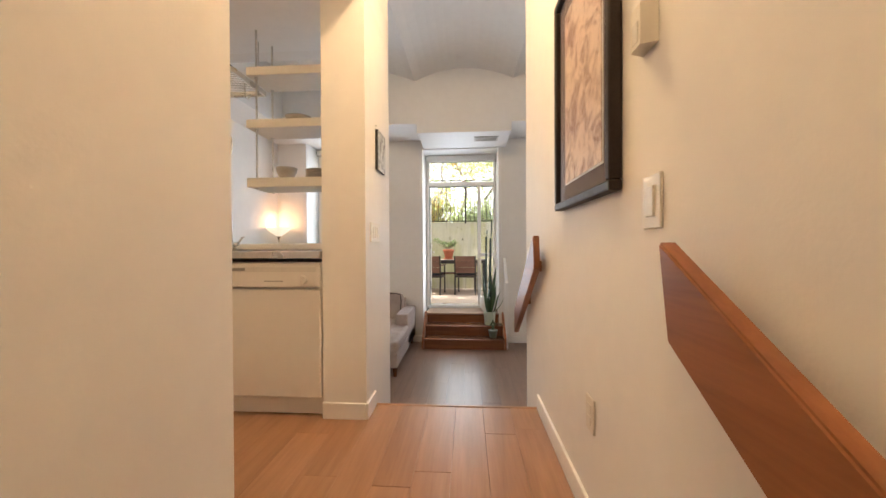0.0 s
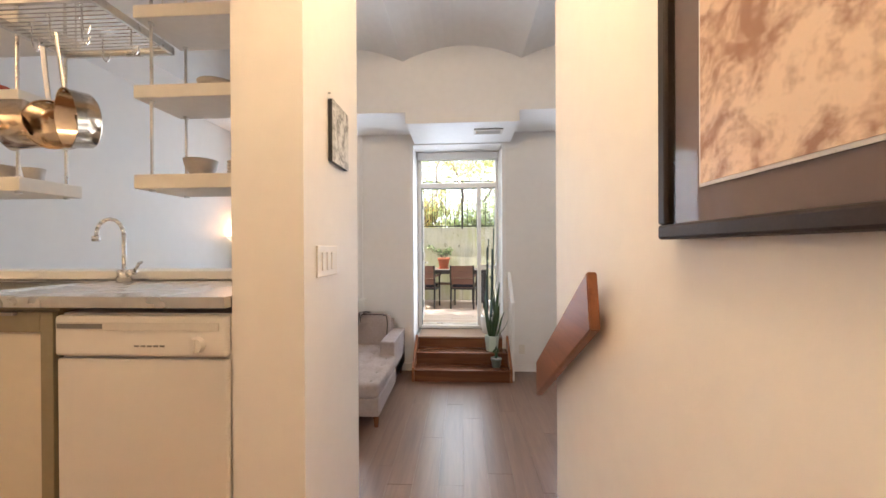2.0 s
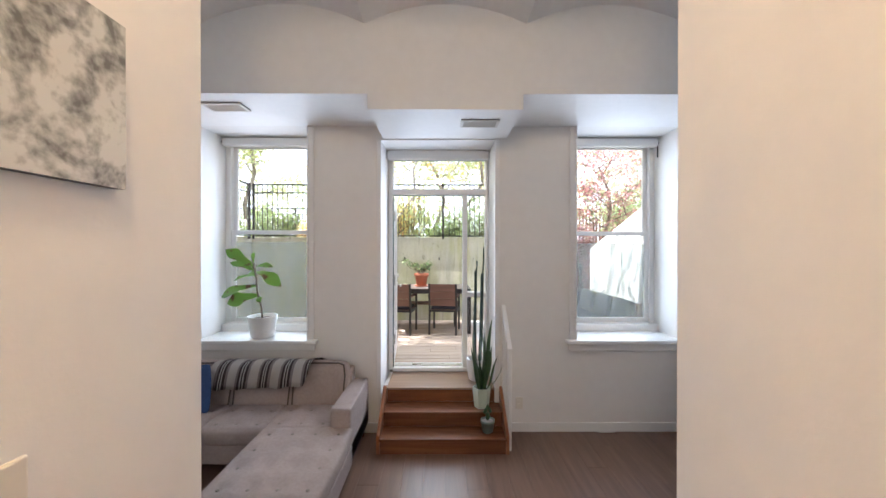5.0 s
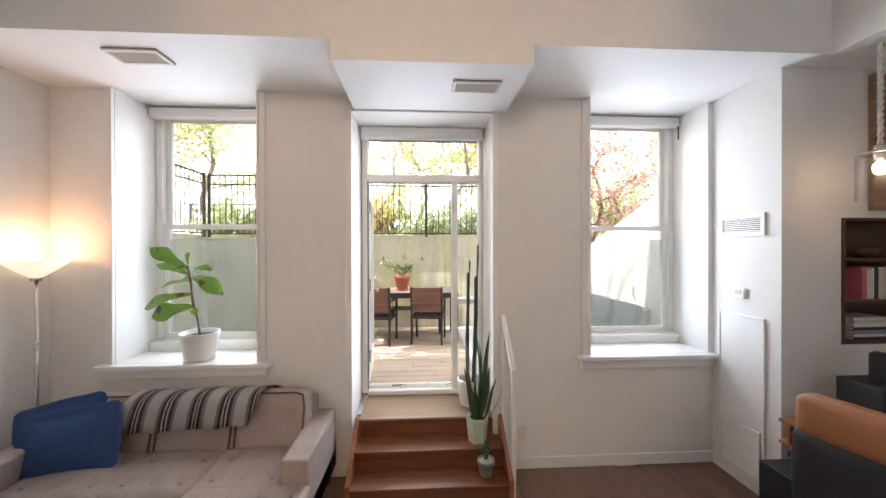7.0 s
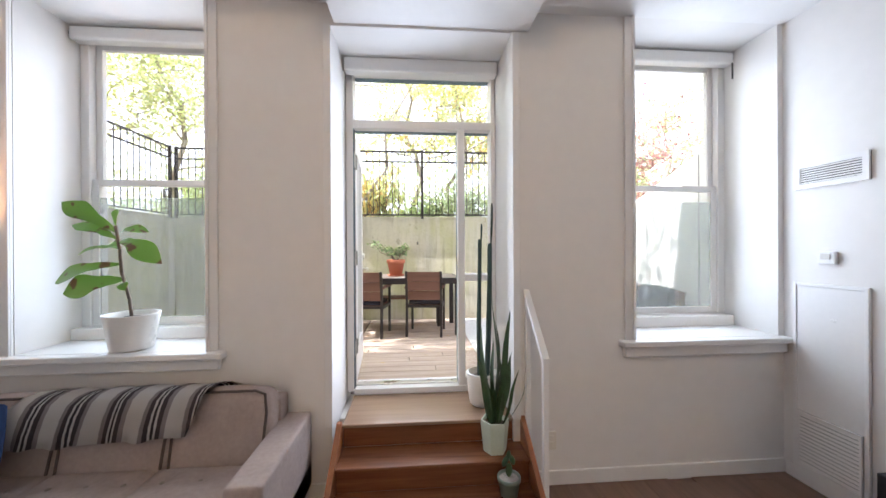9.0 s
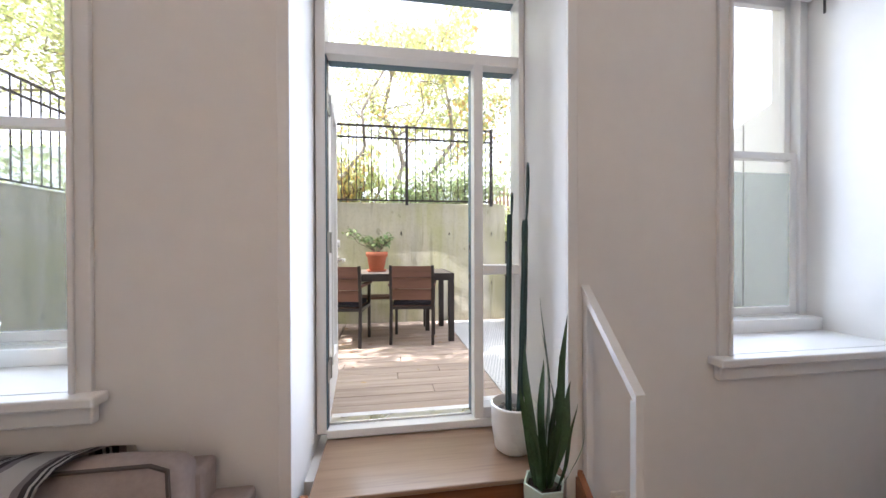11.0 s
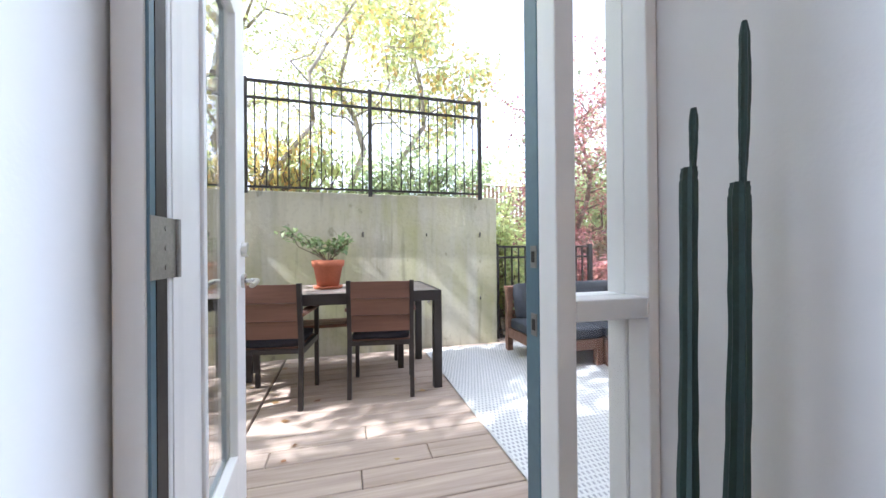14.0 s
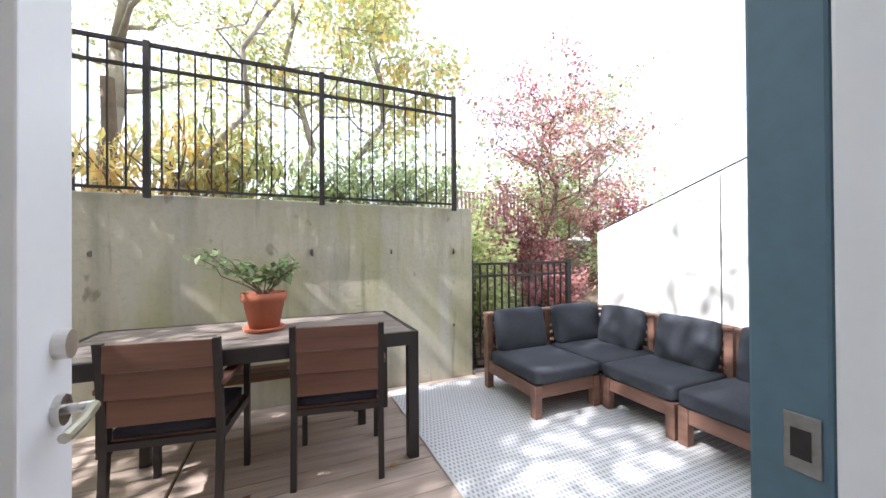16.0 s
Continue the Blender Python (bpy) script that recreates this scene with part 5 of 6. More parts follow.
bm = B(); lathe(bm, [(0.03, 1.865), (0.095, 1.855), (0.10, 1.84), (0.10, 1.585), (0.096, 1.585), (0.096, 1.835), (0.03, 1.858)], 28, (px, py)); p = part("shade", bm, CLEAR, pd, "clear glass jar shade", smooth=True); p.visible_shadow = False
bm = B(); bmesh.ops.create_uvsphere(bm, u_segments=16, v_segments=12, radius=0.032, matrix=Matrix.Translation((px, py, 1.775)) @ Matrix.Diagonal((1, 1, 1.3, 1))); part("bulb", bm, glow("lit_bulb", (1.0, 0.74, 0.42), 4.0), pd, "lit round bulb", smooth=True)
ground_at(pd, (px, py, 1.585))
spot("pendant_light", (px, py - 0.01, 1.70), 0.2, (1.0, 0.55, 0.30), 0.09)

# ---- kitchen ----
dw = thing("dishwasher", label="white built-in dishwasher with a round dial", category="dishwasher")
bm = B(); box(bm, -1.405, -0.806, 1.93, 2.47, 0.10, 0.865); part("body", bm, ENAMEL, dw)
bm = B(); box(bm, -1.403, -0.808, 1.905, 1.93, 0.115, 0.715, 0.008, 3); part("door", bm, ENAMEL, dw)
bm = B(); box(bm, -1.403, -0.808, 1.898, 1.93, 0.725, 0.860, 0.010, 3); pn = part("control_panel", bm, ENAMEL, dw)
bm = B(); box(bm, -1.39, -0.83, 1.8955, 1.899, 0.812, 0.838, 0.001); part("handle_recess", bm, VENT, pn, "grey handle strip")
bm = B(); box(bm, -1.39, -1.23, 1.8945, 1.896, 0.818, 0.834); part("badge_strip", bm, GREYM, pn)
bm = B(); rod(bm, (-0.90, 1.897, 0.768), (-0.90, 1.880, 0.768), 0.026, 0.023, 24); box(bm, -0.9035, -0.8965, 1.872, 1.882, 0.746, 0.790, 0.001); part("dial", bm, ENAMEL, pn)
bm = B()
for k in range(5): box(bm, -1.12 + k * 0.022, -1.104 + k * 0.022, 1.8965, 1.8985, 0.758, 0.764)
part("lettering", bm, GREYM, pn)
bm = B(); box(bm, -1.40, -0.81, 1.96, 1.98, 0.005, 0.10); part("kick_plate", bm, ENAMEL, dw)
ground_at(dw, (-1.1, 2.2, 0.0))
def cabinet(x0, x1, doors, drawers, label):
    c = thing("base_cabinet", label=label, category="cabinet", group="kitchen base cabinets")
    bm = B(); box(bm, x0, x1, 1.93, 2.47, 0.10, 0.885); part("body", bm, OLIVE, c)
    bm = B(); box(bm, x0, x1, 1.97, 2.0, 0.0, 0.10); part("kick_plate", bm, OLIVE, c)
    w = (x1 - x0) / max(doors, 1)
    for k in range(doors):
        a, b = x0 + w * k + 0.002, x0 + w * (k + 1) - 0.002
        bm = B()
        for q in ((a, a + 0.046, 0.10, 0.87), (b - 0.046, b, 0.10, 0.87), (a + 0.046, b - 0.046, 0.10, 0.175), (a + 0.046, b - 0.046, 0.80, 0.87)):
            box(bm, q[0], q[1], 1.91, 1.929, q[2], q[3], 0.002)
        d = part("door", bm, OLIVE, c)
        bm = B(); box(bm, a + 0.046, b - 0.046, 1.918, 1.928, 0.175, 0.80); part("panel", bm, CREAM, d, "cream inset panel")
        bm = B(); box(bm, a + w / 2 - 0.03, a + w / 2 + 0.03, 1.895, 1.911, 0.858, 0.870, 0.002) if k else box(bm, b - 0.04, b + 0.0, 1.895, 1.911, 0.855, 0.870, 0.002); part("handle", bm, GREYM, d)
    zs = [0.10, 0.32, 0.50, 0.68, 0.87]
    for k in range(drawers):
        a, b = x0 + 0.002, x1 - 0.002
        bm = B()
        for q in ((a, a + 0.046, zs[k], zs[k + 1] - 0.004), (b - 0.046, b, zs[k], zs[k + 1] - 0.004), (a + 0.046, b - 0.046, zs[k], zs[k] + 0.045), (a + 0.046, b - 0.046, zs[k + 1] - 0.049, zs[k + 1] - 0.004)):
            box(bm, q[0], q[1], 1.91, 1.929, q[2], q[3], 0.002)
        d = part("drawer", bm, OLIVE, c)
        bm = B(); box(bm, a + 0.046, b - 0.046, 1.918, 1.928, zs[k] + 0.045, zs[k + 1] - 0.049); part("panel", bm, CREAM, d, "cream inset panel")
    return ground_at(c, ((x0 + x1) / 2, 2.2, 0))
cabinet(-2.065, -1.42, 2, 0, "olive-beige sink cabinet with two cream-panelled doors")
cabinet(-2.62, -2.067, 0, 4, "olive-beige drawer unit with cream panels")
cabinet(-3.38, -2.622, 2, 0, "olive-beige corner cabinet with cream-panelled doors")
ct = thing("countertop", label="stainless steel kitchen worktop with an inset sink", category="countertop")
for a in ((-3.39, -2.25, 1.885, 2.468), (-1.75, -0.802, 1.885, 2.468), (-2.25, -1.75, 1.885, 2.0), (-2.25, -1.75, 2.36, 2.468)):
    bm = B(); box(bm, *a, 0.889, 0.925); part("top", bm, COUNTER, ct)
bm = B()
for a in ((-2.255, -1.745, 1.995, 2.005, 0.75, 0.931), (-2.255, -1.745, 2.355, 2.365, 0.75, 0.931), (-2.255, -2.245, 2.005, 2.355, 0.75, 0.931), (-1.755, -1.745, 2.005, 2.355, 0.75, 0.931), (-2.255, -1.745, 1.995, 2.365, 0.74, 0.75)):
    box(bm, *a)
part("sink_basin", bm, CHROME, ct)
ground_at(ct, (-2.0, 2.2, 0.889))
fc = thing("faucet", label="chrome gooseneck kitchen faucet with a side lever", category="faucet")
gx, gy = -1.655, 2.40
bm = B(); rod(bm, (gx, gy, 0.925), (gx, gy, 0.985), 0.03, 0.026, 18); part("base", bm, CHROME, fc, smooth=True)
pts = [(gx, gy, 0.98), (gx, gy, 1.15)] + [(gx - 0.048 + 0.048 * math.cos(a), gy - 0.02 * (1 - math.cos(a)), 1.15 + 0.075 * math.sin(a)) for a in [math.pi * k / 8 for k in range(1, 8)]] + [(gx - 0.098, gy - 0.04, 1.135)]
bm = B(); tube(bm, pts, 0.009, 12); rod(bm, (gx - 0.098, gy - 0.04, 1.145), (gx - 0.10, gy - 0.04, 1.12), 0.016, n=12); part("spout", bm, CHROME, fc, smooth=True)
bm = B(); rod(bm, (gx + 0.02, gy, 0.965), (gx + 0.05, gy, 0.975), 0.016, n=12); tube(bm, [(gx + 0.05, gy, 0.975), (gx + 0.085, gy - 0.01, 1.015), (gx + 0.10, gy - 0.012, 1.02)], 0.007, 8); part("lever", bm, CHROME, fc, smooth=True)
ground_at(fc, (gx, gy, 0.925))
def hanging_shelves(x0, x1, ends, label):
    for k, (z0, z1) in enumerate(((1.335, 1.395), (1.715, 1.77), (2.05, 2.105))):
        s = thing("hanging_shelf", label=label, category="shelf", group="hanging kitchen shelves")
        bm = B(); box(bm, x0, x1, 2.20, 2.455, z0, z1, 0.004); part("board", bm, SHELF, s)
        up = (1.715, 2.05, 2.358)[k]
        for x in ends:
            for y in (2.235, 2.425):
                bm = B(); rod(bm, (x, y, z1 - 0.004), (x, y, up), 0.0065); part("rod", bm, STEEL, s)
                bm = B(); rod(bm, (x, y, z0 - 0.008), (x, y, z0 + 0.001), 0.012); part("nut", bm, STEEL, s)
        ground_at(s, ((x0 + x1) / 2, 2.33, z0))
hanging_shelves(-1.41, -0.803, (-1.36, -0.85), "white shelf board hung from steel rods")
hanging_shelves(-3.05, -1.925, (-1.975, -2.95), "long white shelf board hung from steel rods")
def bowl(name, x, y, z, r, h, m, label, foot=0.5, group="dishes on the hanging shelves"):
    bm = B(); lathe(bm, [(r * foot, z), (r * foot, z + 0.006), (r * 0.86, z + h * 0.5), (r, z + h), (r * 0.95, z + h), (r * 0.8, z + h * 0.5), (r * foot * 0.9, z + 0.014), (0, z + 0.012)], 24, (x, y))
    return solo(name, bm, m, label, "dish", group, smooth=True)
bowl("bowl", -1.20, 2.31, 1.396, 0.068, 0.08, STONE, "grey stoneware bowl on the lowest shelf")
for k in range(4): bowl("plate", -0.98, 2.32, 1.396 + k * 0.014, 0.09, 0.02, STONE, "stoneware plate in a stack", 0.6)
bowl("serving_dish", -1.12, 2.32, 1.771, 0.085, 0.045, STONE, "shallow stoneware dish on the middle shelf")
for x, y in ((-2.13, 2.30), (-2.06, 2.36), (-2.23, 2.36)): bowl("cup", x, y, 1.396, 0.04, 0.07, STONE, "plain stoneware cup on the lowest shelf", 0.8)
for x, y in ((-2.31, 2.30), (-2.21, 2.33)): bowl("red_mug", x, y, 1.771, 0.046, 0.075, REDG, "glossy red mug on the middle shelf", 0.8)
for x, y in ((-2.25, 2.28), (-2.33, 2.34), (-2.42, 2.28), (-2.52, 2.35)):
    bowl("drinking_glass", x, y, 1.771, 0.034, 0.11, CLEAR, "clear drinking glass on a hanging shelf", 0.8)
    bowl("drinking_glass", x - 0.07, y, 1.396, 0.034, 0.12, CLEAR, "clear drinking glass on a hanging shelf", 0.8)
bowl("platter", -2.18, 2.32, 2.106, 0.15, 0.03, STONE, "dark platter on the top shelf", 0.6)
pr = thing("pot_rack", label="hanging steel pot rack with wire grid and hooks", category="pot rack")
RX0, RX1, RY0, RY1, RZ = -1.905, -1.375, 2.0, 2.375, 1.985
for a in ((RX0, RX1, RY0, RY0 + 0.014), (RX0, RX1, RY1 - 0.014, RY1), (RX0, RX0 + 0.014, RY0, RY1), (RX1 - 0.014, RX1, RY0, RY1)):
    bm = B(); box(bm, *a, RZ, RZ + 0.035, 0.002); part("frame", bm, STEEL, pr)
for k in range(1, 16):
    y = RY0 + (RY1 - RY0) * k / 16
    bm = B(); rod(bm, (RX0 + 0.01, y, RZ + 0.01), (RX1 - 0.01, y, RZ + 0.01), 0.0028, n=6); part("wire", bm, CHROME, pr)
for x, y in ((RX0 + 0.05, RY0 + 0.007), (RX1 - 0.05, RY0 + 0.007), (RX0 + 0.05, RY1 - 0.007), (RX1 - 0.05, RY1 - 0.007)):
    bm = B(); rod(bm, (x, y, RZ + 0.03), (x, y, 2.36), 0.003, n=6); part("hanger", bm, STEEL, pr)
def hook(x, y, z, ln=0.10):
    bm = B(); tube(bm, [(x - 0.012, y, z + 0.005), (x - 0.006, y, z + 0.016), (x + 0.004, y, z + 0.012), (x + 0.004, y, z - ln * 0.6), (x + 0.010, y, z - ln * 0.9), (x + 0.024, y, z - ln), (x + 0.034, y, z - ln * 0.85), (x + 0.036, y, z - ln * 0.7)], 0.0035, 6)
    part("hook", bm, CHROME, pr)
for x, y in ((-1.80, 2.15), (-1.66, 2.10), (-1.55, 2.12), (-1.47, 2.05), (-1.42, 2.2), (-1.60, 2.25)): hook(x, y, RZ + 0.012)
ground_at(pr, (-1.64, 2.19, RZ))
# steel colour carries a warm tint for the lamplight the pans reflect
PANSTEEL = mat("warm_tinted_pan_steel", (0.66, 0.53, 0.39), 0.16, metal=1.0, vary=0.12, scale=9)
def saucepan(x, y, z, r, d, turn, tilt, label):
    """Hung by its handle: the handle runs up along z, the bowl's axis lies level."""
    s = thing("saucepan", label=label, category="saucepan", group="pans on the pot rack")
    bm = B(); lathe(bm, [(0, 0), (r * 0.9, 0), (r * 0.97, 0.008), (r, d), (r + 0.004, d), (r * 0.95, d - 0.002), (r * 0.9, 0.012), (0, 0.01)], 28)
    bmesh.ops.transform(bm, matrix=Matrix.Translation((0, 0, -0.20 - r)) @ Matrix.Rotation(radians(90), 4, "X"), verts=bm.verts)
    part("pan", bm, PANSTEEL, s, smooth=True)
    bm = B(); box(bm, -0.009, 0.009, -d + 0.004, -d + 0.012, -0.21, 0.004, 0.003); part("handle", bm, CHROME, s)
    s.matrix_basis = pose(x, y, z, tilt, 0, turn)
    return s
saucepan(-1.85, 2.13, 1.895, 0.098, 0.095, -60, 12, "polished steel saucepan hung by its handle")
saucepan(-1.69, 2.15, 1.88, 0.092, 0.08, 20, 8, "steel saucepan hanging behind the others")
saucepan(-1.52, 2.09, 1.895, 0.108, 0.075, -25, 6, "wide steel pan hung by its handle")

# ---- unseen ceiling lights of hall and kitchen ----
# warm lamps out of view; ring and diffuser are invented to house them
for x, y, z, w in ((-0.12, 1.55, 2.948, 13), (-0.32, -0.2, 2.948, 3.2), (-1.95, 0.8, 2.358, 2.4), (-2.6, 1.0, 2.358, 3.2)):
    cl = thing("ceiling_light", (x, y, z), "unseen warm ceiling light in an invented round flush fixture", "lamp", "flush ceiling lights")
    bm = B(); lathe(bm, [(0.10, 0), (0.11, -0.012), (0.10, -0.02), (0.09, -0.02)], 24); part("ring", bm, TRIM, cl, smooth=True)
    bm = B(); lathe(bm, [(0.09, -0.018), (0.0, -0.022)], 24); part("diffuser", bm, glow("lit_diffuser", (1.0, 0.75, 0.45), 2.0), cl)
    spot("unseen_ceiling_bulb", (x, y, z - 0.09), w, WARM, 0.07)

# ---- garden furniture ----
BROWNWOOD = wood("brown_polywood", (0.115, 0.052, 0.034), (0.21, 0.10, 0.066), "X", rough=0.6, spread=0.15)
GREYTOP = wood("grey_brown_tabletop", (0.16, 0.13, 0.11), (0.30, 0.25, 0.215), "X", rough=0.55, spread=0.2)
DARKMETAL = mat("dark_brown_metal", (0.035, 0.028, 0.026), 0.45, metal=0.2, vary=0.15)
NAVY = mat("dark_seat_pad", (0.025, 0.022, 0.030), 0.95, vary=0.15, bump=0.3, bscale=200)
CHAR = mat("charcoal_outdoor_fabric", (0.060, 0.064, 0.075), 0.95, vary=0.18, scale=6, bump=0.4, bscale=260, spec=0.2)
ACACIA = wood("acacia_wood", (0.15, 0.072, 0.046), (0.31, 0.175, 0.125), "X", rough=0.6, spread=0.2)
TERRA = mat("terracotta", (0.44, 0.145, 0.075), 0.85, vary=0.14, scale=9, bump=0.15, bscale=60)
D = DECKZ

tb = thing("garden_table", label="dark garden dining table with a grey-brown slatted top", category="table")
tx0, tx1, ty0, ty1 = -1.33, 0.42, 7.66, 8.46
n = 8
for k in range(n):
    a, b = ty0 + 0.03 + (ty1 - ty0 - 0.06) * k / n, ty0 + 0.03 + (ty1 - ty0 - 0.06) * (k + 1) / n - 0.004
    bm = B(); box(bm, tx0 + 0.03, tx1 - 0.03, a, b, 0.628, 0.652, 0.002); part("slat", bm, GREYTOP, tb)
for a in ((tx0, tx1, ty0, ty0 + 0.03), (tx0, tx1, ty1 - 0.03, ty1), (tx0, tx0 + 0.03, ty0 + 0.03, ty1 - 0.03), (tx1 - 0.03, tx1, ty0 + 0.03, ty1 - 0.03)):
    bm = B(); box(bm, *a, 0.575, 0.653, 0.003); part("apron", bm, DARKMETAL, tb)
for x in (tx0, tx1 - 0.062):
    for y in (ty0, ty1 - 0.062):
        bm = B(); box(bm, x, x + 0.062, y, y + 0.062, D, 0.576, 0.003); part("leg", bm, DARKMETAL, tb)
ground_at(tb, (-0.45, 8.06, D))

def chair_parts(c):
    """Facing +y, the back's foot at the origin."""
    for x in (-0.235, 0.205):
        bm = B(); prism(bm, [(-0.03, 0.0), (0.0, 0.0), (0.03, 0.42), (-0.02, 0.835), (-0.048, 0.835), (0.0, 0.42)], "X", x, x + 0.03); part("leg", bm, DARKMETAL, c)
        bm = B(); box(bm, x, x + 0.03, 0.42, 0.45, 0, 0.62, 0.002); part("leg", bm, DARKMETAL, c)
        bm = B(); box(bm, x - 0.014, x + 0.044, -0.02, 0.47, 0.615, 0.64, 0.006); part("armrest", bm, BROWNWOOD, c)
        bm = B(); box(bm, x + 0.002, x + 0.028, 0.0, 0.43, 0.36, 0.40); part("side_rail", bm, DARKMETAL, c)
    for z0, z1, y in ((0.47, 0.585, 0.0), (0.59, 0.705, -0.016), (0.71, 0.828, -0.032)):
        bm = B(); box(bm, -0.206, 0.206, y - 0.008, y + 0.010, z0, z1, 0.003); part("back_slat", bm, BROWNWOOD, c)
    bm = B(); box(bm, -0.206, 0.206, -0.006, 0.018, 0.37, 0.40); part("back_rail", bm, DARKMETAL, c)
    for k in range(5):
        bm = B(); box(bm, -0.205, 0.205, 0.02 + 0.083 * k, 0.095 + 0.083 * k, 0.392, 0.408, 0.002); part("seat_slat", bm, BROWNWOOD, c)
    bm = B(); cushion(bm, -0.20, 0.20, 0.015, 0.43, 0.408, 0.455, 0.008, 8); part("seat_pad", bm, NAVY, c, "dark tied seat pad", smooth=True)
gc = thing("garden_chair", (0, 0, 0), "brown slatted garden armchair with a dark pad", "chair", "chairs at the garden table")
chair_parts(gc)
gc.matrix_basis = pose(-0.044, 7.615, D, 0, 0, -9)
copy_thing(gc, pose(-0.79, 7.595, D, 0, 0, -9))

bn = thing("garden_bench", label="dark slatted bench behind the garden table", category="bench")
for k in range(3): bm = B(); box(bm, -1.1, 0.25, 8.18 + 0.10 * k, 8.27 + 0.10 * k, 0.31, 0.335, 0.002); part("seat_slat", bm, BROWNWOOD, bn)
for x in (-1.06, 0.16):
    for y in (8.19, 8.42): bm = B(); box(bm, x, x + 0.05, y, y + 0.04, D, 0.31, 0.002); part("leg", bm, DARKMETAL, bn)
ground_at(bn, (-0.4, 8.3, D))

# ---- potted shrub on the table ----
def leaves(name, pts, size, material, parent, rnd, droop=0.3, slim=0.42):
    """Many small pointed leaves, each a folded diamond, round the given points."""
    v, f = [], []
    for p in pts:
        a, e = rnd.random() * 6.283, (rnd.random() - 0.5) * 2.0 - droop
        d = Vector((math.cos(a) * math.cos(e), math.sin(a) * math.cos(e), math.sin(e)))
        s = d.cross(Vector((rnd.random() - 0.5, rnd.random() - 0.5, 1))).normalized()
        L = size * (0.6 + 0.8 * rnd.random())
        w = L * slim
        p = Vector(p)
        i = len(v)
        up = s.cross(d) * w * 0.25
        v += [p, p + d * L * 0.45 + s * w + up, p + d * L, p + d * L * 0.45 - s * w + up]
        f += [(i, i + 1, i + 2), (i, i + 2, i + 3)]
    me = bpy.data.meshes.new(name); me.from_pydata([tuple(q) for q in v], [], f); me.materials.append(material)
    ob = new(name, me); ob.parent = parent
    return ob
def branch(bm, p0, p1, r0, r1, rnd, wob=0.06, n=5, sides=7):
    """A crooked tapering limb; returns its points."""
    p0, p1 = Vector(p0), Vector(p1)
    pts = [p0]
    for k in range(1, n + 1):
        u = k / n
        L = (p1 - p0).length * wob
        pts.append(p0.lerp(p1, u) + (Vector((rnd.gauss(0, L), rnd.gauss(0, L), rnd.gauss(0, L * 0.5))) if k < n else Vector()))
    for k in range(n):
        rod(bm, pts[k], pts[k + 1] + (pts[k + 1] - pts[k]) * 0.02, r0 + (r1 - r0) * k / n, r0 + (r1 - r0) * (k + 1) / n, sides)
    return pts

ps = thing("potted_shrub", label="leafy shrub in a terracotta pot on the garden table", category="potted plant")
ux, uy, uz = -0.42, 8.08, 0.653
bm = B(); lathe(bm, [(0.105, uz), (0.118, uz + 0.022), (0.11, uz + 0.022), (0.0, uz + 0.012)], 26, (ux, uy)); part("saucer", bm, TERRA, ps, smooth=True)
bm = B(); lathe(bm, [(0.082, uz + 0.012), (0.113, uz + 0.175), (0.124, uz + 0.178), (0.129, uz + 0.228), (0.118, uz + 0.228), (0.108, uz + 0.185), (0.0, uz + 0.185)], 28, (ux, uy)); part("pot", bm, TERRA, ps, "terracotta pot with a rim", smooth=True)
bm = B(); lathe(bm, [(0.110, uz + 0.20), (0, uz + 0.205)], 20, (ux, uy)); part("soil", bm, SOIL, ps)
rnd = random.Random(21)
bm = B(); pts = []
for dx, dy, dz, nl in ((-0.30, -0.05, 0.26, 34), (-0.18, 0.03, 0.20, 26), (-0.07, -0.03, 0.17, 30), (0.0, 0.04, 0.16, 30), (0.08, -0.02, 0.18, 30), (0.15, 0.0, 0.15, 30), (0.12, 0.08, 0.12, 20), (-0.10, 0.08, 0.13, 20), (0.17, -0.04, 0.19, 12), (-0.36, -0.04, 0.235, 10)):
    q = branch(bm, (ux, uy, uz + 0.20), (ux + dx, uy + dy, uz + 0.22 + dz), 0.005, 0.002, rnd, 0.05, 4, 5)
    for k in range(nl):
        p = q[-1].lerp(q[2], rnd.random() ** 1.5)
        pts.append(p + Vector((rnd.gauss(0, 0.018), rnd.gauss(0, 0.018), rnd.gauss(0, 0.015))))
part("stem", bm, BARK, ps)
leaves("foliage", pts, 0.055, leafy("shrub_leaf", (0.27, 0.35, 0.16), 0.35), ps, rnd, 0.0, 0.3)
ground_at(ps, (ux, uy, uz))

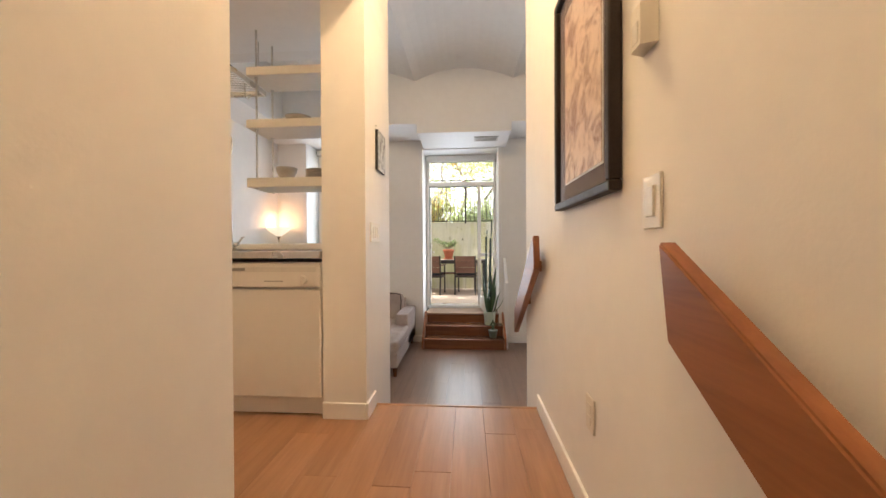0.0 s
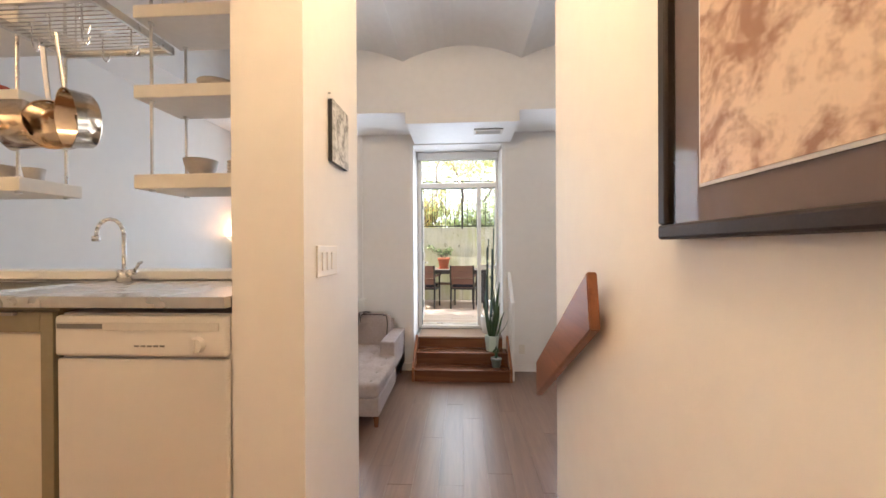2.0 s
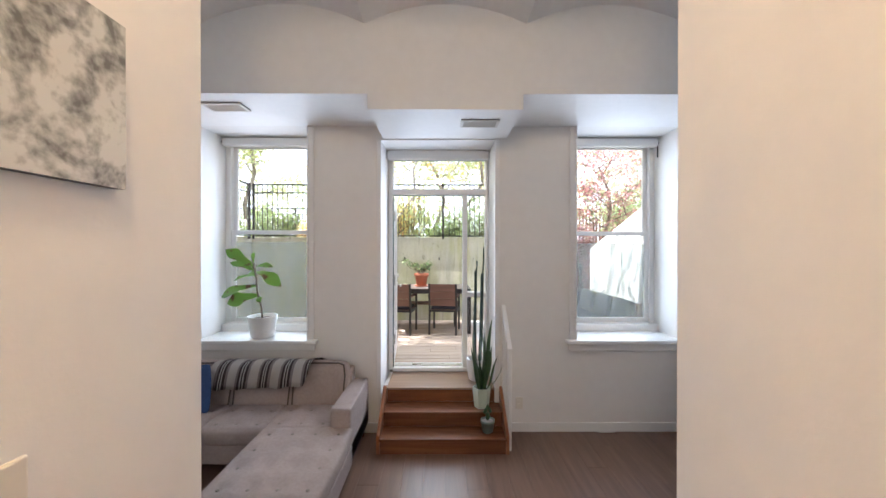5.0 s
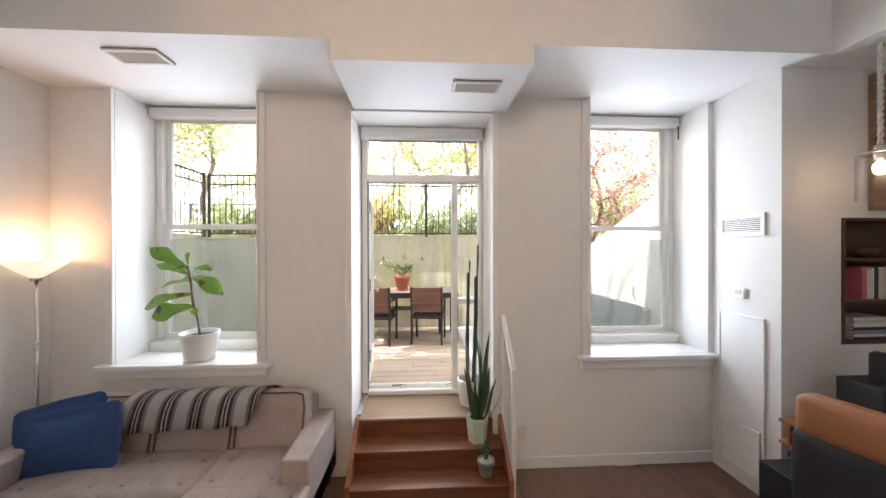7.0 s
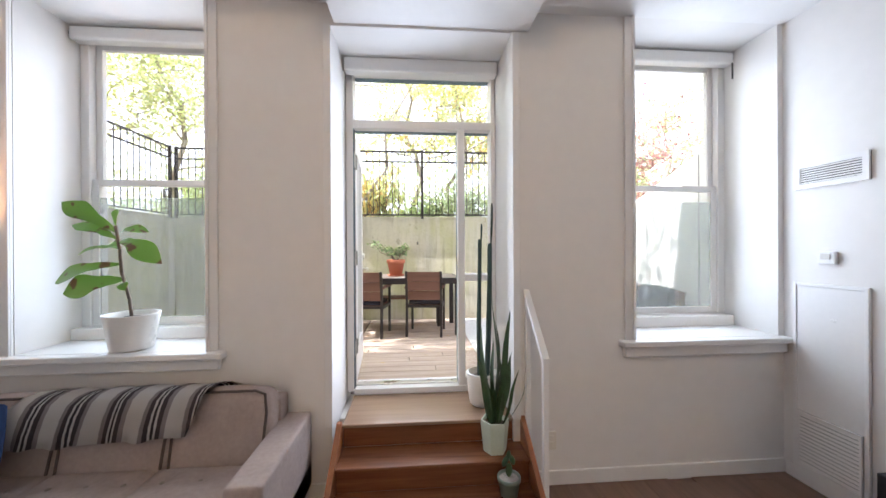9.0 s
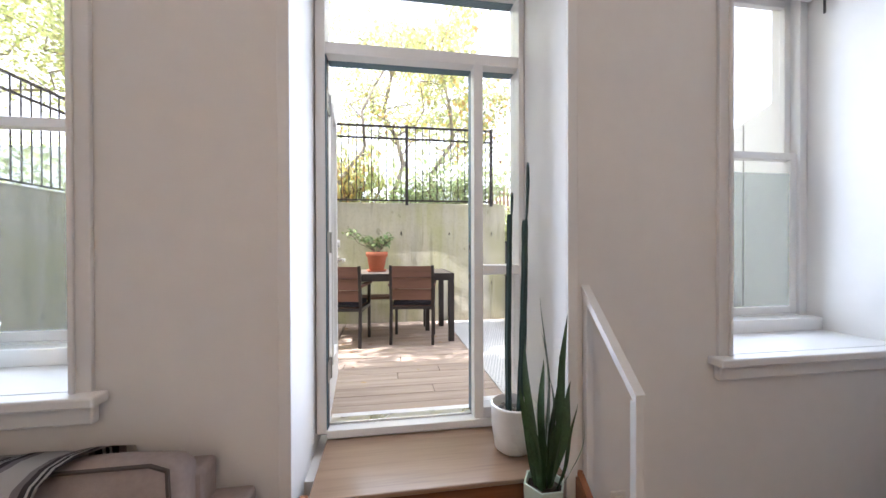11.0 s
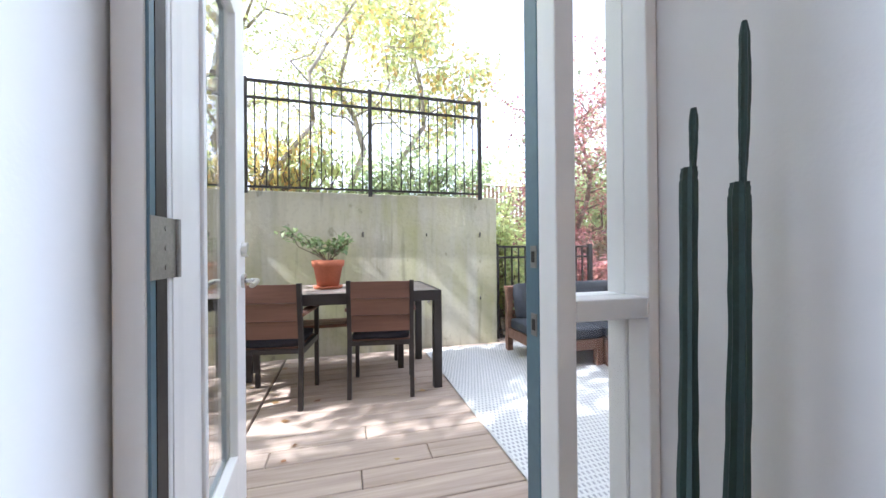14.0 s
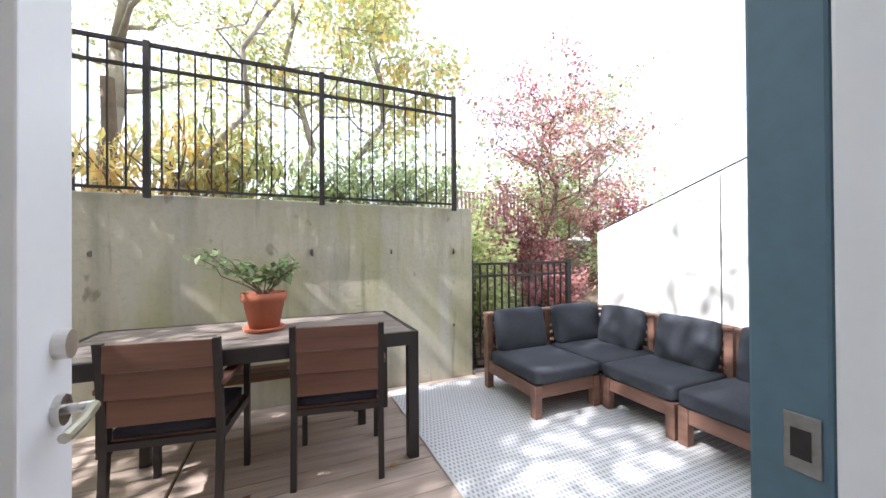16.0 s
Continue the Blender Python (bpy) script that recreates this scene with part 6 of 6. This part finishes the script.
# ---- outdoor rug ----
def rug_mat():
    m = bpy.data.materials.new("woven_outdoor_rug"); m.use_nodes = True
    nn, l = m.node_tree.nodes, m.node_tree.links
    b = nn["Principled BSDF"]; b.inputs["Roughness"].default_value = 0.9
    co, mp, br = nn.new("ShaderNodeTexCoord"), nn.new("ShaderNodeMapping"), nn.new("ShaderNodeTexBrick")
    mp.inputs["Rotation"].default_value = (0, 0, radians(0))
    br.offset, br.squash = 0.5, 1.0
    br.inputs["Color1"].default_value, br.inputs["Color2"].default_value, br.inputs["Mortar"].default_value = (0.33, 0.33, 0.335, 1), (0.40, 0.395, 0.395, 1), (0.66, 0.65, 0.63, 1)
    br.inputs["Scale"].default_value, br.inputs["Brick Width"].default_value, br.inputs["Row Height"].default_value = 1.0, 0.026, 0.036
    br.inputs["Mortar Size"].default_value, br.inputs["Mortar Smooth"].default_value = 0.0095, 0.5
    l.new(co.outputs["Object"], mp.inputs[0]); l.new(mp.outputs[0], br.inputs["Vector"]); l.new(br.outputs["Color"], b.inputs["Base Color"])
    bp = nn.new("ShaderNodeBump"); bp.inputs["Strength"].default_value, bp.inputs["Distance"].default_value = 0.6, 0.004
    l.new(br.outputs["Fac"], bp.inputs["Height"]); l.new(bp.outputs[0], b.inputs["Normal"])
    return m
rg = thing("outdoor_rug", label="grey and white woven outdoor rug on the deck", category="rug")
bm = B(); box(bm, 0.512, 3.0, 6.25, 8.66, D, D + 0.008, 0.002); part("weave", bm, rug_mat(), rg)
bm = B()
for a in ((0.497, 0.512, 6.235, 8.675), (3.0, 3.015, 6.235, 8.675), (0.512, 3.0, 6.235, 6.25), (0.512, 3.0, 8.66, 8.675)): box(bm, *a, D, D + 0.010, 0.002)
part("binding", bm, mat("rug_binding", (0.58, 0.57, 0.55), 0.9), rg)
ground_at(rg, (1.7, 7.4, D))

# ---- outdoor sectional: four modules ----
def lounge(name, at, turn, w, d, label, corner=False):
    """A module facing -y, centred, its back at +y."""
    s = thing(name, at, label, "outdoor sofa", "modules of the outdoor sectional", turn)
    for x in (-w / 2, w / 2 - 0.06):
        for y in (-d / 2, d / 2 - 0.06):
            bm = B(); box(bm, x, x + 0.06, y, y + 0.06, 0, 0.235 if y < 0 else 0.63, 0.004); part("leg", bm, ACACIA, s)
    for a in ((-w / 2 + 0.06, w / 2 - 0.06, -d / 2 + 0.008, -d / 2 + 0.032), (-w / 2 + 0.06, w / 2 - 0.06, d / 2 - 0.032, d / 2 - 0.008), (-w / 2 + 0.008, -w / 2 + 0.032, -d / 2 + 0.06, d / 2 - 0.06), (w / 2 - 0.032, w / 2 - 0.008, -d / 2 + 0.06, d / 2 - 0.06)):
        bm = B(); box(bm, *a, 0.14, 0.235, 0.003); part("seat_rail", bm, ACACIA, s)
    for k in range(6):
        y = -d / 2 + 0.05 + (d - 0.14) * k / 5
        bm = B(); box(bm, -w / 2 + 0.03, w / 2 - 0.03, y, y + 0.05, 0.215, 0.233, 0.002); part("seat_slat", bm, ACACIA, s)
    for k in range(5):
        z = 0.30 + 0.068 * k
        bm = B(); box(bm, -w / 2 + 0.06, w / 2 - 0.06, d / 2 - 0.045, d / 2 - 0.025, z, z + 0.04, 0.002); part("back_slat", bm, ACACIA, s)
    bm = B(); box(bm, -w / 2 - 0.003, w / 2 + 0.003, d / 2 - 0.075, d / 2 + 0.015, 0.63, 0.655, 0.005); part("top_rail", bm, ACACIA, s)
    if corner:
        for k in range(5):
            z = 0.30 + 0.068 * k
            bm = B(); box(bm, w / 2 - 0.045, w / 2 - 0.025, -d / 2 + 0.06, d / 2 - 0.06, z, z + 0.04, 0.002); part("back_slat", bm, ACACIA, s)
        bm = B(); box(bm, w / 2 - 0.06, w / 2, -d / 2, -d / 2 + 0.06, 0.235, 0.63, 0.003); part("post", bm, ACACIA, s)
        bm = B(); box(bm, w / 2 - 0.075, w / 2 + 0.01, -d / 2 - 0.003, d / 2 - 0.08, 0.63, 0.655, 0.005); part("top_rail", bm, ACACIA, s)
    bm = B(); cushion(bm, -w / 2 + 0.004, w / 2 - 0.004, -d / 2 - 0.015, d / 2 - 0.10, 0.236, 0.345, 0.008, 10); part("seat_cushion", bm, CHAR, s, "charcoal seat cushion", smooth=True)
    bm = B(); cushion(bm, -w / 2 + 0.065, w / 2 - 0.065, -0.055, 0.055, 0, 0.345, 0.016, 10)
    for v in bm.verts: v.co.z += 0.03 * (abs(v.co.x) / (w / 2)) ** 3 * (1 if v.co.z > 0.17 else -0.3)
    bmesh.ops.transform(bm, matrix=Matrix.Translation((0, d / 2 - 0.155, 0.335)) @ Matrix.Rotation(radians(-12), 4, "X"), verts=bm.verts)
    part("back_cushion", bm, CHAR, s, "charcoal back cushion", smooth=True)
    if corner:
        bm = B(); cushion(bm, -0.055, 0.055, -d / 2 + 0.06, d / 2 - 0.24, 0, 0.345, 0.016, 10)
        bmesh.ops.transform(bm, matrix=Matrix.Translation((w / 2 - 0.155, 0, 0.335)) @ Matrix.Rotation(radians(12), 4, "Y"), verts=bm.verts)
        part("back_cushion", bm, CHAR, s, "charcoal back cushion", smooth=True)
    return s
R_ = D + 0.010
lounge("outdoor_sofa_module", (1.62, 8.09, R_), 0, 0.61, 0.72, "acacia sofa module with charcoal cushions by the gate")
lounge("outdoor_sofa_corner", (2.27, 8.09, R_), 0, 0.66, 0.72, "acacia corner module with charcoal cushions", True)
lounge("outdoor_sofa_module", (2.27, 7.43, R_), -90, 0.56, 0.68, "acacia sofa module along the white side wall")
lounge("outdoor_sofa_module", (2.27, 6.83, R_), -90, 0.60, 0.68, "acacia sofa module with charcoal cushions beside the house")

# ---- side wall, gate, slab ----
SIDEW = mat("white_rendered_wall", (0.80, 0.79, 0.76), 0.8, vary=0.05, scale=2, bump=0.15, bscale=50)
bm = B(); prism(bm, [(5.9, D - 0.2), (8.50, D - 0.2), (8.50, 1.31), (5.9, 2.20)], "X", 2.74, 2.95)
sw = setting("side_wall", bm, SIDEW, "white rendered stair wall with a sloping top", "wall")
for y in (7.32, 6.5):
    bm = B(); box(bm, 2.7375, 2.741, y - 0.006, y + 0.006, D, 1.31 + (8.5 - y) * 0.342 - 0.02); o = part("joint", bm, GREYM, sw)
hr = thing("wall_rail", label="thin dark metal rail along the sloping wall top", category="railing")
bm = B(); tube(bm, [(2.80, 8.46, 1.35), (2.80, 5.95, 2.21)], 0.012, 8); part("bar", bm, IRON, hr)
for y in (8.3, 7.6, 6.9, 6.2): bm = B(); rod(bm, (2.80, y, 1.31 + (8.5 - y) * 0.342 - 0.01), (2.80, y, 1.36 + (8.46 - y) * 0.342), 0.008); part("bracket", bm, IRON, hr)
ground_at(hr, (2.80, 7.2, 1.31))
gt = thing("garden_gate", label="low black iron picket gate beside the concrete wall", category="gate")
for x in (1.43, 2.72): bm = B(); box(bm, x - 0.025, x + 0.025, 8.90, 8.95, D - 0.03, 1.02, 0.003); part("post", bm, IRON, gt)
for z in (0.0, 0.86, 0.985): bm = B(); box(bm, 1.455, 2.695, 8.912, 8.938, z - 0.012, z + 0.012, 0.002); part("rail", bm, IRON, gt)
me = None
for k in range(1, 14):
    if me is None: bm = B(); box(bm, -0.0075, 0.0075, -0.0075, 0.0075, 0.0, 0.985); me = mesh_of("picket", bm, IRON)
    o = new("picket", me); o.parent = gt; o.location = (1.455 + 1.24 * k / 14, 8.925, 0)
bm = B(); box(bm, 2.30, 2.36, 8.89, 8.96, 0.40, 0.52, 0.004); part("latch", bm, IRON, gt)
ground_at(gt, (2.07, 8.925, D - 0.03))
bm = B(); box(bm, -0.9, 0.9, 5.905, 6.075, DECKZ - 0.1, DECKZ + 0.012, 0.005)
setting("door_slab", bm, mat("grey_stone_slab", (0.33, 0.32, 0.31), 0.8, vary=0.15, scale=5, bump=0.2, bscale=40), "grey stone sill slab outside the garden door", "slab")

# ---- trees and shrubs ----
YG = leafy("yellow_green_leaf", (0.66, 0.70, 0.36), 0.65, 0.3)
PALE = leafy("pale_green_leaf", (0.52, 0.60, 0.31), 0.65, 0.35)
ORANGE = leafy("orange_leaf", (0.84, 0.66, 0.28), 0.7, 0.3)
GREEN = leafy("shrub_green_leaf", (0.42, 0.49, 0.27), 0.7, 0.4)
RED = leafy("red_maple_leaf", (0.50, 0.25, 0.23), 0.6, 0.5)
BARKL = mat("pale_grey_bark", (0.36, 0.32, 0.275), 0.9, vary=0.3, scale=9, bump=0.5, bscale=35)

def tree(label, base, top, r, limbs, crown_n, size, material, seed, spread, sub=4, droop=0.3, extra=None, hang=0.0, bark=None, loose=None, low=0.30):
    """A trunk with limbs and twigs; leaves cluster round the twigs, with gaps."""
    t = thing("tree", base, label, "tree")
    rnd = random.Random(seed)
    bm = B()
    top = Vector(top) - Vector(base)
    tr = branch(bm, (0, 0, -0.15), top, r, r * 0.35, rnd, 0.035, 7, 9)
    twigs = []
    for k in range(limbs):
        u = low + (0.98 - low) * (k + 0.5) / limbs
        i = min(6, int(u * 7))
        s = tr[i].lerp(tr[i + 1], u * 7 - i)
        a = k * 2.4 + rnd.random()
        ln = spread * (0.55 + 0.6 * rnd.random()) * (1.15 - 0.5 * u)
        e = s + Vector((math.cos(a) * ln, math.sin(a) * ln, ln * (0.35 + 0.5 * rnd.random())))
        q = branch(bm, s, e, r * 0.34 * (1.2 - u * 0.6), r * 0.07, rnd, 0.07, 5, 6)
        for j in range(sub):
            s2 = q[2 + j % 4]
            a2, l2 = rnd.random() * 6.28, ln * (0.3 + 0.35 * rnd.random())
            e2 = s2 + Vector((math.cos(a2) * l2, math.sin(a2) * l2, l2 * (rnd.random() * 0.9 - 0.15)))
            twigs.append(branch(bm, s2, e2, r * 0.07, r * 0.02, rnd, 0.08, 3, 4))
        twigs.append(q[2:])
    part("trunk", bm, bark or BARKL, t, smooth=True)
    pts = []
    for k in range(crown_n):
        q = twigs[int(rnd.random() * len(twigs))]
        i = int(rnd.random() * (len(q) - 1))
        sp_ = loose or 0.07 + spread * 0.055
        pts.append(q[i].lerp(q[i + 1], rnd.random()) + Vector((rnd.gauss(0, sp_), rnd.gauss(0, sp_), rnd.gauss(0, sp_ * 0.8) - hang * rnd.random())))
    m2, share = extra or (material, 0)
    cut = int(len(pts) * (1 - share))
    leaves("crown", pts[:cut], size, material, t, rnd, droop)
    if share:
        leaves("turned_leaves", pts[cut:], size * 1.15, m2, t, rnd, droop + 0.3)
    return t
G = 1.42
tree("grey-barked tree with thin yellow-green autumn leaves", (-2.27, 10.6, G), (-2.0, 10.7, 6.2), 0.095, 13, 12000, 0.05, YG, 31, 2.0, 10, extra=(ORANGE, 0.02))
tree("slender multi-branched tree with pale yellow leaves", (-0.35, 10.7, G), (-0.15, 10.9, 5.4), 0.055, 13, 7500, 0.046, YG, 32, 1.45, 10, extra=(ORANGE, 0.03))
tree("slender leaning sapling behind the fence", (-1.20, 9.6, G), (-0.05, 9.75, 4.3), 0.034, 7, 700, 0.055, YG, 33, 0.8, 4, extra=(ORANGE, 0.3))
tree("thin tree with golden drooping leaves", (0.75, 10.8, G), (0.9, 10.5, 5.2), 0.05, 12, 6000, 0.07, YG, 34, 1.25, 7, droop=0.8, extra=(ORANGE, 0.25), hang=0.25)
# next tree stands out of view, placed for dappled shade on deck and rug
tree("tall thin-leaved tree out of view, placed to shade the deck", (-5.0, 7.0, 1.4), (-4.5, 6.9, 7.3), 0.11, 17, 8200, 0.095, YG, 35, 2.4, 6)
tree("young branching tree seen through the side window", (-4.5, 9.9, G), (-4.7, 10.2, 5.4), 0.06, 14, 12000, 0.055, YG, 36, 1.7, 9)
tree("red-leaved maple on the slope", (4.1, 10.9, 0.62), (4.35, 10.9, 3.75), 0.06, 18, 8500, 0.06, RED, 37, 1.8, 10, droop=0.2, extra=(GREEN, 0.15), bark=BARK, loose=0.10, low=0.12)
tree("pale-leaved tree above the white wall", (6.6, 12.2, 1.2), (6.6, 12.2, 5.0), 0.08, 11, 4200, 0.065, PALE, 38, 1.7, 6, extra=(RED, 0.15))

tree("leafy tree overhanging the garden's side fence", (-5.9, 9.3, G), (-5.7, 9.2, 5.6), 0.07, 14, 9000, 0.065, YG, 39, 1.9, 8)
bm = B(); rnd = random.Random(3)
branch(bm, (0, 0, -0.15), (0.03, 0.02, 1.5), 0.075, 0.06, rnd, 0.01, 5, 10)
solo("tree_stump", bm, BARK, "sawn-off brown trunk beside the grey tree", "tree stump", at=(-2.02, 10.35, G))

def shrub(label, at, rx, ry, rz, n_leaf, size, material, seed, name="shrub", slim=0.42, droop=0.1):
    t = thing(name, at, label, "shrub")
    rnd = random.Random(seed)
    bm = B(); pts = []
    for k in range(16):
        a, u = rnd.random() * 6.28, rnd.random() ** 0.5
        e = Vector((rx * u * math.cos(a), ry * u * math.sin(a), rz * (0.55 + 0.45 * rnd.random()) * (1.1 - 0.5 * u)))
        q = branch(bm, (e.x * 0.12, e.y * 0.12, -0.1), e, 0.014, 0.004, rnd, 0.07, 4, 5)
        for j in range(n_leaf // 16):
            w = 0.25 + 0.75 * rnd.random()
            i = min(3, int(w * 4))
            pts.append(q[i].lerp(q[i + 1], w * 4 - i) + Vector((rnd.gauss(0, 0.10 * rx + 0.03), rnd.gauss(0, 0.10 * ry + 0.03), rnd.gauss(0, 0.06))))
    part("stem", bm, BARK, t)
    leaves("foliage", pts, size, material, t, rnd, droop, slim)
    return t
shrub("dense green shrub behind the fence", (0.70, 9.85, G), 1.05, 0.5, 1.25, 4800, 0.075, GREEN, 41, slim=0.2)
shrub("loose green shrub behind the fence", (-0.1, 10.2, G), 0.6, 0.5, 0.7, 1600, 0.07, PALE, 42)
shrub("sumac with orange and yellow hanging leaves", (-1.3, 9.65, G), 0.75, 0.35, 1.45, 800, 0.14, ORANGE, 43, "sumac", 0.13, 0.8)
shrub("yellow-green sumac shoots along the fence", (-0.85, 9.8, G), 0.7, 0.35, 1.5, 1100, 0.14, YG, 44, "sumac", 0.13, 0.8)
shrub("yellow-green shrub at the end of the concrete wall", (1.80, 9.60, 0.0), 0.55, 0.45, 2.3, 5200, 0.065, YG, 45)
shrub("spreading red-leaved shrub below the maple", (3.05, 10.7, 0.5), 0.9, 0.6, 2.0, 4600, 0.06, RED, 51)
shrub("red-leaved shrub above the white side wall", (6.3, 11.4, 1.0), 1.2, 0.8, 1.8, 4200, 0.07, RED, 52)
shrub("pale green bush above the white side wall", (5.6, 12.2, 1.2), 1.5, 0.9, 2.4, 6000, 0.075, PALE, 53)
shrub("low red-leaved shrub on the slope", (3.3, 10.0, 0.25), 0.8, 0.6, 0.9, 2400, 0.06, RED, 46)
shrub("low green shrub on the slope", (2.4, 9.9, 0.2), 0.6, 0.5, 0.5, 1500, 0.06, PALE, 47)
shrub("green shrub beyond the white wall", (5.4, 10.4, 0.6), 0.9, 0.8, 1.0, 2600, 0.07, PALE, 48)
shrub("orange-red shrub beyond the second fence", (-3.6, 12.9, G), 1.2, 0.6, 1.2, 2600, 0.08, ORANGE, 50)
shrub("tall green shrub along the garden fence", (-3.9, 9.8, G), 0.8, 0.5, 1.0, 2400, 0.07, PALE, 49)
fence("slatted_fence", 2.5, 8.0, 13.5, 1.45, 2.6, (2.5, 4.3, 6.1, 8.0), 0.11, "weathered brown picket fence far up the slope", material=mat("weathered_fence_wood", (0.30, 0.20, 0.13), 0.85, vary=0.25, scale=8), pick=0.032)
fence("iron_fence", -6.0, -1.6, 11.9, 1.45, 2.45, (-6.0, -4.2, -2.9, -1.6), 0.11, "second iron fence further back in the garden")
rnd = random.Random(77)
for k in range(14):
    a = (1.6 + 2.6 * rnd.random(), 9.5 + 1.6 * rnd.random())
    bm = B(); bmesh.ops.create_icosphere(bm, subdivisions=2, radius=0.09 + 0.12 * rnd.random())
    for v in bm.verts: v.co *= 0.8 + 0.4 * noise.noise(v.co * 6 + Vector((k, 0, 0))); v.co.z *= 0.6
    solo("rock", bm, PEBBLE, "rounded grey rock on the planted slope", "rock", "rocks on the slope", at=(a[0], a[1], slope(*a) + 0.03), smooth=False)
# fallen leaves on deck and bank
rnd = random.Random(5)
pts = [(-2.0 + 4.2 * rnd.random(), 6.2 + 2.5 * rnd.random(), DECKZ + 0.004) for k in range(38)]
fl_ = leaves("fallen_leaves", pts, 0.05, leafy("dry_leaf", (0.30, 0.17, 0.07), 0.2), None, rnd, 0.0)
for v in fl_.data.vertices: v.co.z = DECKZ + 0.003 + 0.006 * rnd.random()
tagged(fl_, "dry brown leaves scattered on the deck", "leaves", kind="stuff")
pts = []
for k in range(5000):
    x, y = -3.5 + 9 * rnd.random(), 9.1 + 4 * rnd.random()
    pts.append((x, y, slope(x, y) + 0.01))
fl_ = leaves("leaf_litter", pts, 0.06, leafy("litter_leaf", (0.30, 0.19, 0.09), 0.2), None, rnd, 0.0)
tagged(fl_, "brown leaf litter over the garden bank", "leaves", kind="stuff")
# distant woodland
pts = []
for k in range(7000):
    x = -16 + 34 * rnd.random(); y = 17 + 5 * rnd.random()
    h = 4.2 + 1.6 * noise.noise(Vector((x * 0.35, 3.1, 0))) + 0.9 * noise.noise(Vector((x * 1.3, 7.1, 0)))
    pts.append((x, y, 1.3 + h * rnd.random() ** 0.8))
wd = leaves("woodland", pts, 0.24, PALE, None, rnd, 0.2)
tagged(wd, "distant pale green and yellow woodland", "trees", kind="stuff")

# ---- concrete wall's tie holes and joints ----
rnd = random.Random(8)
HOLE = mat("tie_hole_stain", (0.13, 0.12, 0.10), 0.9)
for x in (-2.9, -2.2, -1.5, -0.8, -0.12, 0.55, 1.15):
    for z in (0.42, 1.12):
        bm = B(); rod(bm, (x + 0.03 * rnd.random(), 8.777, z), (x + 0.03 * rnd.random(), 8.782, z), 0.018 + 0.016 * rnd.random(), n=9)
        part("tie_hole", bm, HOLE, cw)

# ---- planks ----
def planks(parent, x0, x1, y0, y1, z, w, length, seed, name="plank", axis="Y", thick=0.014, gap=0.0004, material=None, stagger=True):
    """Rows of planks with narrow joints; alike pieces share a mesh."""
    rnd = random.Random(seed)
    cache = {}
    a0, a1, b0, b1 = (x0, x1, y0, y1) if axis == "Y" else (y0, y1, x0, x1)
    n = max(1, round((a1 - a0) / w))
    w = (a1 - a0) / n
    for i in range(n):
        b = b0 - (length * rnd.random() if stagger else 0)
        while b < b1:
            s, e = max(b, b0), min(b + length, b1)
            b += length
            if e - s < 0.05:
                continue
            L = round(e - s, 2)
            if L not in cache:
                bm = B()
                h = L / 2 - gap
                if axis == "Y":
                    box(bm, -w / 2 + gap, w / 2 - gap, -h, h, -thick, 0, 0.0006, 1)
                else:
                    box(bm, -h, h, -w / 2 + gap, w / 2 - gap, -thick, 0, 0.004, 1)
                cache[L] = mesh_of(name, bm, material)
            o = new(name, cache[L])
            o.parent = parent
            c, m = a0 + w * (i + 0.5), (s + e) / 2
            o.location = (c, m, z) if axis == "Y" else (m, c, z + 0.002 * rnd.random())
planks(hall_floor, -0.54, 0.398, 0.0, 2.098, 0.0, 0.165, 1.2, 1, material=LAMINATE)
planks(hall_floor, -2.7, -0.54, 0.75, 2.0, 0.0, 0.165, 1.2, 2, material=LAMINATE)
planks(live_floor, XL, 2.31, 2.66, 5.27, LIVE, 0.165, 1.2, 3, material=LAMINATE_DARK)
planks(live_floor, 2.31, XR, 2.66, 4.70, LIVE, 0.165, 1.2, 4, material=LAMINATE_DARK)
planks(deck, -3.77, 2.73, 6.08, 7.216, DECKZ - 0.002, 0.142, 3.6, 5, name="board", axis="X", thick=0.026, gap=0.002, material=DECK)
planks(deck, -3.77, -0.852, 7.216, 8.775, DECKZ - 0.002, 0.142, 3.0, 8, name="board", axis="X", thick=0.026, gap=0.002, material=DECK, stagger=False)
planks(deck, -0.842, 2.73, 7.216, 8.775, DECKZ - 0.002, 0.142, 3.6, 9, name="board", axis="X", thick=0.026, gap=0.002, material=DECK, stagger=False)
planks(deck, 1.40, 2.73, 8.78, 9.15, DECKZ - 0.002, 0.142, 3.4, 6, name="board", axis="X", thick=0.026, gap=0.002, material=DECK)
